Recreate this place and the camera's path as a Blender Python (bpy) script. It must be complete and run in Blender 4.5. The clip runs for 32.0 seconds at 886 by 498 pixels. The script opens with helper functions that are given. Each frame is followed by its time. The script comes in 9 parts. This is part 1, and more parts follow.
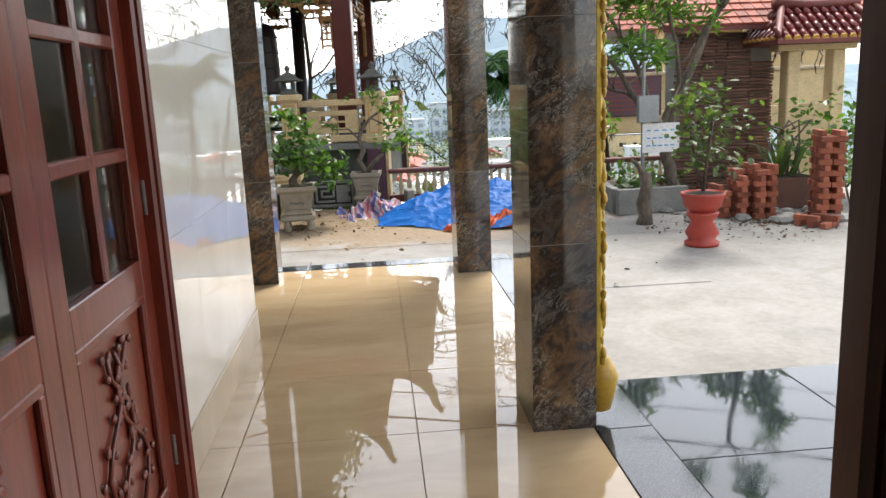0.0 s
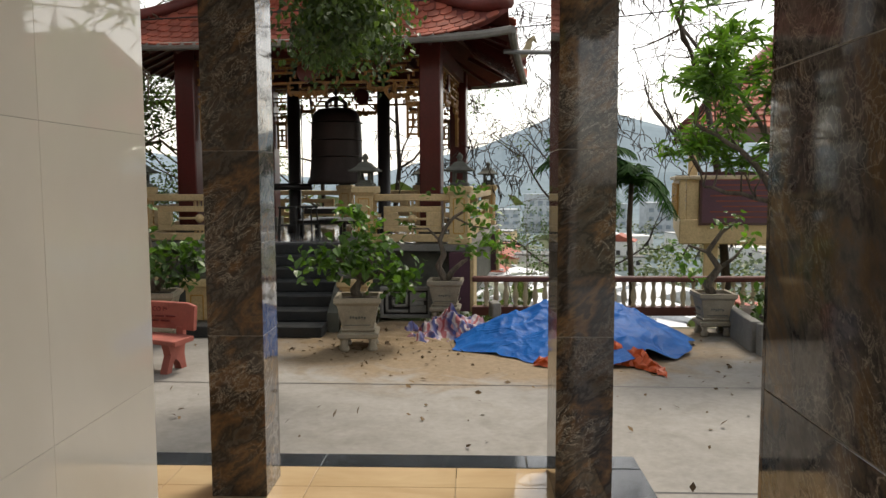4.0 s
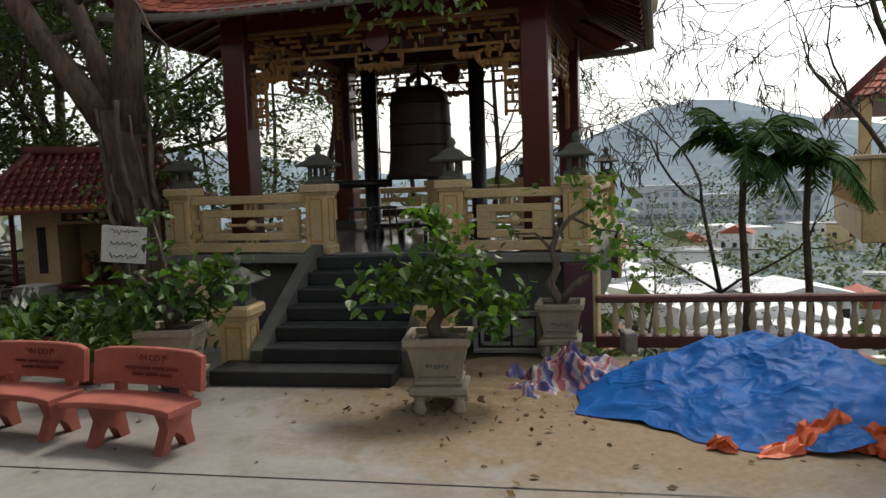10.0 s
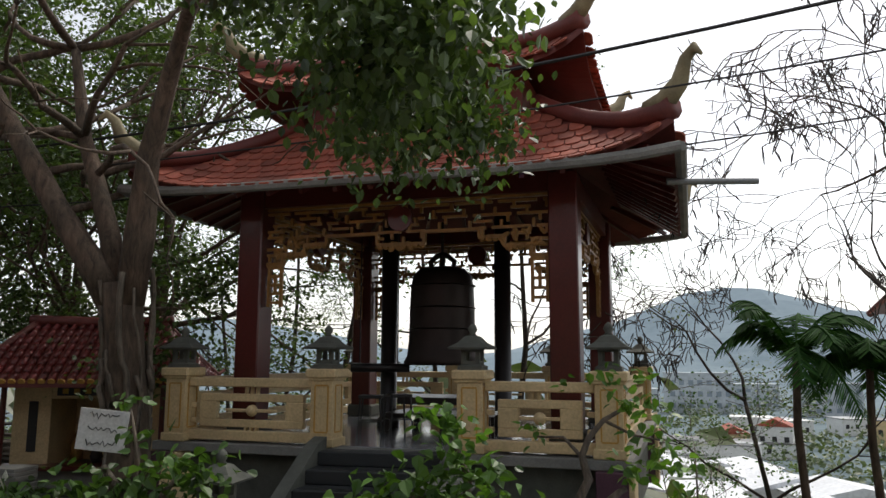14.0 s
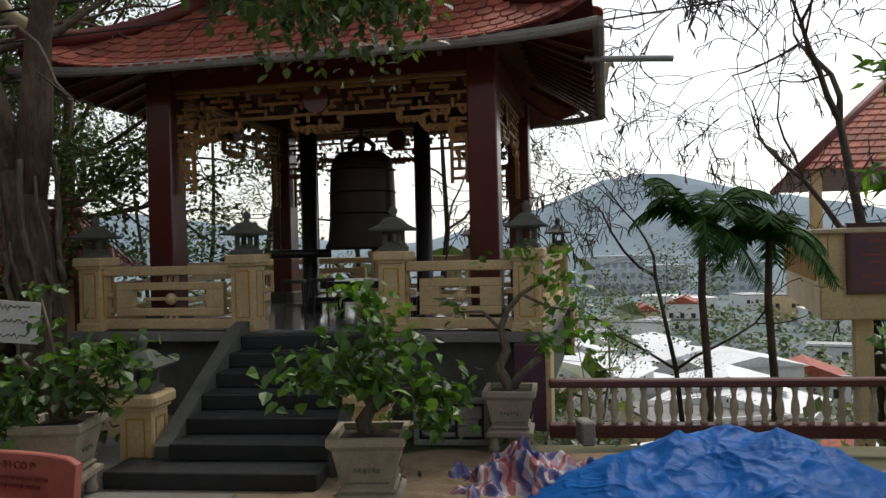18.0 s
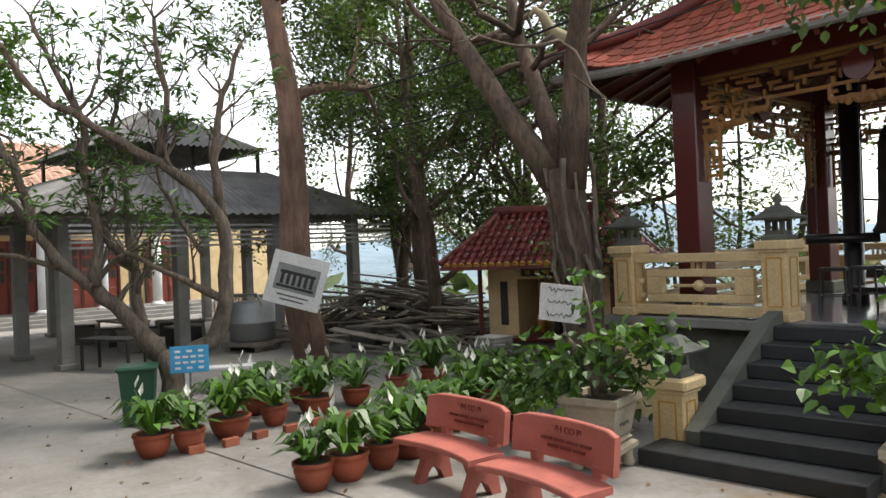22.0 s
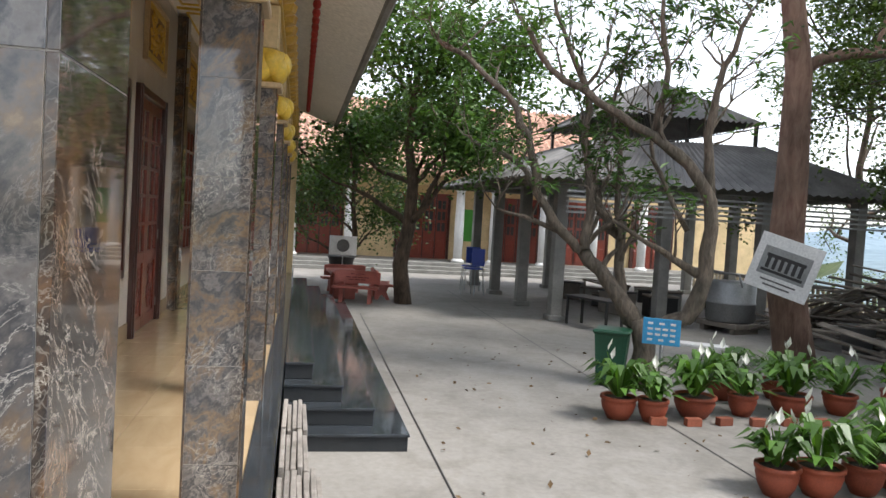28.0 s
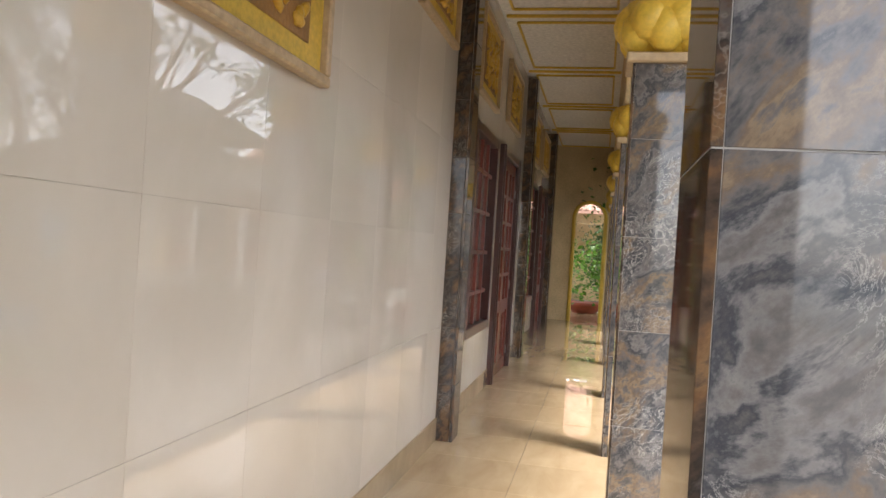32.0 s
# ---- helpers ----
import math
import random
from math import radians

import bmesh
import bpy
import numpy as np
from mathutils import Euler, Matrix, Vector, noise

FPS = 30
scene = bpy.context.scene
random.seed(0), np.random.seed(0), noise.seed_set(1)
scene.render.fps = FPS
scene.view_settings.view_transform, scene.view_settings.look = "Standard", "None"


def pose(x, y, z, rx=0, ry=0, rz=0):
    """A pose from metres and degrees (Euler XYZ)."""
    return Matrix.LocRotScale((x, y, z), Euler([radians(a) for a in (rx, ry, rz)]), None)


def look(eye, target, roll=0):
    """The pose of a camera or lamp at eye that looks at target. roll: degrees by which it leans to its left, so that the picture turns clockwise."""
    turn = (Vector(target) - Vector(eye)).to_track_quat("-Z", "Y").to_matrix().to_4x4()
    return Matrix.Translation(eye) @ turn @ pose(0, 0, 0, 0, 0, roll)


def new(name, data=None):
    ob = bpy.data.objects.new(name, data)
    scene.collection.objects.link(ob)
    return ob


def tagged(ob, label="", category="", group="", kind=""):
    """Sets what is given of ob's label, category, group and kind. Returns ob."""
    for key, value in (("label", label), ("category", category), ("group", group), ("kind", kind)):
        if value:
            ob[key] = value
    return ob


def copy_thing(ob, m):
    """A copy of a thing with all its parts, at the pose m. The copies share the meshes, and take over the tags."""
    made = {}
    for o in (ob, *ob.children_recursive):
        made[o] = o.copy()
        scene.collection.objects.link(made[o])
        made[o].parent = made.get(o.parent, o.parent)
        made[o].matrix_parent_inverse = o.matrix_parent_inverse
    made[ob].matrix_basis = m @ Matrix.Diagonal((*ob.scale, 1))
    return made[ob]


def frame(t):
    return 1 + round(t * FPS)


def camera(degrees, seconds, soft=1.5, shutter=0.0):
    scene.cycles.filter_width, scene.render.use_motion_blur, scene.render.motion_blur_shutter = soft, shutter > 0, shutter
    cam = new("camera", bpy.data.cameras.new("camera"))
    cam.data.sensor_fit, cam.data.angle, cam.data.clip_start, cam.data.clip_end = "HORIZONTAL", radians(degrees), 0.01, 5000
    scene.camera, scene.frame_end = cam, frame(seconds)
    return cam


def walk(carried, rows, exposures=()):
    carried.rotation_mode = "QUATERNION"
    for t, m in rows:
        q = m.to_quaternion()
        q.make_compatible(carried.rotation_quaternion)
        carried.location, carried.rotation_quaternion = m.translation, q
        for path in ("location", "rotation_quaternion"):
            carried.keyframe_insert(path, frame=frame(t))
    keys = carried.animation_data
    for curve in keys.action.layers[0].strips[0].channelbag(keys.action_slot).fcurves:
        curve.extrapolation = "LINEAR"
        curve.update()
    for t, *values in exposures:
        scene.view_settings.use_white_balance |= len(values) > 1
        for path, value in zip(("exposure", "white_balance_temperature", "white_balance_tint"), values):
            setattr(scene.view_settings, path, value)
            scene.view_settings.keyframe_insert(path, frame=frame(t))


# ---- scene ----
cam = camera(60.2, 32.0)
# seconds, place, heading, tilt, lean
ROWS = [
    (0, 0.277, -0.812, 1.534, -5.13, -11.76, 2.40),
    (0.5, 0.304, -0.518, 1.549, 0.31, -11.66, 2.03),
    (1, 0.333, -0.239, 1.566, 6.10, -11.45, 0.05),
    (1.5, 0.359, 0.041, 1.579, 3.11, -9.28, -0.12),
    (2, 0.383, 0.340, 1.587, -0.75, -8.34, 0.55),
    (2.5, 0.407, 0.649, 1.598, -2.24, -7.78, 0.15),
    (3, 0.429, 0.962, 1.618, 0.87, -6.61, 0.59),
    (3.5, 0.447, 1.286, 1.637, 1.62, -5.44, 0.49),
    (4, 0.471, 1.641, 1.650, 2.05, -5.02, 0.20),
    (4.5, 0.510, 2.030, 1.660, 3.11, -4.83, -0.36),
    (6.5, 0.510, 3.290, 1.620, 3.88, -4.73, 0.14),
    (7, 0.457, 3.547, 1.603, 3.88, -4.95, -0.09),
    (7.5, 0.407, 3.789, 1.590, 3.58, -5.35, -0.01),
    (8, 0.378, 4.019, 1.578, 3.11, -6.65, 0.45),
    (8.5, 0.354, 4.261, 1.559, 8.31, -6.38, 1.56),
    (9, 0.313, 4.513, 1.546, 13.15, -5.83, 2.33),
    (9.5, 0.259, 4.746, 1.546, 12.24, -5.25, 2.31),
    (10, 0.243, 4.968, 1.572, 9.70, -5.17, 1.94),
    (10.5, 0.258, 5.186, 1.613, 8.87, -2.40, 0.89),
    (11, 0.263, 5.381, 1.655, 9.06, -0.23, -0.04),
    (11.5, 0.242, 5.509, 1.676, 10.36, 1.97, 0.07),
    (12, 0.205, 5.595, 1.684, 11.76, 3.42, -0.41),
    (12.5, 0.184, 5.658, 1.685, 16.24, 4.01, -0.99),
    (13, 0.178, 5.727, 1.692, 18.02, 4.46, -0.83),
    (13.5, 0.197, 5.805, 1.708, 14.81, 6.74, -0.36),
    (14, 0.215, 5.890, 1.725, 11.81, 8.12, -0.23),
    (14.5, 0.229, 5.964, 1.733, 11.32, 8.78, -0.67),
    (16.5, 0.236, 5.882, 1.609, 10.28, 11.57, -1.29),
    (17, 0.256, 5.897, 1.599, 10.23, 3.83, 0.28),
    (17.5, 0.258, 5.912, 1.602, 9.32, 1.05, 1.02),
    (18, 0.247, 5.926, 1.605, 6.13, -0.13, 1.36),
    (18.5, 0.243, 5.942, 1.596, 3.03, -0.23, 1.41),
    (19, 0.249, 5.956, 1.594, 9.83, -0.36, 1.73),
    (19.5, 0.258, 5.964, 1.595, 10.49, -0.50, 2.11),
    (20, 0.269, 5.961, 1.598, 10.02, -0.78, 2.12),
    (20.5, 0.263, 5.957, 1.601, 16.58, -0.86, 2.57),
    (21, 0.247, 5.949, 1.605, 29.07, -0.43, 2.57),
    (21.5, 0.218, 5.956, 1.601, 39.21, 0.04, 2.19),
    (22, 0.198, 5.976, 1.598, 44.10, 0.17, 2.30),
    (22.5, 0.179, 6.005, 1.601, 47.01, -0.15, 2.33),
    (23, 0.175, 6.028, 1.610, 53.39, -0.89, 1.80),
    (23.5, 0.177, 6.040, 1.616, 57.58, -1.66, 0.22),
    (24, 0.181, 6.044, 1.615, 61.62, -2.10, -0.85),
    (24.5, 0.176, 6.044, 1.610, 64.78, -2.44, -1.05),
    (25, 0.186, 6.049, 1.610, 67.69, -2.77, -0.75),
    (25.5, 0.198, 6.051, 1.618, 70.59, -3.05, -0.55),
    (26, 0.201, 6.047, 1.627, 73.76, -3.30, -0.62),
    (26.5, 0.182, 6.037, 1.630, 76.44, -3.32, -1.24),
    (28.5, 0.190, 6.000, 1.690, 79.69, -1.86, -3.83),
    (29, 0.199, 5.945, 1.700, 80.01, -1.18, -4.28),
    (29.5, 0.210, 5.855, 1.708, 80.61, -0.56, -4.43),
    (30, 0.236, 5.751, 1.711, 82.78, 0.11, -4.25),
    (30.5, 0.258, 5.653, 1.709, 87.56, 0.53, -4.37),
    (31, 0.254, 5.563, 1.703, 93.87, 0.54, -4.33),
    (31.5, 0.214, 5.479, 1.699, 98.61, 0.28, -3.81),
    (32, 0.163, 5.407, 1.699, 101.84, -0.14, -3.65),
]
EXPOSURES = [
    (0, 1.8, 6500, 10),
    (1, 1.45, 7000, 10),
    (2, 1.05, 7200, 10),
    (4, .95, 7200, 10),
    (8, 1.25, 7100, 10),
    (9, .95, 7000, 10),
    (11, .5, 6800, 10),
    (13, .6, 6700, 10),
    (20, .42, 6700, 10),
    (21, .85, 6900, 10),
    (22, 1.65, 6700, 9),
    (23, 1.72, 6600, 9),
    (24, 1.68, 6500, 9),
    (26, 1.78, 6300, 10),
    (29.5, 1.6, 6300, 11),
    (30.5, 1.65, 6300, 12),
    (31.3, 1.85, 6500, 12),
    (32, 2.25, 6400, 13),
]
walk(cam, [(t, pose(x, y, z, 90 + pitch, roll, yaw)) for t, x, y, z, yaw, pitch, roll in ROWS], EXPOSURES)

# ---- light ----
world = bpy.data.worlds.new("sky")
scene.world = world
world.use_nodes = True
wn = world.node_tree
sky = wn.nodes.new("ShaderNodeTexSky")
sky.sky_type, sky.sun_disc = "NISHITA", False
sky.sun_elevation, sky.sun_rotation = radians(52), radians(30)
sky.air_density, sky.dust_density, sky.ozone_density = 1.0, 1.2, 1.0
pale = wn.nodes.new("ShaderNodeHueSaturation")
pale.inputs["Saturation"].default_value = 0.3
wn.links.new(sky.outputs["Color"], pale.inputs["Color"])
wn.links.new(pale.outputs["Color"], wn.nodes["Background"].inputs["Color"])
wn.nodes["Background"].inputs["Strength"].default_value = 0.14
sun_data = bpy.data.lights.new("sun", "SUN")
sun_data.energy, sun_data.angle, sun_data.color = 1.6, radians(16), (1.0, 0.95, 0.88)
sun = new("sun", sun_data)
sun.matrix_world = look((0, 0, 60), (-15, -26, 7))

# ---- materials ----
def nodes_of(name):
    m = bpy.data.materials.new(name)
    m.use_nodes = True
    n = m.node_tree
    return m, n, n.nodes["Principled BSDF"]


def tex(n, kind, scale, vec=None, **inputs):
    t = n.nodes.new("ShaderNodeTex" + kind)
    if "Scale" in t.inputs:
        t.inputs["Scale"].default_value = scale
    for k, v in inputs.items():
        t.inputs[k.replace("_", " ")].default_value = v
    if vec is not None:
        n.links.new(vec, t.inputs["Vector"])
    return t


def ramp(n, fac, stops):
    r = n.nodes.new("ShaderNodeValToRGB")
    e = r.color_ramp.elements
    while len(e) < len(stops):
        e.new(0.5)
    for i, (p, c) in enumerate(stops):
        e[i].position, e[i].color = p, (*c, 1)
    n.links.new(fac, r.inputs["Fac"])
    return r.outputs["Color"]


def mixc(n, fac, a, b, mode="MIX"):
    x = n.nodes.new("ShaderNodeMix")
    x.data_type, x.blend_type = "RGBA", mode
    for sock, val in ((x.inputs[0], fac), (x.inputs[6], a), (x.inputs[7], b)):
        if isinstance(val, (int, float)):
            sock.default_value = val
        elif isinstance(val, tuple):
            sock.default_value = (*val, 1)
        else:
            n.links.new(val, sock)
    return x.outputs[2]


def coords(n, kind="Object", scale=None, rot=None):
    c = n.nodes.new("ShaderNodeTexCoord").outputs[kind]
    if scale or rot:
        m = n.nodes.new("ShaderNodeMapping")
        if scale:
            m.inputs["Scale"].default_value = scale
        if rot:
            m.inputs["Rotation"].default_value = [radians(a) for a in rot]
        n.links.new(c, m.inputs["Vector"])
        c = m.outputs["Vector"]
    return c


def world_pos(n):
    return n.nodes.new("ShaderNodeNewGeometry").outputs["Position"]


def bump(n, b, height, strength=0.3, dist=0.01):
    k = n.nodes.new("ShaderNodeBump")
    k.inputs["Strength"].default_value, k.inputs["Distance"].default_value = strength, dist
    n.links.new(height, k.inputs["Height"])
    n.links.new(k.outputs["Normal"], b.inputs["Normal"])


def plain(name, color, rough=0.6, dark=0.75, scale=6.0, metal=0.0, relief=0.2, spec=0.5, fine=None, island=0.0, coat=0.0, vary=0.0):
    """A surface with two scales of variation: broad stains and fine grain."""
    m, n, b = nodes_of(name)
    p = world_pos(n)
    t1 = tex(n, "Noise", scale * 0.25, p, Detail=4.0, Roughness=0.6)
    t2 = tex(n, "Noise", (fine or scale * 6), p, Detail=3.0)
    lo = tuple(c * dark for c in color)
    c1 = ramp(n, t1.outputs["Fac"], [(0.3, lo), (0.65, color)])
    c2 = ramp(n, t2.outputs["Fac"], [(0.3, (0.82, 0.82, 0.82)), (0.7, (1.08, 1.08, 1.08))])
    col = mixc(n, 1.0, c1, c2, "MULTIPLY")
    if island or vary:
        src = n.nodes.new("ShaderNodeNewGeometry").outputs["Random Per Island"] if island else n.nodes.new("ShaderNodeObjectInfo").outputs["Random"]
        k = island or vary
        c3 = ramp(n, src, [(0.0, (1 - k, 1 - k, 1 - k)), (1.0, (1 + k * 0.6, 1 + k * 0.6, 1 + k * 0.6))])
        col = mixc(n, 1.0, col, c3, "MULTIPLY")
    n.links.new(col, b.inputs["Base Color"])
    b.inputs["Roughness"].default_value, b.inputs["Metallic"].default_value = rough, metal
    b.inputs["Specular IOR Level"].default_value = spec
    b.inputs["Coat Weight"].default_value = coat
    b.inputs["Coat Roughness"].default_value = 0.08
    if relief:
        bump(n, b, t2.outputs["Fac"], relief, 0.004)
    return m


def marble(name, base, mid, rust, vein, rough, grey=(0.12, 0.108, 0.095), gold=(0.21, 0.13, 0.066)):
    """Polished veined stone tile: dark ground, rust clouds, thin pale veins that run aslant; each tile differs."""
    m, n, b = nodes_of(name)
    p = world_pos(n)
    rnd = n.nodes.new("ShaderNodeObjectInfo").outputs["Random"]
    add = n.nodes.new("ShaderNodeVectorMath")
    add.operation = "MULTIPLY_ADD"
    comb = n.nodes.new("ShaderNodeCombineXYZ")
    for i in range(3):
        n.links.new(rnd, comb.inputs[i])
    n.links.new(comb.outputs[0], add.inputs[0])
    add.inputs[1].default_value = (13.0, 29.0, 7.0)
    n.links.new(p, add.inputs[2])
    turn = n.nodes.new("ShaderNodeMapping")
    turn.inputs["Rotation"].default_value = (radians(40), radians(-40), 0)
    n.links.new(add.outputs[0], turn.inputs["Vector"])
    mp = n.nodes.new("ShaderNodeMapping")
    mp.inputs["Scale"].default_value = (6.5, 6.5, 1.1)
    n.links.new(turn.outputs["Vector"], mp.inputs["Vector"])
    v = mp.outputs["Vector"]
    cloud = tex(n, "Noise", 1.0, v, Detail=8.0, Roughness=0.63, Distortion=0.35)
    c = ramp(n, cloud.outputs["Fac"], [(0.3, base), (0.4, mid), (0.44, grey), (0.48, base), (0.53, mid), (0.575, rust), (0.605, gold), (0.635, mid), (0.72, base)])
    w = tex(n, "Noise", 2.4, v, Detail=8.0, Roughness=0.7, Distortion=1.6)
    vv = ramp(n, w.outputs["Fac"], [(0.484, (0, 0, 0)), (0.5, (1, 1, 1)), (0.514, (0, 0, 0))])
    brk = tex(n, "Noise", 3.0, p, Detail=2.0)
    cut = ramp(n, brk.outputs["Fac"], [(0.47, (0, 0, 0)), (0.62, (1, 1, 1))])
    vv = mixc(n, 1.0, vv, cut, "MULTIPLY")
    c = mixc(n, vv, c, vein)
    # fine crackle, in patches, and a mottled grain
    wob = tex(n, "Noise", 9.0, add.outputs[0], Detail=5.0)
    wv = mixc(n, 0.3, add.outputs[0], wob.outputs["Color"], "ADD")
    cr = n.nodes.new("ShaderNodeTexVoronoi")
    cr.feature = "DISTANCE_TO_EDGE"
    cr.inputs["Scale"].default_value = 34.0
    n.links.new(wv, cr.inputs["Vector"])
    crack = ramp(n, cr.outputs["Distance"], [(0.0, (1, 1, 1)), (0.07, (0, 0, 0))])
    pat = tex(n, "Noise", 2.6, add.outputs[0], Detail=3.0)
    crack = mixc(n, 1.0, crack, ramp(n, pat.outputs["Fac"], [(0.53, (0, 0, 0)), (0.66, (0.45, 0.45, 0.45))]), "MULTIPLY")
    c = mixc(n, crack, c, vein)
    gr = tex(n, "Noise", 42.0, p, Detail=4.0, Roughness=0.7)
    c = mixc(n, 1.0, c, ramp(n, gr.outputs["Fac"], [(0.3, (0.8, 0.8, 0.82)), (0.7, (1.2, 1.18, 1.16))]), "MULTIPLY")
    n.links.new(c, b.inputs["Base Color"])
    b.inputs["Roughness"].default_value = rough
    b.inputs["Specular IOR Level"].default_value = 0.6
    return m


def gloss_tile(name, a, c, rough, scale=1.2, streak=(1, 1, 1), wave=0.05):
    m, n, b = nodes_of(name)
    p = world_pos(n)
    mp = n.nodes.new("ShaderNodeMapping")
    mp.inputs["Scale"].default_value = streak
    n.links.new(p, mp.inputs["Vector"])
    t = tex(n, "Noise", scale, mp.outputs["Vector"], Detail=5.0, Roughness=0.6, Distortion=0.6)
    col = ramp(n, t.outputs["Fac"], [(0.3, a), (0.7, c)])
    k = ramp(n, n.nodes.new("ShaderNodeObjectInfo").outputs["Random"], [(0.0, (0.95, 0.95, 0.95)), (1.0, (1.03, 1.03, 1.03))])
    n.links.new(mixc(n, 1.0, col, k, "MULTIPLY"), b.inputs["Base Color"])
    wob = tex(n, "Noise", 0.9, p, Detail=1.0)
    bump(n, b, wob.outputs["Fac"], wave, 0.02)
    r = ramp(n, tex(n, "Noise", 5.0, p, Detail=3.0).outputs["Fac"], [(0.35, (rough,) * 3), (0.7, (rough * 2.2,) * 3)])
    n.links.new(r, b.inputs["Roughness"])
    b.inputs["Specular IOR Level"].default_value = 0.65
    return m


def wood(name, a, c, rough=0.3, coat=0.4, axis=(9, 9, 0.8)):
    m, n, b = nodes_of(name)
    mp = n.nodes.new("ShaderNodeMapping")
    mp.inputs["Scale"].default_value = axis
    n.links.new(world_pos(n), mp.inputs["Vector"])
    t = tex(n, "Noise", 4.0, mp.outputs["Vector"], Detail=6.0, Roughness=0.65, Distortion=0.7)
    n.links.new(ramp(n, t.outputs["Fac"], [(0.3, a), (0.7, c)]), b.inputs["Base Color"])
    b.inputs["Roughness"].default_value, b.inputs["Coat Weight"].default_value = rough, coat
    b.inputs["Coat Roughness"].default_value = 0.15
    bump(n, b, t.outputs["Fac"], 0.12, 0.003)
    return m


def leafy(name, a, c, rough=0.45, trans=0.25):
    m, n, b = nodes_of(name)
    r = n.nodes.new("ShaderNodeNewGeometry").outputs["Random Per Island"]
    big = tex(n, "Noise", 1.1, world_pos(n), Detail=2.0)
    col = ramp(n, r, [(0.0, a), (0.75, c), (1.0, tuple(min(1, x * 1.5) for x in c))])
    k = ramp(n, big.outputs["Fac"], [(0.3, (0.75, 0.78, 0.7)), (0.7, (1.15, 1.12, 1.0))])
    col = mixc(n, 1.0, col, k, "MULTIPLY")
    n.links.new(col, b.inputs["Base Color"])
    b.inputs["Roughness"].default_value = rough
    b.inputs["Transmission Weight"].default_value = 0.0
    tr = n.nodes.new("ShaderNodeBsdfTranslucent")
    n.links.new(mixc(n, 1.0, col, (1.5, 1.6, 0.6), "MULTIPLY"), tr.inputs["Color"])
    mx = n.nodes.new("ShaderNodeMixShader")
    mx.inputs[0].default_value = trans
    n.links.new(b.outputs[0], mx.inputs[1])
    n.links.new(tr.outputs[0], mx.inputs[2])
    n.links.new(mx.outputs[0], n.nodes["Material Output"].inputs["Surface"])
    return m


def bark(name, a, c, scale=5.0):
    m, n, b = nodes_of(name)
    mp = n.nodes.new("ShaderNodeMapping")
    mp.inputs["Scale"].default_value = (1, 1, 0.25)
    n.links.new(world_pos(n), mp.inputs["Vector"])
    t = tex(n, "Noise", scale * 2.5, mp.outputs["Vector"], Detail=7.0, Roughness=0.7, Distortion=0.5)
    t2 = tex(n, "Noise", scale * 0.4, world_pos(n), Detail=3.0)
    c1 = ramp(n, t.outputs["Fac"], [(0.3, a), (0.68, c)])
    c2 = ramp(n, t2.outputs["Fac"], [(0.35, (0.7, 0.72, 0.68)), (0.65, (1.15, 1.1, 1.05))])
    n.links.new(mixc(n, 1.0, c1, c2, "MULTIPLY"), b.inputs["Base Color"])
    b.inputs["Roughness"].default_value = 0.9
    bump(n, b, t.outputs["Fac"], 1.0, 0.035)
    return m


def yard_material():
    """Worn grey concrete, with ochre sand washed over the part beside the heap and darker damp stains."""
    m, n, b = nodes_of("yard_concrete")
    p = world_pos(n)
    t1 = tex(n, "Noise", 0.35, p, Detail=6.0, Roughness=0.65)
    t2 = tex(n, "Noise", 14.0, p, Detail=4.0, Roughness=0.7)
    t3 = tex(n, "Noise", 1.7, p, Detail=5.0, Roughness=0.6, Distortion=1.0)
    c = ramp(n, t1.outputs["Fac"], [(0.3, (0.175, 0.165, 0.15)), (0.5, (0.245, 0.232, 0.212)), (0.7, (0.3, 0.284, 0.26))])
    c = mixc(n, 1.0, c, ramp(n, t2.outputs["Fac"], [(0.3, (0.86, 0.86, 0.86)), (0.7, (1.07, 1.07, 1.07))]), "MULTIPLY")
    c = mixc(n, 1.0, c, ramp(n, t3.outputs["Fac"], [(0.3, (0.83, 0.82, 0.8)), (0.55, (1, 1, 1))]), "MULTIPLY")
    # the sand: an oval about the heap with a ragged rim
    sub = n.nodes.new("ShaderNodeVectorMath")
    sub.operation = "SUBTRACT"
    n.links.new(p, sub.inputs[0])
    sub.inputs[1].default_value = (0.8, 12.9, -0.735)
    mul = n.nodes.new("ShaderNodeVectorMath")
    mul.operation = "MULTIPLY"
    n.links.new(sub.outputs[0], mul.inputs[0])
    mul.inputs[1].default_value = (0.15, 0.216, 0)
    ln = n.nodes.new("ShaderNodeVectorMath")
    ln.operation = "LENGTH"
    n.links.new(mul.outputs[0], ln.inputs[0])
    ad = n.nodes.new("ShaderNodeMath")
    ad.operation = "MULTIPLY_ADD"
    n.links.new(t3.outputs["Fac"], ad.inputs[0])
    ad.inputs[1].default_value = 0.45
    n.links.new(ln.outputs["Value"], ad.inputs[2])
    mask = ramp(n, ad.outputs[0], [(0.64, (1, 1, 1)), (0.82, (0, 0, 0))])
    sand = ramp(n, t2.outputs["Fac"], [(0.3, (0.17, 0.122, 0.072)), (0.7, (0.25, 0.183, 0.112))])
    c = mixc(n, mask, c, sand)
    n.links.new(c, b.inputs["Base Color"])
    b.inputs["Roughness"].default_value = 0.82
    bump(n, b, t2.outputs["Fac"], 0.35, 0.006)
    return m


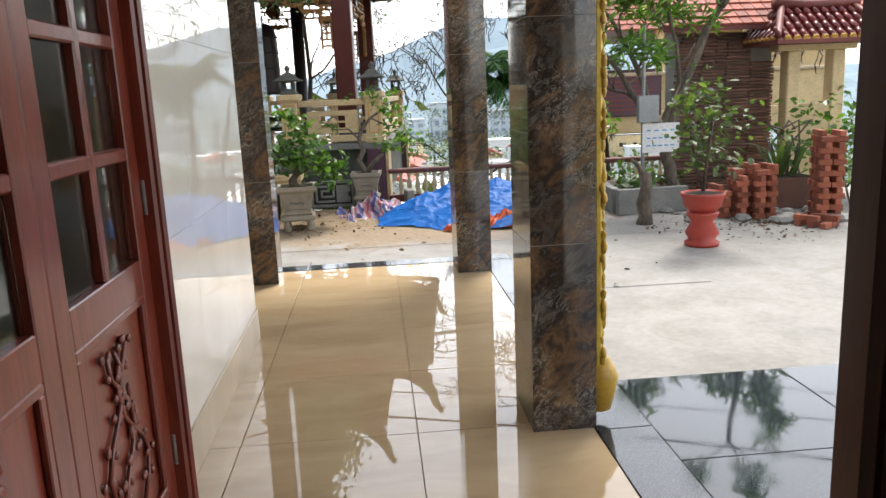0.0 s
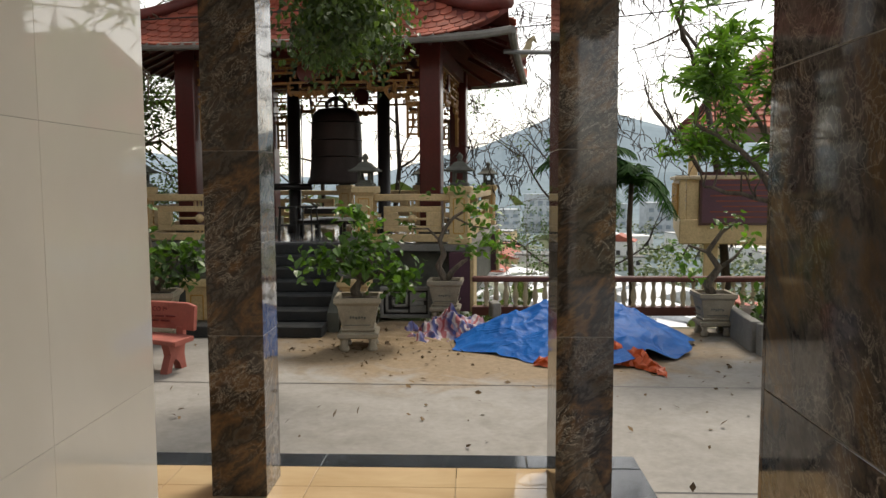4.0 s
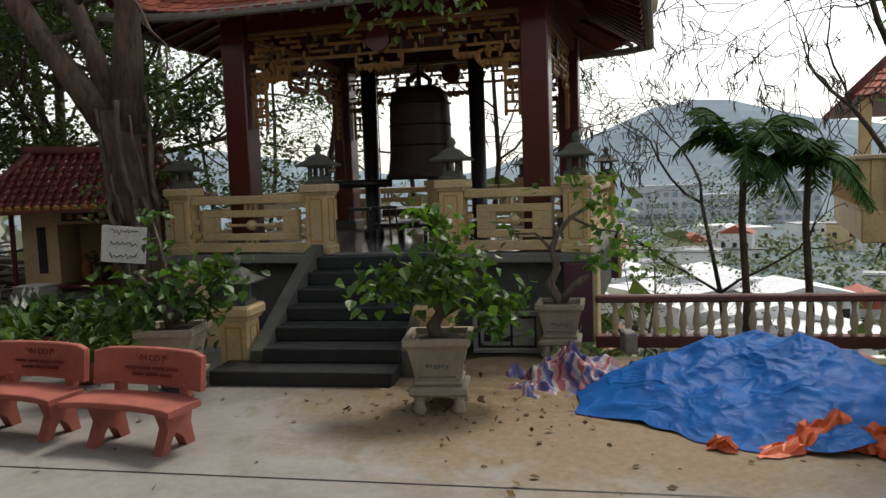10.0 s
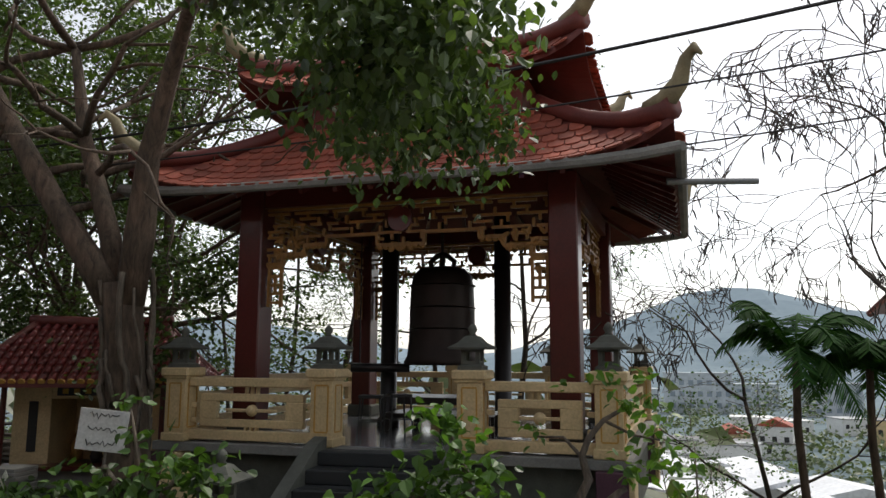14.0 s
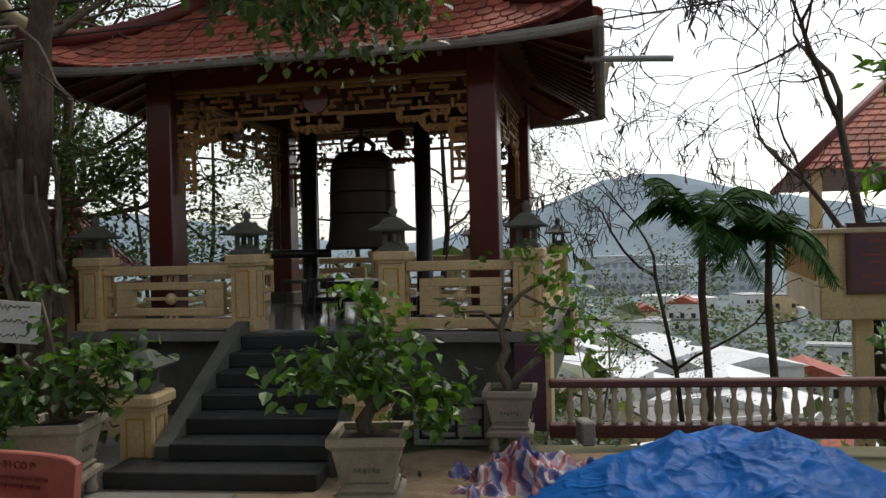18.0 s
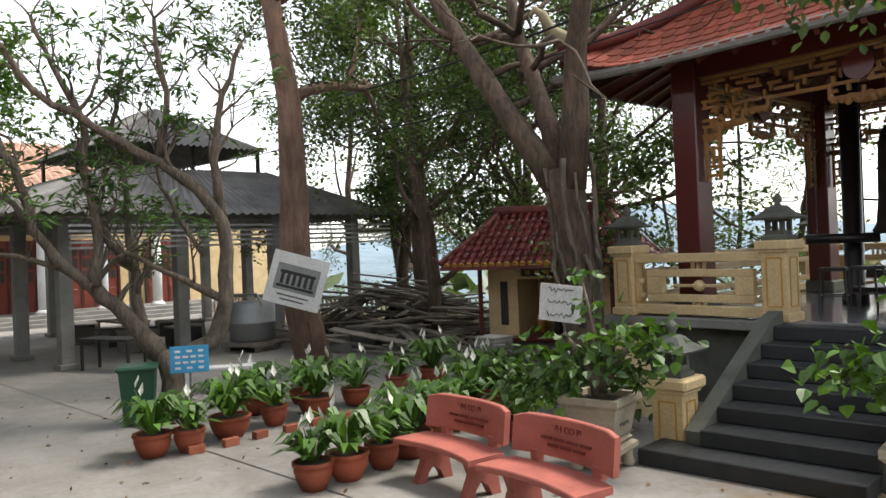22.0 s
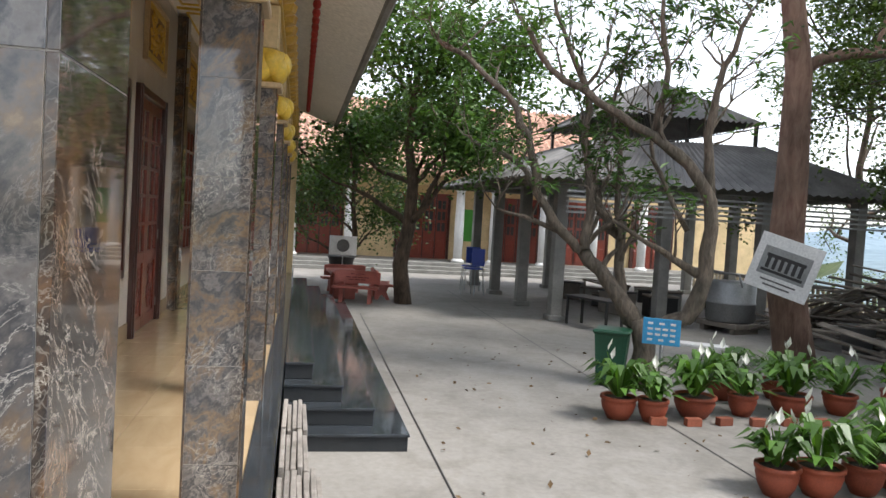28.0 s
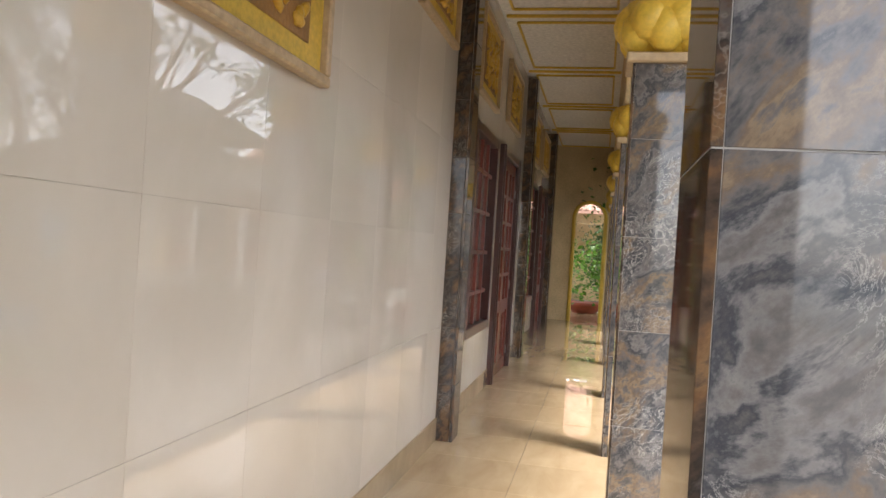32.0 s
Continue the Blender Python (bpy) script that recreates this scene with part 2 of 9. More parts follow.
def glass_material(name, tint=(0.9, 0.95, 0.95)):
    m, n, b = nodes_of(name)
    b.inputs["Base Color"].default_value = (*tint, 1)
    b.inputs["Roughness"].default_value = 0.03
    b.inputs["Transmission Weight"].default_value = 1.0
    b.inputs["IOR"].default_value = 1.45
    return m


def granite(name, a, c, rough):
    m, n, b = nodes_of(name)
    p = world_pos(n)
    t = tex(n, "Voronoi", 160.0, p)
    t2 = tex(n, "Noise", 3.0, p, Detail=5.0)
    c1 = ramp(n, t.outputs["Distance"], [(0.1, c), (0.45, a)])
    c2 = ramp(n, t2.outputs["Fac"], [(0.3, (0.8, 0.8, 0.8)), (0.7, (1.3, 1.3, 1.3))])
    n.links.new(mixc(n, 1.0, c1, c2, "MULTIPLY"), b.inputs["Base Color"])
    rr = ramp(n, t2.outputs["Fac"], [(0.35, (rough,) * 3), (0.7, (min(1, rough * 2.5),) * 3)])
    n.links.new(rr, b.inputs["Roughness"])
    return m


M_YARD = yard_material()
M_FLOOR = gloss_tile("beige_floor_tile", (0.42, 0.3, 0.17), (0.54, 0.41, 0.25), 0.008, 1.4, (1, 3, 1), 0.012)
M_WALLTILE = gloss_tile("cream_wall_tile", (0.60, 0.54, 0.45), (0.70, 0.64, 0.55), 0.01, 0.8, (1, 1, 1), 0.02)
M_SKIRT = gloss_tile("tan_skirting_tile", (0.34, 0.25, 0.15), (0.44, 0.33, 0.2), 0.1, 2.0)
M_GROUT = plain("grout", (0.62, 0.55, 0.45), 0.85)
M_PILLAR = marble("brown_marble_tile", (0.026, 0.021, 0.018), (0.075, 0.05, 0.034), (0.13, 0.072, 0.036), (0.5, 0.45, 0.38), 0.04, (0.085, 0.072, 0.062), (0.165, 0.1, 0.05))
M_PILLARSIDE = marble("grey_marble_tile", (0.05, 0.052, 0.058), (0.12, 0.11, 0.102), (0.15, 0.112, 0.08), (0.55, 0.52, 0.47), 0.05, (0.16, 0.152, 0.145), (0.21, 0.155, 0.1))
M_JOINT = plain("pale_joint", (0.45, 0.42, 0.38), 0.6)
M_GRANITE = granite("black_granite", (0.022, 0.027, 0.032), (0.11, 0.125, 0.14), 0.05)
M_GRANITERAW = granite("rough_black_granite", (0.012, 0.014, 0.016), (0.06, 0.068, 0.075), 0.6)
M_GRANITEPOL = granite("polished_wet_granite", (0.014, 0.018, 0.022), (0.05, 0.06, 0.07), 0.025)
M_URN = plain("red_glazed_urn", (0.42, 0.055, 0.035), 0.5, 0.75, 9, relief=0.15)
M_STAIR = granite("dark_step_stone", (0.016, 0.018, 0.019), (0.05, 0.055, 0.055), 0.45)
M_REDWOOD = wood("red_lacquered_wood", (0.11, 0.018, 0.01), (0.22, 0.04, 0.022), 0.28, 0.4)
M_DARKWOOD = wood("dark_lacquered_wood", (0.03, 0.008, 0.006), (0.06, 0.015, 0.01), 0.3, 0.3)
M_COLRED = plain("dark_red_column_paint", (0.10, 0.014, 0.011), 0.35, 0.7, 5, coat=0.2)
M_GLASS = glass_material("window_glass")
M_GOLD = plain("gold_paint", (0.62, 0.37, 0.045), 0.38, 0.7, 9, relief=0.3)
M_YELLOW = plain("yellow_paint", (0.75, 0.5, 0.06), 0.45, 0.8, 7)
M_CREAM = plain("cream_yellow_paint", (0.66, 0.5, 0.27), 0.6, 0.72, 5, relief=0.15)
M_CREAMEDGE = plain("ochre_paint", (0.55, 0.3, 0.06), 0.55, 0.75, 6)
M_CEIL = plain("white_ceiling_paint", (0.82, 0.79, 0.72), 0.55, 0.9, 3, relief=0.05)
M_TANFRAME = plain("tan_frame_paint", (0.5, 0.36, 0.2), 0.4, 0.85, 5)
M_ROOFTILE = plain("terracotta_roof_tile", (0.42, 0.105, 0.062), 0.75, 0.45, 7, relief=0.4, island=0.35)
M_ROOFRED = plain("maroon_ridge_paint", (0.16, 0.03, 0.022), 0.6, 0.55, 5)
M_CARVE = plain("carved_ochre_wood", (0.36, 0.18, 0.045), 0.5, 0.55, 10, relief=0.5)
M_STONE = plain("grey_green_stone", (0.12, 0.125, 0.105), 0.85, 0.6, 12, relief=0.6)
M_BRONZE = plain("dark_bronze", (0.035, 0.024, 0.02), 0.5, 0.6, 8, metal=0.6, relief=0.2)
M_BLACKWOOD = plain("black_lacquer", (0.012, 0.009, 0.008), 0.4, 0.7, 6)
M_POTSTONE = plain("weathered_cast_stone", (0.36, 0.315, 0.235), 0.85, 0.6, 9, relief=0.5)
M_TERRA = plain("terracotta_pot", (0.33, 0.075, 0.035), 0.65, 0.65, 9, relief=0.25, vary=0.2)
M_SOIL = plain("soil", (0.05, 0.035, 0.024), 0.95, 0.6, 18, relief=0.9)
M_BENCH = plain("pink_terrazzo", (0.42, 0.12, 0.09), 0.6, 0.7, 14, relief=0.2)
M_BENCHTXT = plain("dark_red_lettering", (0.16, 0.02, 0.02), 0.6)
def tarp_material():
    """Woven plastic sheet: deep blue, scuffed paler along creases, with fine sharp wrinkles."""
    m, n, b = nodes_of("blue_tarpaulin")
    p = world_pos(n)
    long = tex(n, "Noise", 1.7, p, Detail=2.0, Roughness=0.4, Distortion=1.2)
    short = tex(n, "Noise", 5.5, p, Detail=2.0, Roughness=0.5, Distortion=0.8)
    a = ramp(n, long.outputs["Fac"], [(0.42, (0, 0, 0)), (0.5, (1, 1, 1)), (0.58, (0, 0, 0))])
    d = ramp(n, short.outputs["Fac"], [(0.4, (0, 0, 0)), (0.5, (0.22, 0.22, 0.22)), (0.6, (0, 0, 0))])
    crease = mixc(n, 1.0, a, d, "ADD")
    t1 = tex(n, "Noise", 3.0, p, Detail=5.0, Roughness=0.65)
    c = ramp(n, t1.outputs["Fac"], [(0.3, (0.003, 0.06, 0.24)), (0.7, (0.006, 0.115, 0.4))])
    sc = tex(n, "Noise", 14.0, p, Detail=5.0, Roughness=0.75)
    c = mixc(n, ramp(n, sc.outputs["Fac"], [(0.6, (0, 0, 0)), (0.75, (0.4, 0.4, 0.4))]), c, (0.1, 0.22, 0.42))
    n.links.new(c, b.inputs["Base Color"])
    b.inputs["Roughness"].default_value = 0.5
    b.inputs["Specular IOR Level"].default_value = 0.12
    bump(n, b, crease, 0.5, 0.02)
    return m


M_TARP = tarp_material()
M_ORANGE = plain("orange_tarpaulin", (0.62, 0.10, 0.02), 0.45, 0.6, 5, relief=0.25)
M_SAND = plain("ochre_sand", (0.27, 0.195, 0.115), 0.95, 0.75, 7, relief=0.8)
M_WHITE = plain("white_paint", (0.72, 0.72, 0.7), 0.6, 0.85, 5)
M_BALUST = plain("cream_baluster_paint", (0.55, 0.45, 0.30), 0.6, 0.7, 9)
M_RAILRED = plain("maroon_rail_paint", (0.13, 0.035, 0.025), 0.45, 0.7, 7)
M_TIN = plain("grey_corrugated_sheet", (0.17, 0.165, 0.16), 0.6, 0.45, 5, metal=0.15, relief=0.1)
M_CONC = plain("raw_concrete", (0.25, 0.245, 0.225), 0.85, 0.65, 7, relief=0.4)
M_PLANK = plain("weathered_timber", (0.26, 0.225, 0.185), 0.9, 0.5, 9, relief=0.4, vary=0.55)
M_STEEL = plain("galvanised_steel", (0.3, 0.31, 0.31), 0.45, 0.7, 6, metal=0.5)
M_BLACK = plain("black_paint", (0.02, 0.02, 0.02), 0.5)
M_BLUE = plain("blue_plastic", (0.015, 0.06, 0.42), 0.4)
M_SIGNBLUE = plain("blue_sign_face", (0.05, 0.35, 0.65), 0.5)
M_GREENBIN = plain("green_plastic", (0.012, 0.08, 0.04), 0.4)
M_GREEN = plain("green_paint", (0.06, 0.3, 0.03), 0.6)
M_PURPLE = plain("plum_board", (0.11, 0.045, 0.07), 0.5)
M_BRICK = plain("red_brick", (0.36, 0.11, 0.06), 0.85, 0.6, 11, relief=0.5, vary=0.35)
M_WALLBRICK = plain("old_brick", (0.2, 0.105, 0.075), 0.9, 0.55, 9, relief=0.6, vary=0.35)
M_BARK = bark("grey_brown_bark", (0.03, 0.021, 0.015), (0.145, 0.105, 0.075))
M_BARKDARK = bark("dark_twig_bark", (0.018, 0.014, 0.012), (0.075, 0.058, 0.046), 7)
M_BARKPALE = bark("grey_gnarled_bark", (0.055, 0.044, 0.034), (0.2, 0.165, 0.13), 7)
M_BARKEUC = bark("smooth_red_brown_bark", (0.11, 0.06, 0.045), (0.25, 0.17, 0.13), 3)
M_LEAF = leafy("green_leaf", (0.03, 0.068, 0.014), (0.075, 0.15, 0.036), 0.45, 0.3)
M_LEAFDARK = leafy("dark_green_leaf", (0.026, 0.048, 0.016), (0.07, 0.115, 0.038), 0.45, 0.35)
M_LEAFLIGHT = leafy("fresh_green_leaf", (0.05, 0.12, 0.015), (0.12, 0.24, 0.04), 0.4, 0.35)
M_LEAFMED = leafy("mid_green_leaf", (0.035, 0.085, 0.014), (0.085, 0.175, 0.034), 0.4, 0.3)
M_LEAFGREY = leafy("grey_green_leaf", (0.05, 0.075, 0.04), (0.11, 0.14, 0.075))
M_PALM = leafy("palm_leaf", (0.012, 0.045, 0.01), (0.03, 0.085, 0.018), 0.75, 0.12)
M_PALM.node_tree.nodes["Principled BSDF"].inputs["Specular IOR Level"].default_value = 0.12
M_DRY = plain("dry_fallen_leaf", (0.16, 0.1, 0.045), 0.9, 0.6, 9, island=0.5)
M_FLOWER = plain("white_spathe", (0.8, 0.8, 0.7), 0.5)
M_PALETIN = plain("pale_roof_sheet", (0.7, 0.72, 0.74), 0.5, 0.8, 0.4, relief=0.0, fine=2.0)
# wall and window of the far flats, distance haze mixed into both colours
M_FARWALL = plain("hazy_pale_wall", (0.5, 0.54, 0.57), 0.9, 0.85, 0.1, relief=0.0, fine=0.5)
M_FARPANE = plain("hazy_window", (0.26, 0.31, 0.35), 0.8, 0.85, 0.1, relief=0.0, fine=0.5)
M_CABLE = plain("black_cable", (0.01, 0.01, 0.01), 0.6)

# ---- mesh tools ----
class Geo:
    """Collects vertices and faces of one part."""

    def __init__(self):
        self.v, self.f = [], []

    def add(self, vs, fs):
        o = len(self.v)
        self.v.extend(vs)
        self.f.extend([tuple(i + o for i in f) for f in fs])
        return self

    def box(self, c, s, rz=0.0, b=0.0, m=None):
        """A box with centre c and size s, turned by rz degrees, its edges cut by b."""
        hx, hy, hz = s[0] / 2, s[1] / 2, s[2] / 2
        b = min(b, hx * 0.9, hy * 0.9, hz * 0.9)
        if b <= 0:
            vs = [(x, y, z) for x in (-hx, hx) for y in (-hy, hy) for z in (-hz, hz)]
            fs = [(0, 1, 3, 2), (4, 6, 7, 5), (0, 4, 5, 1), (2, 3, 7, 6), (0, 2, 6, 4), (1, 5, 7, 3)]
        else:
            vs, fs, ix = [], [], {}
            for sx in (-1, 1):
                for sy in (-1, 1):
                    for sz in (-1, 1):
                        for a in range(3):
                            p = [sx * (hx - b), sy * (hy - b), sz * (hz - b)]
                            p[a] = (sx * hx, sy * hy, sz * hz)[a]
                            ix[sx, sy, sz, a] = len(vs)
                            vs.append(tuple(p))
            for a in range(3):
                u, w = (a + 1) % 3, (a + 2) % 3
                for sg in (-1, 1):
                    q = []
                    for su, sw in ((-1, -1), (1, -1), (1, 1), (-1, 1)):
                        k = [0, 0, 0]
                        k[a], k[u], k[w] = sg, su, sw
                        q.append(ix[k[0], k[1], k[2], a])
                    fs.append(tuple(q if sg > 0 else q[::-1]))
                for su in (-1, 1):
                    for sw in (-1, 1):
                        q = []
                        for sa, ax in ((-1, u), (1, u), (1, w), (-1, w)):
                            k = [0, 0, 0]
                            k[a], k[u], k[w] = sa, su, sw
                            q.append(ix[k[0], k[1], k[2], ax])
                        fs.append(tuple(q if su * sw > 0 else q[::-1]))
            for sx in (-1, 1):
                for sy in (-1, 1):
                    for sz in (-1, 1):
                        q = tuple(ix[sx, sy, sz, a] for a in range(3))
                        fs.append(q if sx * sy * sz > 0 else q[::-1])
        t = (m or Matrix()) @ pose(*c, 0, 0, rz)
        return self.add([tuple(t @ Vector(p)) for p in vs], fs)

    def tube(self, pts, rad, n=8, cap=True):
        """A tube along pts with radius rad (one number or one for each point)."""
        pts = [Vector(p) for p in pts]
        rad = rad if isinstance(rad, (list, tuple)) else [rad] * len(pts)
        vs, side = [], None
        for i, p in enumerate(pts):
            d = (pts[min(i + 1, len(pts) - 1)] - pts[max(i - 1, 0)]).normalized()
            if side is None:
                side = d.orthogonal().normalized()
            side = (side - d * side.dot(d)).normalized()
            up = d.cross(side)
            for k in range(n):
                a = 2 * math.pi * k / n
                vs.append(tuple(p + (side * math.cos(a) + up * math.sin(a)) * rad[i]))
        fs = [(i * n + k, i * n + (k + 1) % n, (i + 1) * n + (k + 1) % n, (i + 1) * n + k) for i in range(len(pts) - 1) for k in range(n)]
        if cap:
            fs += [tuple(range(n))[::-1], tuple(range((len(pts) - 1) * n, len(pts) * n))]
        return self.add(vs, fs)

    def lathe(self, prof, n=16, at=(0, 0, 0), m=None, square=0):
        """A turned body from (radius, height) pairs; square=4, 6 or 8 gives a body with that many flat sides."""
        n = square or n
        a0 = math.pi / n if square else 0
        t = (m or Matrix()) @ Matrix.Translation(at)
        k = 1 / math.cos(math.pi / n) if square else 1
        vs = [tuple(t @ Vector((r * k * math.cos(a0 + 2 * math.pi * i / n), r * k * math.sin(a0 + 2 * math.pi * i / n), z))) for r, z in prof for i in range(n)]
        fs = [(j * n + i, j * n + (i + 1) % n, (j + 1) * n + (i + 1) % n, (j + 1) * n + i) for j in range(len(prof) - 1) for i in range(n)]
        fs += [tuple(range(n))[::-1], tuple(range((len(prof) - 1) * n, len(prof) * n))]
        return self.add(vs, fs)

    def prism(self, poly, lo, hi, m=None):
        """A plate: the polygon (x, z) drawn in the xz plane, thick from y = lo to hi."""
        n = len(poly)
        t = m or Matrix()
        vs = [tuple(t @ Vector((x, y, z))) for y in (lo, hi) for x, z in poly]
        fs = [tuple(range(n)), tuple(range(n, 2 * n))[::-1]] + [(i, i + n, (i + 1) % n + n, (i + 1) % n) for i in range(n)]
        return self.add(vs, fs)


def mesh_of(name, g, mat, smooth=False):
    me = bpy.data.meshes.new(name)
    me.from_pydata(g.v, [], g.f)
    me.materials.append(mat)
    if smooth:
        me.polygons.foreach_set("use_smooth", [True] * len(me.polygons))
    me.update()
    return me


def part(name, g, mat, parent=None, label="", smooth=False, kind=""):
    ob = new(name, mesh_of(name, g, mat, smooth))
    ob.parent = parent
    return tagged(ob, label, kind=kind)


def thing(name, label, category, group="", at=(0, 0, 0), rz=0.0):
    ob = new(name)
    ob.empty_display_size = 0.05
    ob.matrix_world = pose(*at, 0, 0, rz)
    return tagged(ob, label, category, group)


def structure(name, g, mat, label="", smooth=False):
    return tagged(part(name, g, mat, None, label, smooth), kind="structure")


def piece(name, me, parent, at, rz=0.0, scale=None, rx=0.0):
    ob = new(name, me)
    ob.parent = parent
    ob.matrix_local = pose(*at, rx, 0, rz) @ (Matrix.Diagonal((*scale, 1)) if scale else Matrix())
    return ob


def words(name, text, size, mat, parent, m, depth=0.002, align="CENTER", shear=0.0):
    """Lettering in the built-in font, turned into a mesh."""
    cu = bpy.data.curves.new(name, "FONT")
    cu.body, cu.size, cu.extrude, cu.align_x, cu.align_y, cu.shear = text, size, depth, align, "CENTER", shear
    tmp = bpy.data.objects.new(name, cu)
    scene.collection.objects.link(tmp)
    me = bpy.data.meshes.new_from_object(tmp.evaluated_get(bpy.context.evaluated_depsgraph_get()))
    bpy.data.objects.remove(tmp)
    me.materials.clear()
    me.materials.append(mat)
    ob = new(name, me)
    ob.parent = parent
    ob.matrix_local = m
    return ob


G0 = -0.735  # level of the yard
rng = random.Random(7)

# ---- setting: ground, floor, walls ----
def terrain():
    """One sheet: the level yard, the slope past the terrace, the valley and its hills, out to the horizon."""
    xs = [-3000, -2400, -1900, -1600, -1400, -1200] + [-1080 + 40 * k for k in range(22)] + [-210, -180, -130, -95, -70, -56, -46, -38, -30, -22, -16, -12, -8, -4, 0, 4, 8, 12, 18, 26, 36, 50, 70, 100, 140, 180] + [210 + 40 * k for k in range(24)] + [1250, 1500, 2000, 3000]
    ys = [-600, -200, -60, -10, 0, 5, 10, 14, 17, 20, 24, 27, 30, 34, 40, 50, 65, 85, 115, 150, 200, 260, 320] + [370 + 45 * k for k in range(24)] + [1500, 1800, 2400, 3200]
    g = Geo()

    def height(x, y):
        edge = 27 if x < 0 else 16.5 + 0.0 * x
        if x < -3:
            edge = 25.5
        down = max(0.0, y - edge)
        z = G0 - 24 * (1 - math.exp(-down / 22))
        if y > 300:
            k = min(1, (y - 300) / 500)
            h = 44 * math.exp(-((x - 150) / 150) ** 2 - ((y - 1000) / 260) ** 2) + 60 * math.exp(-((x - 170) / 330) ** 2 - ((y - 1030) / 300) ** 2)
            h += 74 * math.exp(-((x + 540) / 260) ** 2 - ((y - 1050) / 300) ** 2)
            h += 40 * math.exp(-((x - 520) / 260) ** 2 - ((y - 1150) / 300) ** 2)
            h += 60 * math.exp(-((x + 1200) / 420) ** 2 - ((y - 1150) / 350) ** 2)
            h += 16 * noise.noise(Vector((x / 130, y / 130, 0))) + 7 * noise.noise(Vector((x / 60, y / 60, 3)))
            z += k * max(h, -8)
        return z
    vs = [(x, y, height(x, y)) for y in ys for x in xs]
    n = len(xs)
    fs = [(j * n + i, j * n + i + 1, (j + 1) * n + i + 1, (j + 1) * n + i) for j in range(len(ys) - 1) for i in range(n - 1)]
    return g.add(vs, fs), height


def hill_material():
    m, n, b = nodes_of("yard_slope_and_hills")
    p = world_pos(n)
    sep = n.nodes.new("ShaderNodeSeparateXYZ")
    n.links.new(p, sep.inputs[0])
    t = tex(n, "Noise", 0.06, p, Detail=7.0, Roughness=0.7)
    t2 = tex(n, "Noise", 0.9, p, Detail=4.0)
    # far tones carry some blue of the distance haze in their colour
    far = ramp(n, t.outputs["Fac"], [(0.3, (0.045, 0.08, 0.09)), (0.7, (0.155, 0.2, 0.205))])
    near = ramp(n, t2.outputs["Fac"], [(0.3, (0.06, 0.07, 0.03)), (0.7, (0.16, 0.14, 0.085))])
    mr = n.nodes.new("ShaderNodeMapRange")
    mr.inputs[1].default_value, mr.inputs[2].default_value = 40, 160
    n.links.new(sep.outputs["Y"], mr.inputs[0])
    # air haze put into the colour: land fades to pale blue from y 100 to 1300
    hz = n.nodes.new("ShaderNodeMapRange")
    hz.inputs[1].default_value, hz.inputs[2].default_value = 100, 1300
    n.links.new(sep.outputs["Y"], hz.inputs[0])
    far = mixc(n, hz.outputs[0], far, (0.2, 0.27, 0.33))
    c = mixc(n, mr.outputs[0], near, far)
    n.links.new(c, b.inputs["Base Color"])
    b.inputs["Roughness"].default_value = 1.0
    return m


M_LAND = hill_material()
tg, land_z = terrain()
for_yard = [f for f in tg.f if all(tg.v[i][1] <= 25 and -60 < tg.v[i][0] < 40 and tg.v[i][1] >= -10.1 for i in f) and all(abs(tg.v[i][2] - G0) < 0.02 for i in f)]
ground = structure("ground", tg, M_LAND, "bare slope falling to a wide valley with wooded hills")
ground.data.materials.append(M_YARD)
yardset = set(for_yard)
for i, f in enumerate(tg.f):
    if f in yardset:
        ground.data.polygons[i].material_index = 1

# porch base and floor
g = Geo()
g.box((-12.8, 1.97, G0 / 2 - 0.012), (28.2, 7.74, -G0 - 0.024))
porch_floor = structure("floor", g, M_GROUT, "raised porch floor of polished beige tiles")
tile_mesh = mesh_of("floor_tile", Geo().box((0, 0, 0), (0.797, 0.797, 0.024), b=0.0015), M_FLOOR)
for i in range(-29, 2):
    for j in range(-3, 5):
        x, y = 0.39 - 0.4 + 0.8 * i, 2.45 + 0.4 + 0.8 * j
        if (x > -0.65 and -0.5 < y < 5.7) or (x <= -0.65 and 4.0 < y < 5.9):
            piece("floor_tile", tile_mesh, porch_floor, (x, y, -0.012))
strip_tile = mesh_of("floor_tile", Geo().box((0, 0, 0), (0.797, 0.1, 0.024), b=0.0015), M_FLOOR)
wide_strip = mesh_of("floor_tile", Geo().box((0, 0, 0), (0.797, 0.284, 0.024), b=0.0015), M_FLOOR)
for i in range(-27, 2):
    piece("floor_tile", strip_tile if i < -3 else wide_strip, porch_floor, (-0.01 + 0.8 * i, 5.703 if i < -3 else 5.795, -0.012))
cut = mesh_of("floor_tile", Geo().box((0, 0, 0), (0.158, 0.797, 0.024), b=0.0015), M_FLOOR)
for j in range(-3, 2):
    piece("floor_tile", cut, porch_floor, (-0.491, 2.85 + 0.8 * j, -0.012))
# kerb strips of granite along the porch edge
g = Geo()
x = -22.0
while x < 1.45:
    w = min(1.2, 1.45 - x)
    y0, y1 = (5.757, 5.94) if x < -3 else (5.94, 6.14)
    g.box((x + w / 2, (y0 + y1) / 2, -0.06), (w - 0.003, y1 - y0, 0.128), b=0.004)
    x += 1.2
y = 5.93
while y > -1.0:
    g.box((1.32, y - 0.6, -0.06), (0.26, 1.197, 0.128), b=0.004)
    y -= 1.2
tagged(structure("porch_edge", g, M_GRANITE, "black granite edging round the porch"), category="edging")
g = Geo()
g.box((-12.6, 5.88, G0 / 2 - 0.07), (19.6, 0.078, -G0 - 0.13)).box((-0.75, 5.97, G0 / 2 - 0.07), (4.1, 0.26, -G0 - 0.13))
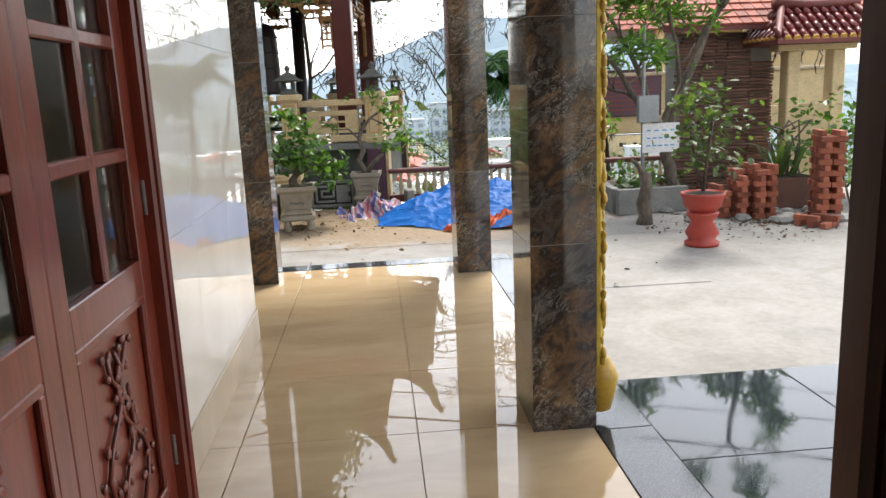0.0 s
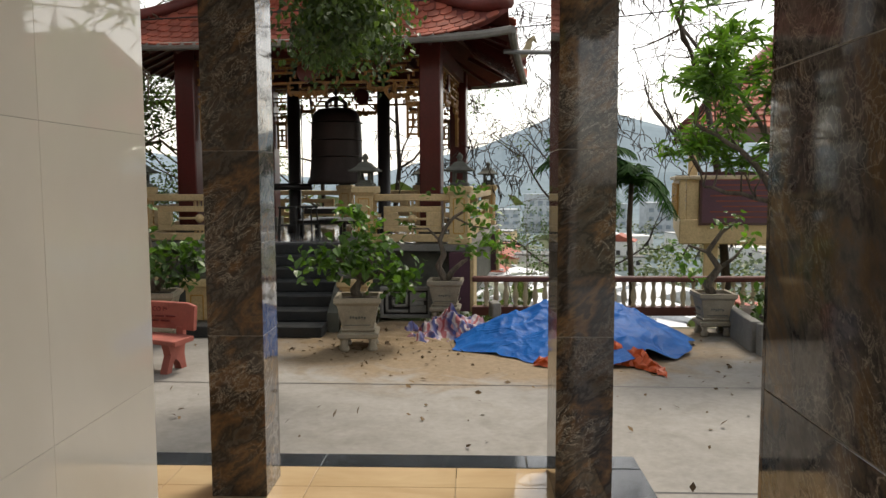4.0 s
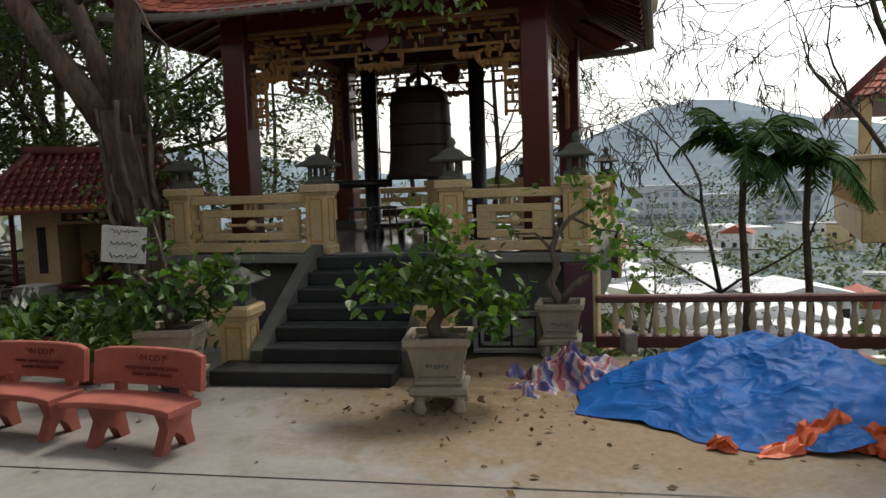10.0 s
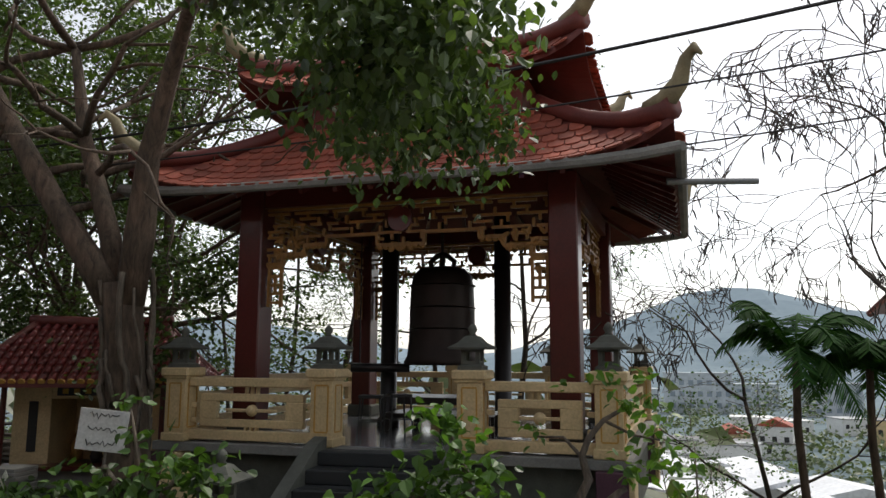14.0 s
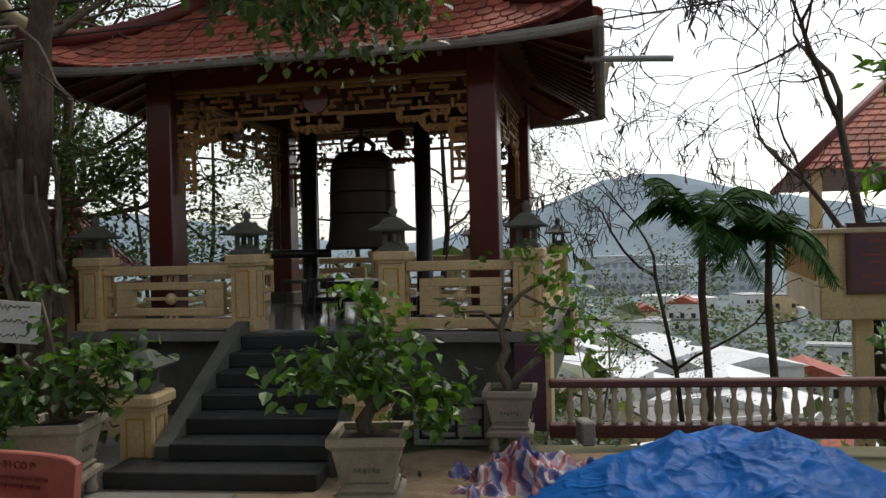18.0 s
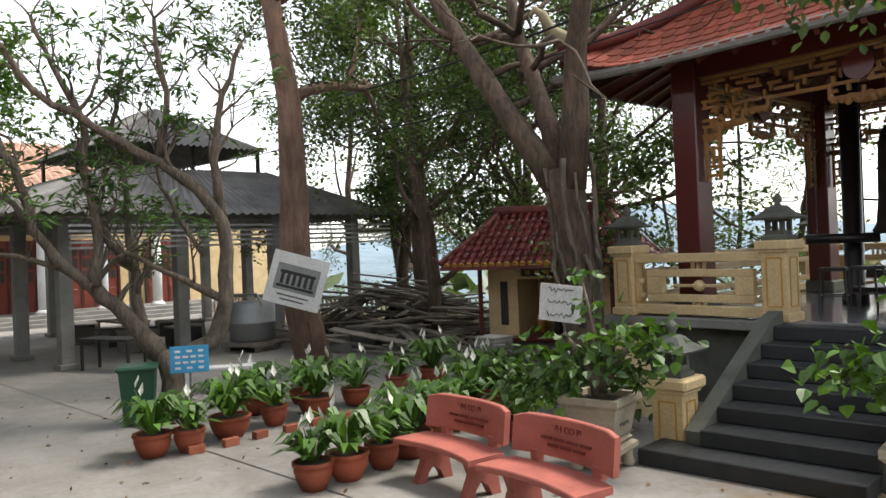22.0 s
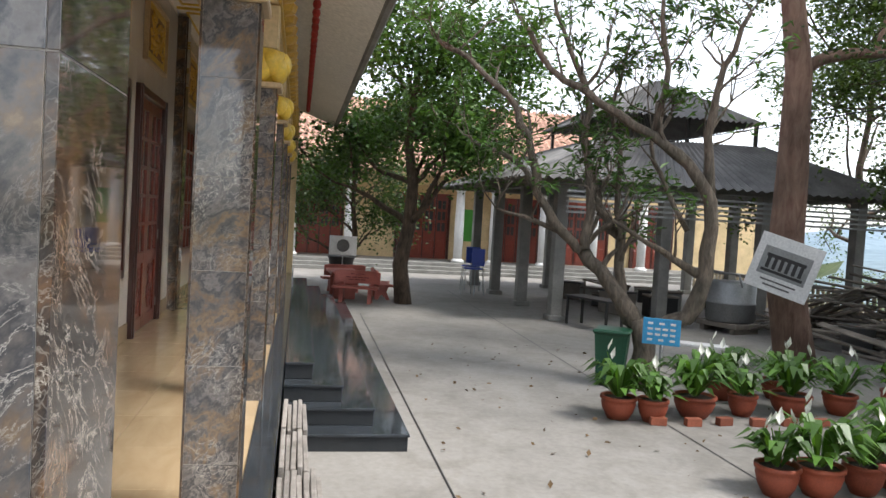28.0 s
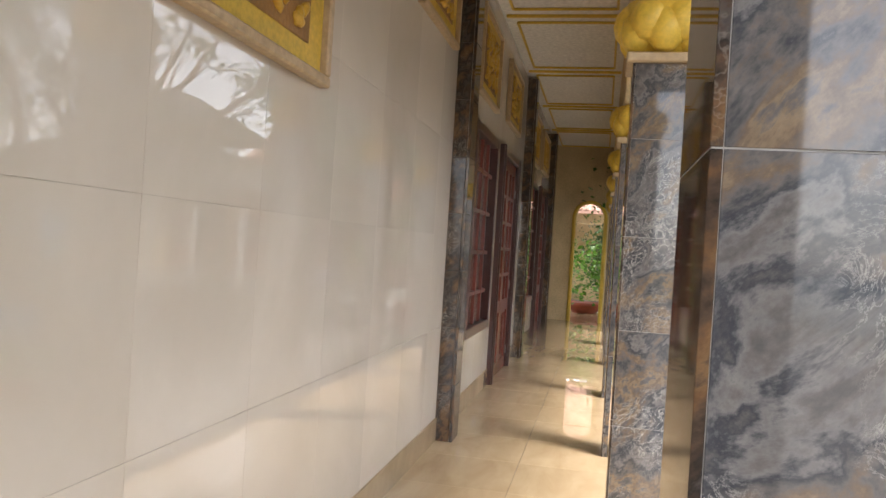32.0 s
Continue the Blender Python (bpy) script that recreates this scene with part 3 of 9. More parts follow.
g.box((1.31, 2.9, G0 / 2 - 0.07), (0.22, 5.8, -G0 - 0.13))
structure("porch_riser", g, M_CONC, "rendered side of the porch base")
# landing of dark granite beside the porch
landing = structure("landing", Geo().box((2.9, 0.4, G0 / 2 - 0.02), (2.85, 5.0, -G0 - 0.04)), M_CONC, "low landing beside the porch")
slab_mesh = mesh_of("slab", Geo().box((0, 0, 0), (0.896, 0.896, 0.04), b=0.003), M_GRANITEPOL)
for i in range(3):
    for j in range(6):
        piece("slab", slab_mesh, landing, (1.9 + 0.9 * i, 2.45 - 0.9 * j, -0.02))

# walls behind the tiles
WALL_H = 5.2
def wall(name, x0, y0, x1, y1, t, holes, h=WALL_H, mat=None):
    """A straight wall on the line from (x0, y0) to (x1, y1); thickness t to its left; holes are (from, to, low, high) along it."""
    L = math.hypot(x1 - x0, y1 - y0)
    a = math.atan2(y1 - y0, x1 - x0)
    m = Matrix.Translation((x0, y0, 0)) @ Matrix.Rotation(a, 4, "Z")
    g = Geo()
    cuts = sorted({0.0, L, *[h_[0] for h_ in holes], *[h_[1] for h_ in holes]})
    for s, e in zip(cuts, cuts[1:]):
        mid = (s + e) / 2
        zs = [(0.0, h)]
        for q in holes:
            if q[0] < mid < q[1]:
                zs = [(0.0, q[2]), (q[3], h)]
        for lo, hi in zs:
            if hi - lo > 0.01:
                g.box(((s + e) / 2, t / 2, (lo + hi) / 2), (e - s, t, hi - lo), m=m)
    return structure(name, g, mat or M_GROUT, "wall faced with glossy cream tiles"), m


def clad(parent, m, L, holes, skip_low=0.2, top=4.5, w=0.8, h=0.8, off=0.0):
    """Glossy wall tiles, each cut to the openings."""
    n = int(math.ceil((L + off) / w))
    for i in range(n):
        s, e = max(0, i * w - off), min(L, (i + 1) * w - off)
        if e - s < 0.02:
            continue
        z = skip_low
        while z < top - 0.01:
            z1 = min(z + h, top)
            spans = [(s, e, z, z1)]
            for q in holes:
                nxt = []
                for a, b_, c, d in spans:
                    if q[1] <= a or q[0] >= b_ or q[3] <= c or q[2] >= d:
                        nxt.append((a, b_, c, d))
                        continue
                    if a < q[0]:
                        nxt.append((a, q[0], c, d))
                    if b_ > q[1]:
                        nxt.append((q[1], b_, c, d))
                    lo, hi = max(a, q[0]), min(b_, q[1])
                    if c < q[2]:
                        nxt.append((lo, hi, c, q[2]))
                    if d > q[3]:
                        nxt.append((lo, hi, q[3], d))
                spans = nxt
            for a, b_, c, d in spans:
                if b_ - a > 0.03 and d - c > 0.03:
                    gg = Geo().box((0, 0, 0), (b_ - a - 0.0012, 0.01, d - c - 0.0012), b=0.0006)
                    ob = new("wall_tile", mesh_of("wall_tile", gg, M_WALLTILE))
                    ob.parent = parent
                    ob.matrix_world = m @ Matrix.Translation(((a + b_) / 2, -0.005, (c + d) / 2))
            z = z1


# hall: east wall (its tiled face looks to +x) and front wall (its face looks to +y)
EAST = [(1.22, 2.97, 0.0, 3.0)]
wall_east, m_east = wall("wall_east", -0.57, -1.0, -0.57, 4.05, 0.22, EAST)
DOORS = [(9.4, 11.2), (15.2, 17.0)]
WINS = [(7.25, 8.9), (13.1, 14.7)]
FRONT = [(a, b_, 0.0, 3.05) for a, b_ in DOORS] + [(a, b_, 0.78, 3.0) for a, b_ in WINS]
wall_front, m_front = wall("wall_front", -22.0, 4.05, -0.57, 4.05, -0.22, [(21.43 - b_ + 0.57, 21.43 - a + 0.57, c, d) for a, b_, c, d in FRONT])
# tile faces: local x runs along the wall, local -y looks out
m_ef = Matrix.Translation((-0.57, -1.0, 0)) @ Matrix.Rotation(radians(90), 4, "Z")
clad(wall_east, m_ef, 5.05, EAST, off=0.35)
m_ff = Matrix.Translation((-0.57, 4.05, 0)) @ Matrix.Rotation(radians(180), 4, "Z")
clad(wall_front, m_ff, 21.4, [(a - 0.57, b_ - 0.57, c, d) for a, b_, c, d in FRONT], off=0.3)
g = Geo()
g.box((-0.562, -0.395, 0.1), (0.03, 1.21, 0.2), b=0.003).box((-0.562, 3.01, 0.1), (0.03, 2.07, 0.2), b=0.003)
cuts = [0.57] + [v for d in sorted(DOORS) for v in d] + [22.0]
for a, b_ in zip(cuts[0::2], cuts[1::2]):
    g.box((-(a + b_) / 2, 4.058, 0.1), (b_ - a - 0.004, 0.03, 0.2), b=0.003)
structure("baseboard", g, M_SKIRT, "tan tiled skirting at the foot of the wall")
# closing walls: the room that the walk starts in, and the back of the hall
wall_south, _ = wall("wall_south", -0.57, -0.1, 1.3, -0.1, -0.14, [(0.02, 1.395, 0.0, 3.0)], mat=M_TANFRAME)
wall_room, _ = wall("wall_room", 1.8, -3.4, 1.8, -0.24, 0.1, [], mat=M_CEIL)
wall_back, _ = wall("wall_back", -22.0, -3.4, 1.8, -3.4, 0.1, [], mat=M_CEIL)
wall_west, _ = wall("wall_west", -22.0, 4.05, -22.0, -3.4, 0.1, [], mat=M_CEIL)
structure("room_floor", Geo().box((-10.1, -2.6, -0.03), (23.6, 1.7, 0.05)).box((-11.3, 1.2, -0.034), (21.1, 5.6, 0.05)), M_SKIRT, "tiled floor inside the hall")
structure("hall_ceiling", Geo().box((-10.1, 0.2, WALL_H - 0.03), (23.8, 7.5, 0.06)), M_CEIL, "plain white ceiling inside")
# ceiling of the porch and the eave beyond the pillars
g = Geo()
g.box((-10.4, 4.95, 4.6), (23.2, 1.8, 0.1)).box((0.25, 1.9, 4.6), (1.62, 4.3, 0.1))
ceiling = structure("ceiling", g, M_CEIL, "white porch ceiling")
g = Geo()
for k in range(7):
    g.box((-0.6 - 2.8 * k, 4.8, 4.533), (0.05, 1.42, 0.035), b=0.006)
    g.box((-0.86 - 2.8 * k, 4.8, 4.533), (0.03, 1.2, 0.03), b=0.006)
    g.box((-3.14 - 2.8 * k, 4.8, 4.533), (0.03, 1.2, 0.03), b=0.006)
    g.box((-2.0 - 2.8 * k, 5.4, 4.533), (2.28, 0.03, 0.03), b=0.006).box((-2.0 - 2.8 * k, 4.2, 4.533), (2.28, 0.03, 0.03), b=0.006)
structure("ceiling_moulding", g, M_YELLOW, "yellow painted moulding round the ceiling panels")
g = Geo()
g.box((-10.4, 5.64, 3.97), (23.6, 0.24, 1.16), b=0.01).box((1.05, 2.7, 3.97), (0.24, 5.6, 1.16), b=0.01)
structure("beam", g, M_CREAM, "cream beam over the pillars")
g = Geo()
g.box((-10.4, 5.775, 3.42), (23.6, 0.03, 0.05), b=0.006).box((-10.4, 5.775, 3.8), (23.6, 0.03, 0.05), b=0.006)
for k in range(52):
    x = 1.0 - 0.44 * k
    g.lathe([(0.02, 0), (0.11, 0.03), (0.13, 0.1), (0.06, 0.16), (0.01, 0.18)], 8, (x, 5.78, 3.5))
structure("beam_moulding", g, M_GOLD, "gold relief band along the beam")
g = Geo()
g.prism([(5.78, 4.3), (6.8, 3.92), (6.8, 4.0), (5.78, 4.46)], -2.6, 20.4, Matrix.Rotation(radians(90), 4, "Z"))
structure("eave_soffit", g, M_CEIL, "white underside of the wide eave")
g = Geo()
g.prism([(1.17, 4.3), (2.5, 3.92), (2.5, 4.0), (1.17, 4.46)], -6.8, 3.4, Matrix.Diagonal((1, -1, 1, 1)))
structure("eave_soffit_east", g, M_CEIL, "white underside of the side eave")
g = Geo()
g.box((-8.9, 6.86, 3.96), (23.0, 0.12, 0.14), b=0.03).box((2.55, 1.85, 3.96), (0.12, 9.9, 0.14), b=0.03)
structure("gutter", g, M_CONC, "grey gutter along the eave")
g = Geo()
for y0, z0, y1, z1 in ((6.9, 4.03, 2.0, 6.6), (-4.0, 5.3, 2.0, 6.6)):
    g.add([(-20.4, y0, z0), (2.65, y0, z0), (2.65, y1, z1), (-20.4, y1, z1), (-20.4, y0, z0 + 0.08), (2.65, y0, z0 + 0.08), (2.65, y1, z1 + 0.08), (-20.4, y1, z1 + 0.08)], [(0, 1, 2, 3), (7, 6, 5, 4), (0, 4, 5, 1), (1, 5, 6, 2), (2, 6, 7, 3), (3, 7, 4, 0)])
structure("roof", g, M_ROOFTILE, "red tiled roof over the hall")

# ---- porch: pillars, doors, windows, panels ----
def pillar_thing(x, y, D=0.29):
    """Pillar 0.29 wide and D deep, faced with polished brown marble tiles, under a gold lotus capital."""
    W = 0.29
    t = thing("pillar", "square pillar faced with polished brown veined marble tiles", "pillar", "pillars along the porch", (x, y, 0))
    part("core", Geo().box((0, 0, 1.338), (W - 0.003, D - 0.003, 2.676)), M_JOINT, t, "pale joint mortar")
    for a in range(4):
        levels = [0.0, 0.86, 1.81, 2.68] if a % 2 == 0 else [0.0, 0.36, 0.86, 1.34, 1.81, 2.3, 2.68]
        for lo, hi in zip(levels, levels[1:]):
            wide = W if a % 2 == 0 else D - 0.026
            piece("tile", pillar_tile(wide, hi - lo, M_PILLAR if a % 2 == 0 else M_PILLARSIDE), t, (math.sin(radians(90 * a)) * (W / 2 - 0.006), -math.cos(radians(90 * a)) * (D / 2 - 0.006), (lo + hi) / 2), 90 * a)
    part("neck", Geo().box((0, 0, 2.705), (W + 0.07, D + 0.07, 0.05), b=0.008), M_TANFRAME, t, "tan moulded neck")
    g = Geo()
    for k in range(12):
        a = 2 * math.pi * k / 12
        r = 0.185 if k % 2 == 0 else 0.2
        m = Matrix.Translation((math.cos(a) * r * 0.82, math.sin(a) * r * 0.82, 2.85 if k % 2 == 0 else 2.9)) @ Matrix.Rotation(a, 4, "Z") @ Matrix.Diagonal((0.09, 0.1, 0.115, 1))
        vs, fs = ball(8, 6)
        g.add([tuple(m @ Vector(p)) for p in vs], fs)
    g.lathe([(0.12, 2.73), (0.2, 2.86), (0.2, 3.0), (0.14, 3.02)], 16)
    part("lotus_capital", g, M_YELLOW, t, "gold painted lotus capital", smooth=True)
    part("abutment", Geo().box((0, 0, 3.2), (0.27, 0.27, 0.37), b=0.01), M_CREAM, t, "cream block under the beam")
    return t


def ball(n, k):
    vs = [(math.sin(math.pi * j / k) * math.cos(2 * math.pi * i / n), math.sin(math.pi * j / k) * math.sin(2 * math.pi * i / n), math.cos(math.pi * j / k)) for j in range(1, k) for i in range(n)]
    vs += [(0, 0, 1), (0, 0, -1)]
    top, low = len(vs) - 2, len(vs) - 1
    fs = [(j * n + i, (j + 1) * n + i, (j + 1) * n + (i + 1) % n, j * n + (i + 1) % n) for j in range(k - 2) for i in range(n)]
    fs += [(top, i, (i + 1) % n) for i in range(n)] + [(low, (k - 2) * n + (i + 1) % n, (k - 2) * n + i) for i in range(n)]
    return vs, fs


TILES = {}
def pillar_tile(w, h, mat):
    key = (round(w, 3), round(h, 3), mat.name)
    if key not in TILES:
        TILES[key] = mesh_of("tile", Geo().box((0, 0, 0), (w, 0.012, h - 0.002), b=0.0007), mat)
    return TILES[key]


first = pillar_thing(-0.745, 5.645)
for x in (-3.91, -6.66, -9.45, -12.3, -15.1, -17.9):
    copy_thing(first, pose(x, 5.64, 0))
deep = pillar_thing(1.055, 5.715, 0.43)
for y in (2.575, -0.5):
    copy_thing(deep, pose(1.055, y, 0))

# gilt carved board hung on the outer face of one pillar
t = thing("couplet_board", "long narrow gilt carved board hung on a pillar", "carved board", at=(1.2, 2.505, 0.16))
part("board", Geo().box((0.022, 0, 1.4), (0.04, 0.22, 2.7), b=0.012), M_YELLOW, t)
g = Geo()
r = random.Random(3)
vs_, fs_ = ball(7, 5)
for s in (-1, 1):
    for k in range(60):
        m = Matrix.Translation((0.035 + r.uniform(0, 0.012), s * (0.095 + 0.012 * math.sin(k * 1.1)), 0.1 + 0.044 * k)) @ Matrix.Rotation(r.uniform(-0.8, 0.8), 4, "X") @ Matrix.Diagonal((0.016, 0.016, 0.034, 1))
        g.add([tuple(m @ Vector(p)) for p in vs_], fs_)
for k in range(44):
    m = Matrix.Translation((0.045, 0.05 * math.sin(k * 2.4), 0.14 + 0.06 * k)) @ Matrix.Rotation(r.uniform(-1, 1), 4, "X") @ Matrix.Diagonal((0.012, 0.03, 0.022, 1))
    g.add([tuple(m @ Vector(p)) for p in vs_], fs_)
part("carving", g, M_GOLD, t, "gilt carved border", smooth=True)
part("scroll_foot", Geo().lathe([(0.01, -0.12), (0.05, -0.1), (0.07, -0.02), (0.085, 0.06), (0.05, 0.14), (0.02, 0.16)], 14, (0.04, -0.06, 0.0)), M_GOLD, t, "gilt curled foot", smooth=True)


def carved_panel(parent, m, w, h, mat, seed):
    """A recessed panel with a carved spray of stems, leaves and blossoms."""
    r = random.Random(seed)
    g = Geo()
    for k in range(3):
        x0 = (k - 1) * w * 0.22
        pts = []
        for j in range(9):
            z = -h * 0.42 + h * 0.84 * j / 8
            pts.append((x0 * (1 - j / 12) + w * 0.16 * math.sin(j * 0.9 + k * 2 + seed), -0.012, z))
        g.tube(pts, 0.008, 5)
        for j in range(1, 9):
            p = pts[j]
            for sgn in (-1, 1):
                c = Vector((p[0] + sgn * r.uniform(0.02, 0.05), -0.013, p[2] + r.uniform(-0.02, 0.02)))
                if abs(c.x) > w * 0.42:
                    continue
                mm = Matrix.Translation(c) @ Matrix.Rotation(r.uniform(-1, 1) + sgn, 4, "Y") @ Matrix.Diagonal((0.026 * r.uniform(0.6, 1.1), 0.009, 0.014, 1))
                vs, fs = ball(6, 4)
                g.add([tuple(mm @ Vector(q)) for q in vs], fs)
    g.v = [tuple(m @ Vector(p)) for p in g.v]
    return part("carving", g, mat, parent, smooth=True)


def door_leaf(parent, m, w, h, seed=1):
    """Leaf in the xz plane of m from x = 0 to w: stiles, rails, glazing bars, carved panel; outer side looks to -y."""
    g = Geo()
    st = 0.1
    low = 1.0
    for x in (st / 2, w - st / 2):
        g.box((x, 0, h / 2), (st, 0.045, h), b=0.004)
    for z, hh in ((0.065, 0.13), (0.94, 0.12), (h - 0.07, 0.14)):
        g.box((w / 2, 0, z), (w - 2 * st, 0.043, hh), b=0.004)
    for k in range(1, 5):
        z = low + (h - 0.14 - low) * k / 5
        g.box((w / 2, 0, z), (w - 2 * st, 0.04, 0.045), b=0.006)
    g.box((w / 2, 0, (low + h - 0.14) / 2), (0.045, 0.04, h - 0.14 - low), b=0.006)
    g.v = [tuple(m @ Vector(p)) for p in g.v]
    leaf = part("leaf", g, M_REDWOOD, parent)
    g = Geo().box((w / 2, 0.006, (low + h - 0.14) / 2), (w - 2 * st, 0.006, h - 0.14 - low))
    g.v = [tuple(m @ Vector(p)) for p in g.v]
    pane = part("pane", g, M_GLASS, leaf)
    pane.visible_shadow = False
    g = Geo().box((w / 2, 0.008, 0.505), (w - 2 * st, 0.02, 0.76))
    for x0, x1, z0, z1 in ((st, w - st, 0.13, 0.16), (st, w - st, 0.85, 0.88), (st, st + 0.03, 0.16, 0.85), (w - st - 0.03, w - st, 0.16, 0.85)):
        g.box(((x0 + x1) / 2, -0.012, (z0 + z1) / 2), (x1 - x0, 0.02, z1 - z0), b=0.004)
    g.v = [tuple(m @ Vector(p)) for p in g.v]
    part("panel", g, M_REDWOOD, leaf)
    carved_panel(leaf, m @ Matrix.Translation((w / 2, 0, 0.505)), w - 2 * st - 0.08, 0.66, M_REDWOOD, seed)
    g = Geo()
    hx = -0.006 if seed == 1 else w + 0.006
    for z in (0.25, 1.2, h - 0.4):
        g.tube([(hx, -0.03, z - 0.06), (hx, -0.03, z + 0.06)], 0.009, 8)
    g.v = [tuple(m @ Vector(p)) for p in g.v]
    part("hinge", g, M_STEEL, leaf, "bright steel hinge")
    return leaf


def double_door(name, m, w, h, leaves, f=0.11, frame_mat=None):
    """Frame about an opening from x = 0 to w with closed leaves; the outer side looks to -y of m."""
    t = thing(name, "closed red lacquered wooden door with small glass panes and carved lower panels", "door")
    tagged(t, kind="structure")
    t.matrix_world = m
    g = Geo()
    for x in (f / 2, w - f / 2):
        g.box((x, -0.02, h / 2), (f, 0.1, h), b=0.01)
        g.box((x, -0.075, h / 2), (f * 0.5, 0.03, h), b=0.01)
    g.box((w / 2, -0.02, h - f / 2), (w - 2 * f, 0.1, f), b=0.01)
    part("door_frame", g, frame_mat or M_DARKWOOD, t, "moulded wooden door frame")
    lw = (w - 2 * f) / leaves
    for k in range(leaves):
        door_leaf(t, Matrix.Translation((f + k * lw + 0.002, 0.0, 0.01)), lw - 0.004, h - f - 0.015, k + 1)
    return t


double_door("door_1", m_ef @ Matrix.Translation((1.22, 0, 0)), 1.75, 3.0, 2, 0.05, M_REDWOOD)
for i, (a, b_) in enumerate(DOORS):
    double_door("door_%d" % (i + 2), m_ff @ Matrix.Translation((a - 0.57, 0, 0)), b_ - a, 3.05, 2)
for i, (a, b_) in enumerate(WINS):
    w, h = b_ - a, 2.22
    t = thing("window_%d" % (i + 1), "red lacquered wooden window with barred glass panes", "window")
    tagged(t, kind="structure")
    t.matrix_world = m_ff @ Matrix.Translation((a - 0.57, 0, 0.78))
    g = Geo()
    for x in (0.05, w - 0.05):
        g.box((x, -0.02, h / 2), (0.1, 0.1, h), b=0.008)
    for z in (0.05, h - 0.05):
        g.box((w / 2, -0.02, z), (w - 0.2, 0.1, 0.1), b=0.008)
    part("window_frame", g, M_DARKWOOD, t)
    g = Geo()
    for k in range(1, 4):
        g.box((w * k / 4, 0, h / 2), (0.06, 0.04, h - 0.2), b=0.005)
    for k in range(1, 5):
        g.box((w / 2, 0.001, h * k / 5), (w - 0.2, 0.036, 0.045), b=0.005)
    part("glazing_bar", g, M_REDWOOD, t)
    part("pane", Geo().box((w / 2, 0.012, h / 2), (w - 0.2, 0.006, h - 0.2)), M_GLASS, t).visible_shadow = False

# doorway that the walk starts in
t = thing("door_4", "dark lacquered wooden frame of the open doorway", "door frame", at=(0, 0, 0))
tagged(t, kind="structure")
g = Geo()
g.box((0.795, -0.2, 1.5), (0.06, 0.3, 3.0), b=0.012).box((0.762, -0.12, 1.5), (0.03, 0.05, 3.0), b=0.01)
part("jamb", g, M_DARKWOOD, t)
part("head", Geo().box((0.14, -0.2, 3.05), (1.5, 0.3, 0.1), b=0.012), M_DARKWOOD, t)

# dark stone pilasters on the front wall
def pilaster(x):
    t = thing("pilaster", "dark grey marble-tiled pilaster on the cream wall", "pilaster", "pilasters of the wall", (x, 4.05, 0))
    part("core", Geo().box((0, 0.075, 2.25), (0.25, 0.15, 4.5)), M_JOINT, t)
    for k in range(9):
        piece("tile", pil_tile, t, (0, 0.155, 0.25 + 0.5 * k))
        for s in (-1, 1):
            piece("tile", pil_side, t, (s * 0.131, 0.07, 0.25 + 0.5 * k))
    return t


pil_side = mesh_of("tile", Geo().box((0, 0, 0), (0.014, 0.135, 0.497), b=0.002), M_PILLAR)
pil_tile = mesh_of("tile", Geo().box((0, 0, 0), (0.28, 0.025, 0.497), b=0.002), M_PILLAR)
p = pilaster(-6.54)
for x in (-12.3, -17.9):
    copy_thing(p, pose(x, 4.05, 0))

# gold relief panels
def relief(x0, x1, z0, z1, seed):
    w, h = x1 - x0, z1 - z0
    t = thing("relief_panel", "gold painted relief panel in a tan frame on the wall", "wall panel", "relief panels", ((x0 + x1) / 2, 4.06, z0))
    m = Matrix.Rotation(radians(180), 4, "Z")
    g = Geo()
    for a, b_, c, d in ((-w / 2, w / 2, 0, 0.05), (-w / 2, w / 2, h - 0.05, h), (-w / 2, -w / 2 + 0.05, 0.05, h - 0.05), (w / 2 - 0.05, w / 2, 0.05, h - 0.05)):
        g.box(((a + b_) / 2, 0.03, (c + d) / 2), (b_ - a, 0.06, d - c), b=0.008)
    part("frame", g, M_TANFRAME, t, "tan frame")
    part("field", Geo().box((0, 0.012, h / 2), (w - 0.1, 0.02, h - 0.1)), M_YELLOW, t)
    iw, ih = w - 0.44, h - 0.3
    part("inset", Geo().box((0, 0.026, h / 2), (iw, 0.012, ih), b=0.004), M_CARVE, t)
    r = random.Random(seed)
    g = Geo()
    for k in range(int(iw * 95)):
        x = -iw / 2 + 0.05 + (iw - 0.1) * r.random()
        z = 0.19 + (ih - 0.08) * r.random()
        mm = Matrix.Translation((x, 0.038, z)) @ Matrix.Rotation(r.uniform(0, 3), 4, "Y") @ Matrix.Diagonal((r.uniform(0.03, 0.075), 0.026, r.uniform(0.014, 0.028), 1))
        vs, fs = ball(7, 5)
        g.add([tuple(mm @ Vector(q)) for q in vs], fs)
    part("carving", g, M_GOLD, t, "gilt carved foliage", smooth=True, kind="stuff")


for k, (x0, x1, z0, z1) in enumerate(((-3.2, -1.4, 2.4, 3.3), (-6.15, -4.9, 3.36, 4.2), (-8.75, -7.4, 3.3, 4.2), (-11.1, -9.7, 3.38, 4.2), (-14.6, -13.2, 3.3, 4.2), (-17.0, -15.3, 3.38, 4.2))):
    relief(x0, x1, z0, z1, k)

# end of the corridor: wall with an arched opening
g = Geo()
mR = Matrix.Rotation(radians(90), 4, "Z")
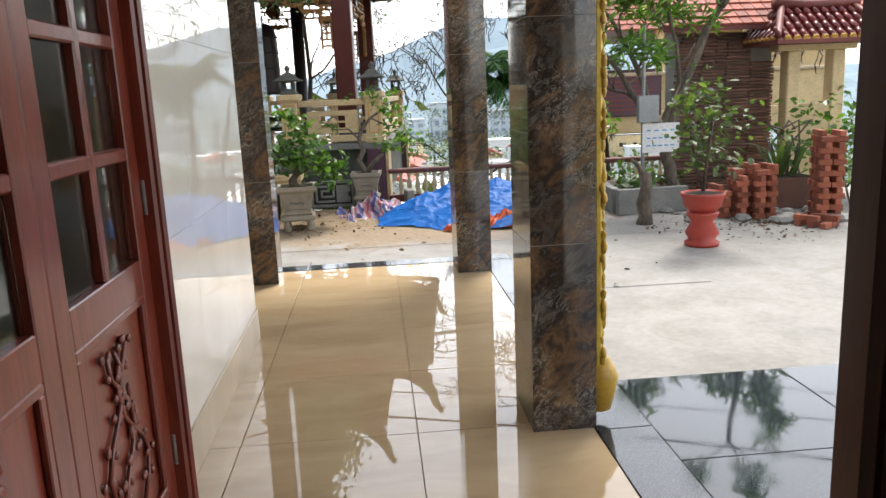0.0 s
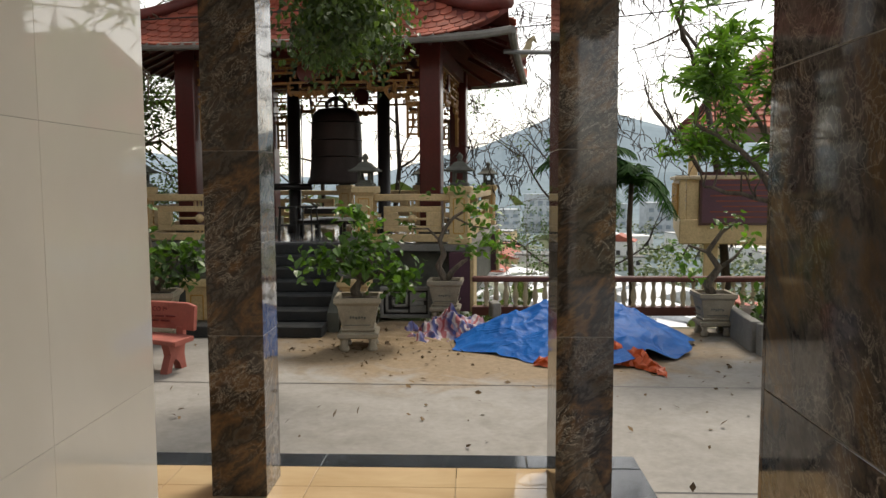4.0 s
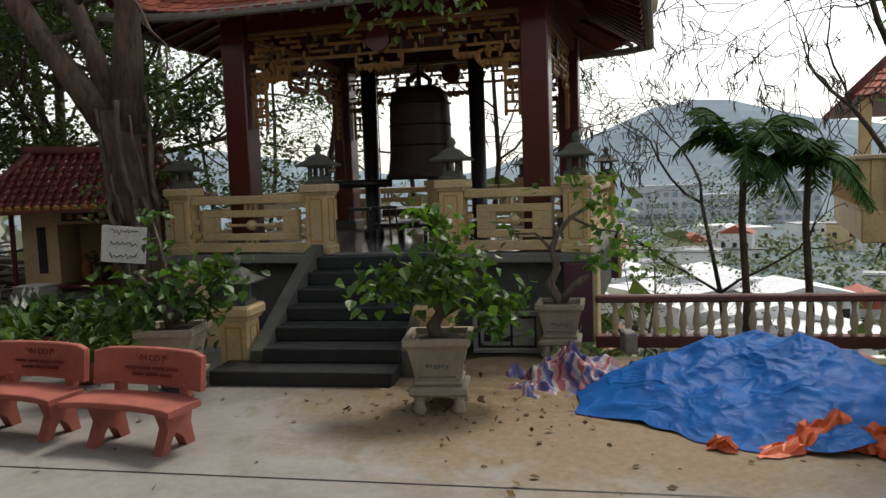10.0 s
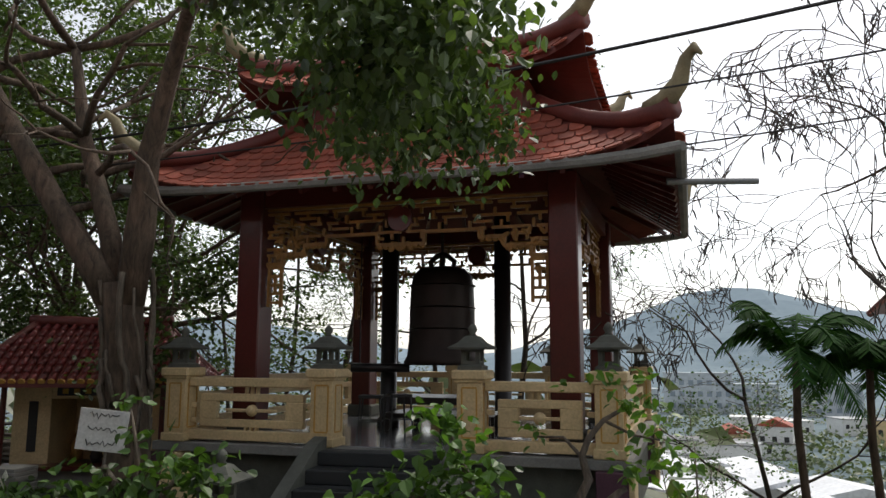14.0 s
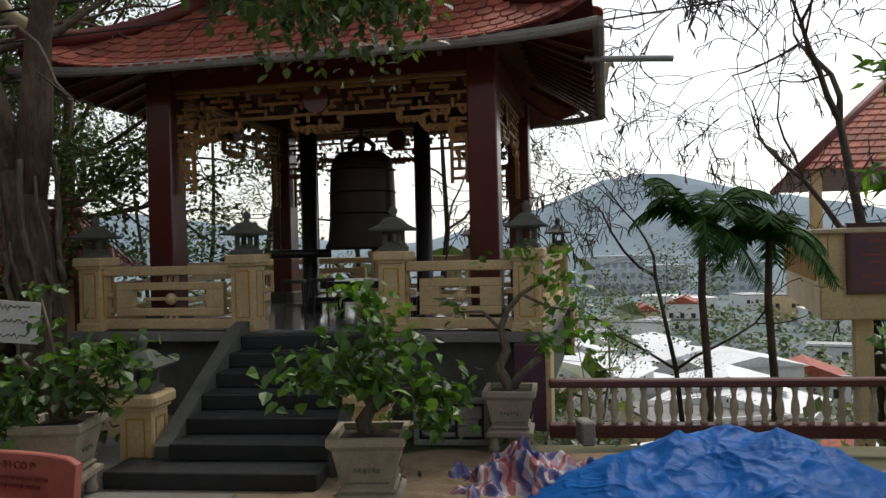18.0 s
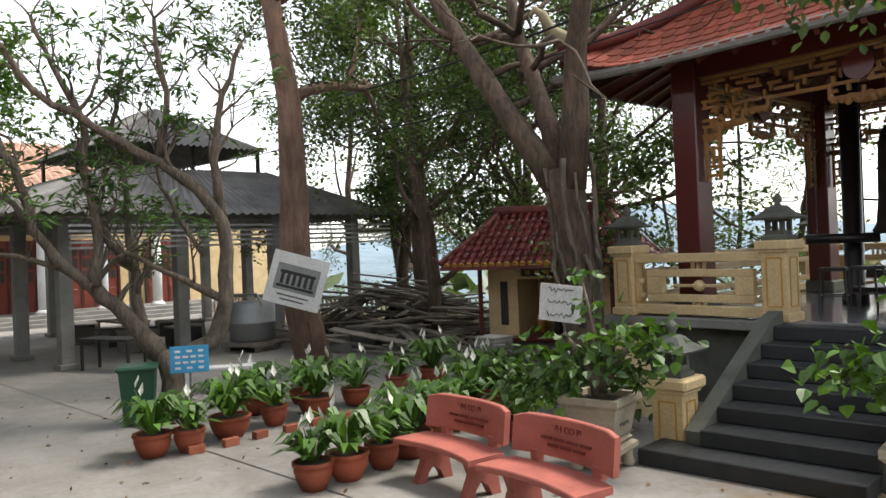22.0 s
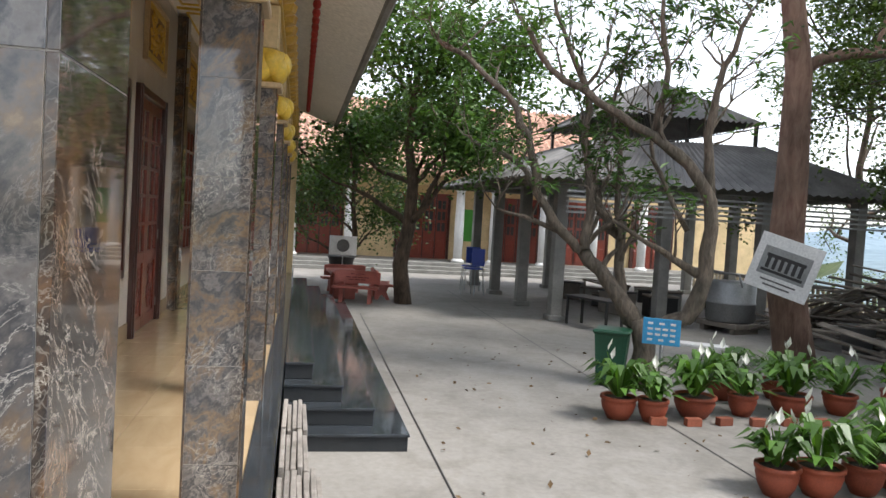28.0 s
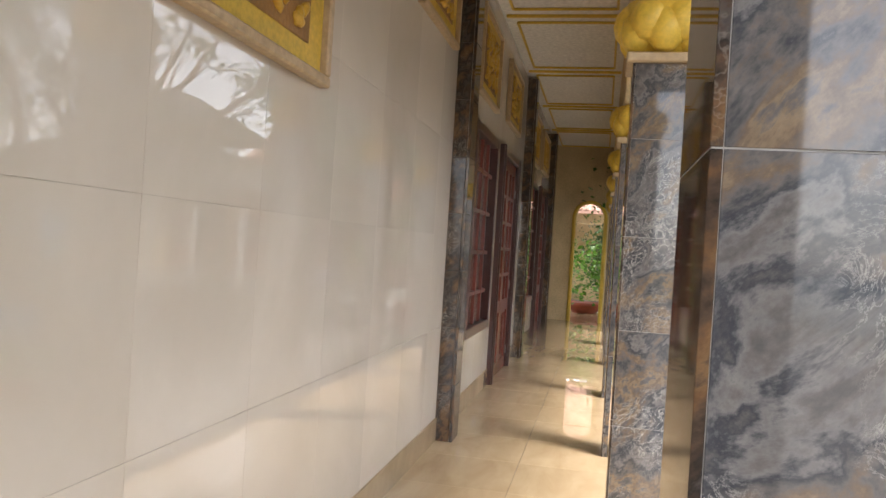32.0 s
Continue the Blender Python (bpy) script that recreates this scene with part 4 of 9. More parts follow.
# two halves so that each face stays simple
half = [(4.05, 0.0), (4.62, 0.0), (4.62, 2.7)] + [(5.02 - 0.4 * math.cos(math.pi * k / 10), 2.7 + 0.4 * math.sin(math.pi * k / 10)) for k in range(1, 6)] + [(5.02, 4.55), (4.05, 4.55)]
other = [(10.04 - a, b_) for a, b_ in half]
other = [(5.9 if abs(a - 5.99) < 0.01 else a, b_) for a, b_ in other]
g.prism(half, 20.0, 20.15, mR).prism(other[::-1], 20.0, 20.15, mR)
structure("wall_corridor_end", g, M_CREAM, "cream end wall with an arched opening")
g = Geo()
g.tube([(-19.97, 4.62, 0.0), (-19.97, 4.62, 2.7)] + [(-19.97, 5.02 - 0.4 * math.cos(math.pi * k / 10), 2.7 + 0.4 * math.sin(math.pi * k / 10)) for k in range(1, 10)] + [(-19.97, 5.42, 2.7), (-19.97, 5.42, 0.0)], 0.05, 6)
structure("arch_moulding", g, M_YELLOW, "yellow moulding round the arch")

# wide granite steps beside the porch
t = thing("steps", "broad flight of polished black granite steps", "steps", at=(-12.7, 5.945, 0))
R_ = -G0 / 4
for k, (x1, d) in enumerate(((-8.24, 0.32), (-7.98, 0.635), (-7.72, 0.96), (-7.41, 1.29))):
    top = -R_ * k - 0.002
    tread = part("step", Geo().box(((x1 - 18.7) / 2 + 12.69, (d - 0.012) / 2, top - 0.03 - (R_ - 0.032) / 2), (x1 + 18.68, d - 0.02, R_ - 0.033), b=0.003), M_GRANITERAW, t, "rough-faced granite riser")
    x = x1
    while x > -18.6:
        w = min(1.8, x + 18.7)
        part("tread", Geo().box((x - w / 2 + 12.7, d / 2, top - 0.015), (w - 0.003, d, 0.03), b=0.004), M_GRANITE, tread, "polished granite tread")
        x -= 1.8

# ---- foliage ----
LEAVES = {
    "oval": ([(0, 0, 0), (0.3, 0.28, 0.05), (0.62, 0.3, 0.07), (1, 0, -0.02), (0.62, -0.3, 0.07), (0.3, -0.28, 0.05)], [(0, 1, 2, 3), (0, 3, 4, 5)]),
    "heart": ([(0, 0, 0), (0.18, 0.38, 0.05), (0.55, 0.36, 0.05), (1.05, 0, -0.12), (0.55, -0.36, 0.05), (0.18, -0.38, 0.05)], [(0, 1, 2, 3), (0, 3, 4, 5)]),
    "lance": ([(0, 0, 0), (0.4, 0.13, 0.05), (1, 0, -0.1), (0.4, -0.13, 0.05)], [(0, 1, 2), (0, 2, 3)]),
    "scrap": ([(0, 0, 0), (0.5, 0.32, 0.05), (1, 0, 0), (0.5, -0.32, 0.05)], [(0, 1, 2, 3)]),
}


def leaves(points, size, per, spread, seed, shape="oval", droop=0.3, vary=0.35):
    """Many leaves about the points: numpy placement, one mesh."""
    r = np.random.RandomState(seed)
    lv, lf = LEAVES[shape]
    lv = np.array(lv)
    pts = np.repeat(np.array(points, float), per, axis=0)
    n = len(pts)
    off = r.normal(0, 1, (n, 3)) * np.array(spread)
    pts = pts + off
    az = r.uniform(0, 2 * np.pi, n)
    el = r.normal(-droop, 0.45, n)
    ro = r.normal(0, 0.6, n)
    s = size * (1 + vary * r.uniform(-1, 1, n))
    dx = np.stack([np.cos(az) * np.cos(el), np.sin(az) * np.cos(el), np.sin(el)], 1)
    up = np.tile(np.array([0.0, 0.0, 1.0]), (n, 1))
    dy = np.cross(up, dx)
    dy /= np.linalg.norm(dy, axis=1, keepdims=True) + 1e-9
    dz = np.cross(dx, dy)
    dy2 = dy * np.cos(ro)[:, None] + dz * np.sin(ro)[:, None]
    dz2 = np.cross(dx, dy2)
    v = pts[:, None, :] + s[:, None, None] * (lv[None, :, 0:1] * dx[:, None, :] + lv[None, :, 1:2] * dy2[:, None, :] + lv[None, :, 2:3] * dz2[:, None, :])
    k = len(lv)
    g = Geo()
    g.v = [tuple(p) for p in v.reshape(-1, 3)]
    g.f = [tuple(i * k + j for j in f) for i in range(n) for f in lf]
    return g


def grow(g, tips, p, d, length, rad, depth, r, bend=0.25, split=(2, 3), keep=0.72, up=0.1, spread=0.6, n=7, thin=0.007):
    """One branch and its children: a bent tapered tube; ends are collected in tips."""
    pts, rads = [Vector(p)], [rad]
    q, v = Vector(p), Vector(d).normalized()
    steps = 4
    for i in range(steps):
        v = (v + Vector((r.uniform(-bend, bend), r.uniform(-bend, bend), r.uniform(-bend, bend) + up))).normalized()
        q = q + v * length / steps
        pts.append(q.copy())
        rads.append(max(thin, rad * (1 - 0.42 * (i + 1) / steps)))
    g.tube(pts, rads, n)
    if depth == 0:
        tips.extend(pts[2:])
        return
    if depth == 1:
        tips.append(pts[-1])
    for k in range(r.randint(*split)):
        a = r.uniform(0, 2 * math.pi)
        side = v.orthogonal().normalized()
        side.rotate(Matrix.Rotation(a, 3, v))
        w = (v + side * r.uniform(spread * 0.6, spread * 1.3)).normalized()
        at = pts[-1] if k < 2 else pts[r.randint(2, steps)]
        grow(g, tips, at, w, length * keep * r.uniform(0.8, 1.15), rads[-1] * 0.8, depth - 1, r, bend, split, keep, up, spread, max(4, n - 1), thin)


def tree(name, label, base, limbs, trunk, bark_mat, leaf_mat, seed, depth=3, leaf=(0.1, 8, (0.25, 0.25, 0.2)), shape="oval", group="", **kw):
    """A tree: the trunk as points with radii, limbs as (point index, direction, length, radius)."""
    r = random.Random(seed)
    t = thing(name, label, "tree", group, base)
    g, tips = Geo(), []
    g.tube([p for p, _ in trunk], [q for _, q in trunk], 12)
    for i, d, L, q in limbs:
        grow(g, tips, trunk[i][0], d, L, q, depth, r, **kw)
    part("trunk", g, bark_mat, t, smooth=True)
    if leaf:
        part("crown", leaves([tuple(p) for p in tips], leaf[0], leaf[1], leaf[2], seed, shape), leaf_mat, t)
    return t, tips


# ---- the bell pavilion ----
CX, CY, FZ, TURN = -2.585, 19.42, 0.5, -6.0
pav = thing("bell_pavilion", "open bell pavilion with dark red columns and two-tiered tiled roof", "pavilion", at=(CX, CY, G0), rz=TURN)
def turned(x, y):
    """Where a point of the pavilion's own square plan lies in the world."""
    p = Matrix.Rotation(radians(TURN), 2) @ Vector((x - CX, y - CY))
    return CX + p.x, CY + p.y
def P(name, g, mat, label="", smooth=False, kind="", parent=None):
    ob = new(name, mesh_of(name, g, mat, smooth))
    if parent is None:
        ob.parent = pav
        ob.matrix_local = Matrix.Translation((-CX, -CY, -G0))
    else:
        ob.parent = parent
    return tagged(ob, label, kind=kind)


X0, X1, Y0, Y1 = CX - 3.45, CX + 3.5, CY - 3.4, CY + 3.5
P("plinth", Geo().box((CX, (Y0 + Y1) / 2 + 0.15, (G0 + 0.36) / 2), (6.6, Y1 - Y0 - 0.2, 0.36 - G0)), M_STONE, "dark recessed base wall")
P("slab", Geo().box((CX, (Y0 + Y1) / 2, 0.43), (X1 - X0, Y1 - Y0, 0.13), b=0.01), M_CONC, "floor slab edge")
P("paving", Geo().box((CX, (Y0 + Y1) / 2, 0.5), (X1 - X0 - 0.5, Y1 - Y0 - 0.5, 0.012)), gloss_tile("grey_pavilion_tile", (0.2, 0.21, 0.22), (0.3, 0.3, 0.31), 0.08), "grey polished floor tiles")
for x, y in ((X1 - 0.24, Y0 + 0.05), (X0 + 0.24, Y0 + 0.05), (X1 - 0.24, Y1 - 0.2), (X0 + 0.24, Y1 - 0.2)):
    P("pier", Geo().box((x, y + 0.1, (G0 + 0.36) / 2), (0.44, 0.5, 0.36 - G0), b=0.01), M_PURPLE, "plum painted corner pier")
    P("pier_edge", Geo().box((x + 0.21, y + 0.1, (G0 + 0.36) / 2), (0.07, 0.55, 0.36 - G0), b=0.01), M_CREAM, "cream edge of the pier")


def parapet_post(x, y):
    g = Geo()
    g.box((x, y, FZ + 0.47), (0.35, 0.35, 0.94), b=0.012).box((x, y, FZ + 0.06), (0.41, 0.41, 0.12), b=0.012)
    g.box((x, y, FZ + 0.93), (0.41, 0.41, 0.05), b=0.012).box((x, y, FZ + 1.005), (0.47, 0.47, 0.13), b=0.02)
    post = P("parapet_post", g, M_CREAM)
    g = Geo()
    for sx, sy, w, d in ((0, -1, 0.2, 0.012), (0, 1, 0.2, 0.012), (-1, 0, 0.012, 0.2), (1, 0, 0.012, 0.2)):
        cx, cy = x + sx * 0.177, y + sy * 0.177
        for dz in (0.2, 0.84):
            g.box((cx, cy, FZ + dz), (w if w > 0.1 else 0.014, d if d > 0.1 else 0.014, 0.02))
        for k in (-1, 1):
            g.box((cx + (k * 0.1 if w > 0.1 else 0), cy + (k * 0.1 if d > 0.1 else 0), FZ + 0.52), (0.02 if w > 0.1 else 0.014, 0.02 if d > 0.1 else 0.014, 0.62))
    P("post_moulding", g, M_CREAMEDGE, "ochre outline moulding", parent=post)
    return post


def lantern(x, y, z, k=1.0):
    t = thing("stone_lantern", "small grey stone lantern standing on a parapet post", "lantern", "stone lanterns", (x, y, z))
    part("base", Geo().lathe([(0.17 * k, 0), (0.17 * k, 0.05 * k), (0.12 * k, 0.08 * k)], square=4), M_STONE, t)
    g = Geo()
    for sx in (-1, 1):
        for sy in (-1, 1):
            g.box((sx * 0.1 * k, sy * 0.1 * k, 0.17 * k), (0.06 * k, 0.06 * k, 0.2 * k), b=0.006)
    g.box((0, 0, 0.1 * k), (0.25 * k, 0.25 * k, 0.05 * k)).box((0, 0, 0.27 * k), (0.26 * k, 0.26 * k, 0.04 * k))
    part("light_chamber", g, M_STONE, t)
    part("roof", Geo().lathe([(0.27 * k, 0.28 * k), (0.28 * k, 0.305 * k), (0.17 * k, 0.37 * k), (0.1 * k, 0.45 * k), (0.06 * k, 0.47 * k)], square=4), M_STONE, t)
    part("finial", Geo().lathe([(0.06 * k, 0.47 * k), (0.04 * k, 0.5 * k), (0.07 * k, 0.55 * k), (0.05 * k, 0.6 * k), (0.008, 0.64 * k)], 8), M_STONE, t, smooth=True)
    return t


PX = [-5.712, -3.305, -1.169, 0.626]
YF, YB = Y0 + 0.2, Y1 - 0.25
posts = [(x, YF) for x in PX] + [(PX[0], YB), (PX[3], YB), (PX[1], YB), (PX[2], YB)]
for x, y in posts:
    parapet_post(x, y)
l0 = lantern(*turned(*posts[0]), FZ + 1.07, 0.97)
for x, y in posts[1:]:
    copy_thing(l0, pose(*turned(x, y), FZ + 1.07, 0, 0, TURN))


def parapet(a, b_):
    """Rails, a slotted board and small balls between two posts."""
    (xa, ya), (xb, yb) = a, b_
    L = math.hypot(xb - xa, yb - ya) - 0.36
    an = math.degrees(math.atan2(yb - ya, xb - xa))
    m = pose((xa + xb) / 2, (ya + yb) / 2, FZ, 0, 0, an)
    P("top_rail", Geo().box((0, 0, 0.86), (L, 0.2, 0.13), b=0.015, m=m), M_CREAM)
    P("bottom_rail", Geo().box((0, 0, 0.1), (L, 0.18, 0.14), b=0.012, m=m), M_CREAM)
    g = Geo()
    w = L - 0.34
    g.box((0, 0, 0.64), (w, 0.1, 0.11), b=0.01, m=m).box((0, 0, 0.27), (w, 0.1, 0.11), b=0.01, m=m)
    for s in (-1, 1):
        g.box((s * (w / 2 - 0.14), 0, 0.455), (0.28, 0.1, 0.26), b=0.01, m=m)
        g.box((s * (L / 2 - 0.06), 0, 0.52), (0.1, 0.08, 0.07), b=0.008, m=m).box((s * (L / 2 - 0.06), 0, 0.3), (0.1, 0.08, 0.07), b=0.008, m=m)
    g.box((0, 0, 0.455), (w * 0.5, 0.06, 0.045), b=0.008, m=m)
    P("slotted_board", g, M_CREAM)
    g = Geo()
    vs, fs = ball(10, 8)
    mm = m @ Matrix.Translation((0, 0, 0.455)) @ Matrix.Diagonal((0.085, 0.085, 0.085, 1))
    g.add([tuple(mm @ Vector(p)) for p in vs], fs)
    P("knob", g, M_CREAM, "cream ball", smooth=True)
    for z in (0.74, 0.18):
        for s in (-0.09, 0.0, 0.09):
            P("spacer", Geo().box((s, 0, z), (0.035, 0.06, 0.1), m=m), M_CREAM)


parapet(posts[0], posts[1])
parapet(posts[2], posts[3])
parapet(posts[3], posts[5])
parapet(posts[0], posts[4])
parapet(posts[4], posts[6])
parapet(posts[6], posts[7])
parapet(posts[7], posts[5])

COLS = [(CX + sx * 2.535, CY + sy * 2.25) for sy in (-1, 1) for sx in (-1, 1)]
for x, y in COLS:
    P("column", Geo().box((x, y, 2.45), (0.42, 0.42, 3.9), b=0.02), M_COLRED, "dark red square column")
    P("column_base", Geo().box((x, y, 0.62), (0.54, 0.54, 0.24), b=0.03), M_STONE)
INNER = [(CX - 1.07, CY), (CX + 1.07, CY)]
for x, y in INNER:
    P("inner_column", Geo().lathe([(0.2, 0.5), (0.2, 0.62), (0.15, 0.68), (0.15, 4.3)], 14, (x, y, 0)), M_BLACKWOOD, "black lacquered round column", smooth=True)
for (xa, ya), (xb, yb) in ((COLS[0], COLS[1]), (COLS[2], COLS[3]), (COLS[0], COLS[2]), (COLS[1], COLS[3])):
    P("tie_beam", Geo().box(((xa + xb) / 2, (ya + yb) / 2, 4.28), (abs(xb - xa) + 0.3, abs(yb - ya) + 0.3 if yb != ya else 0.3, 0.3)), M_COLRED)


def frieze(a, b_, seed):
    """Carved hanging frieze between two columns: key-fret bars under a stepped lower edge, scrolls, a medallion, side brackets."""
    (xa, ya), (xb, yb) = a, b_
    L = math.hypot(xb - xa, yb - ya) - 0.42
    m = pose((xa + xb) / 2, (ya + yb) / 2, 4.14, 0, 0, math.degrees(math.atan2(yb - ya, xb - xa)))
    r = random.Random(seed)
    half = L / 2
    def depth_at(x):
        e = half - abs(x)
        return 0.92 if e < 0.3 else 0.76 if e < 0.7 else 0.62 if e < 1.1 else 0.68 if abs(x) < 0.35 else 0.5
    g = Geo().box((0, 0, -0.025), (L, 0.09, 0.05))
    c = 0.095
    nx = int(L / c)
    c = L / nx
    vs, fs = ball(7, 5)
    for i in range(nx):
        x = -half + (i + 0.5) * c
        d = depth_at(x)
        for j in range(1, int(d / c)):
            z = -j * c
            if (i + 2 * j + seed) % 7 and r.random() < 0.9 if j % 2 else (i // 3 + j) % 4 == 0:
                g.box((x, 0, z), (c + 0.004, 0.055, 0.042))
            if (i + 3 * (j % 4)) % 5 == 0:
                g.box((x, 0, z - c / 2), (0.042, 0.058, c + 0.03))
        g.box((x, 0, -d), (c + 0.03, 0.075, 0.05))
        d1 = depth_at(x + c)
        if abs(d1 - d) > 0.02 and i < nx - 1:
            g.box((x + c / 2, 0, -(d + d1) / 2), (0.045, 0.078, abs(d1 - d)))
        if abs(x) < 0.4 or half - abs(x) < 1.1:
            mm = Matrix.Translation((x, 0, -d - 0.03)) @ Matrix.Rotation(r.uniform(-0.7, 0.7), 4, "Y") @ Matrix.Diagonal((0.06, 0.04, 0.05 + 0.04 * (abs(x) < 0.2), 1))
            g.add([tuple(mm @ Vector(p)) for p in vs], fs)
    for s in (-1, 1):
        for k in range(12):
            x, z = s * (half - 0.1 - r.random() * 0.6), -0.5 - r.random() * 0.3
            mm = Matrix.Translation((x, -0.025, z)) @ Matrix.Rotation(r.uniform(0, 3), 4, "Y") @ Matrix.Diagonal((0.08, 0.03, 0.035, 1))
            g.add([tuple(mm @ Vector(p)) for p in vs], fs)
        for x in (0.05, 0.27):
            g.box((s * (half - x), 0, -1.26), (0.045, 0.06, 0.7))
        for k, w in enumerate((0.26, 0.16, 0.26, 0.16, 0.26)):
            g.box((s * (half - 0.16), 0, -0.98 - 0.14 * k), (w, 0.055, 0.042))
        g.box((s * (half - 0.16), 0, -1.25), (0.045, 0.055, 0.34))
    g.v = [tuple(m @ Vector(p)) for p in g.v]
    fz = P("carved_frieze", g, M_CARVE, "carved ochre openwork frieze")
    g = Geo()
    g.lathe([(0.2, -0.06), (0.2, -0.03), (0.15, -0.03), (0.15, 0.03), (0.2, 0.03), (0.2, 0.06)], 20, m=m @ Matrix.Translation((0, 0, -0.28)) @ Matrix.Rotation(radians(90), 4, "X"))
    P("medallion", g, M_COLRED, "dark red round medallion", parent=fz)


frieze(COLS[0], COLS[1], 1)
frieze(COLS[1], COLS[3], 2)
frieze(COLS[0], COLS[2], 3)
frieze(COLS[2], COLS[3], 4)

# the roof
M_ORNAMENT = plain("weathered_yellow_plaster", (0.3, 0.255, 0.15), 0.85, 0.5, 9, relief=0.5)
LE, LT, LZ0, LZ1 = 3.92, 1.95, 4.25, 5.62
UE, UT, UZ0, UZ1 = 2.75, 0.25, 6.1, 7.5
def roof_point(side, u, s, e0, e1, z0, z1, lift):
    """u across (-1..1), s up the slope (0 at the eave): corners swing up, the slope sags."""
    half = e0 + (e1 - e0) * s
    z = z0 + (z1 - z0) * (s ** 1.25) + lift * (abs(u) ** 6) * (1 - s) ** 2
    x, y = u * half, -half
    for _ in range(side):
        x, y = -y, x
    return Vector((CX + 1.05 * x, CY + 0.9 * y, z))


def roof_sheet(e0, e1, z0, z1, lift, name):
    for side in range(4):
        g = Geo()
        nu, ns = 24, 8
        for off in (0, -0.1):
            g.v.extend([tuple(roof_point(side, -1 + 2 * i / nu, j / ns, e0, e1, z0 + off, z1 + off, lift)) for j in range(ns + 1) for i in range(nu + 1)])
        k = (nu + 1) * (ns + 1)
        for j in range(ns):
            for i in range(nu):
                a = j * (nu + 1) + i
                g.f.append((a, a + 1, a + nu + 2, a + nu + 1))
                g.f.append((a + k, a + nu + 1 + k, a + nu + 2 + k, a + 1 + k))
        g.f.extend([(i, i + k, i + 1 + k, i + 1) for i in range(nu)])
        P(name, g, M_ROOFRED)


roof_sheet(LE, LT, LZ0, LZ1, 0.5, "lower_roof")
roof_sheet(UE, UT, UZ0, UZ1, 0.45, "upper_roof")
P("roof_neck", Geo().box((CX, CY, 5.85), (3.7, 3.7, 0.8), b=0.02), M_ROOFRED, "maroon neck between the two roofs")
scale_tile = Geo()
scale_tile.add([(-0.11, -0.16, 0.03), (-0.07, -0.21, 0.035), (0.07, -0.21, 0.035), (0.11, -0.16, 0.03), (0.11, 0.14, 0.0), (-0.11, 0.14, 0.0), (-0.11, -0.16, 0.005), (-0.07, -0.21, 0.01), (0.07, -0.21, 0.01), (0.11, -0.16, 0.005)], [(0, 1, 2, 3, 4, 5), (0, 6, 7, 1), (1, 7, 8, 2), (2, 8, 9, 3), (0, 5, 6), (3, 9, 4)])
tile_me = mesh_of("roof_tile", scale_tile, plain("terracotta_scale_tile", (0.42, 0.105, 0.062), 0.75, 0.45, 7, relief=0.4, vary=0.35))


def scale_tiles(e0, e1, z0, z1, lift, sides, singles):
    rest = Geo()
    for side in sides:
        length = math.hypot(e0 - e1, z1 - z0)
        rows = int(length / 0.25)
        for j in range(rows):
            s = (j + 0.35) / rows
            half = e0 + (e1 - e0) * s
            cols = int(2 * half / 0.225)
            for i in range(cols):
                u = (-cols / 2 + i + 0.5 + (0.25 if j % 2 else -0.25)) * 0.225 / half
                if abs(u) > 0.97:
                    continue
                p = roof_point(side, u, s, e0, e1, z0, z1, lift)
                du = (roof_point(side, u + 0.01, s, e0, e1, z0, z1, lift) - p).normalized()
                ds = (roof_point(side, u, s + 0.02, e0, e1, z0, z1, lift) - p).normalized()
                nz = du.cross(ds).normalized()
                ds = nz.cross(du)
                m = Matrix((du, ds, nz)).transposed().to_4x4()
                m.translation = p + nz * 0.012
                if singles and side == 0:
                    ob = new("roof_tile", tile_me)
                    ob.parent = pav
                    ob.matrix_local = Matrix.Translation((-CX, -CY, -G0)) @ m
                else:
                    rest.add([tuple(m @ Vector(q)) for q in scale_tile.v], scale_tile.f)
    if rest.v:
        P("roof_tiles", rest, M_ROOFTILE, "rows of terracotta scale tiles", kind="stuff")


scale_tiles(LE, LT, LZ0, LZ1, 0.5, (0,), True)
scale_tiles(LE, LT, LZ0, LZ1, 0.5, (1, 2, 3), False)
scale_tiles(UE, UT, UZ0, UZ1, 0.45, (0, 1, 2, 3), False)
for side in range(4):
    for e0, e1, z0, z1, lift, tip in ((LE, LT, LZ0, LZ1, 0.5, 0.55), (UE, UT, UZ0, UZ1, 0.45, 0.5)):
        pts = [roof_point(side, 1, s, e0, e1, z0, z1, lift) + Vector((0, 0, 0.1)) for s in [1 - k / 10 for k in range(11)]]
        d = (pts[-1] - pts[-2])
        d.z = 0
        d.normalize()
        end = pts[-1]
        P("hip_ridge", Geo().tube(pts, [0.12] * 8 + [0.14, 0.15, 0.16], 8), M_ROOFRED, "maroon curved hip ridge", smooth=True)
        curl = [end + d * a + Vector((0, 0, b_)) for a, b_ in ((-0.45, 0.1), (-0.12, 0.1), (0.12, 0.28), (0.22, tip), (0.36, tip + 0.1), (0.46, tip - 0.02))]
        P("corner_finial", Geo().tube(curl, [0.1, 0.15, 0.12, 0.08, 0.07, 0.02], 7), M_ORNAMENT, "upswept curled corner ornament", smooth=True)
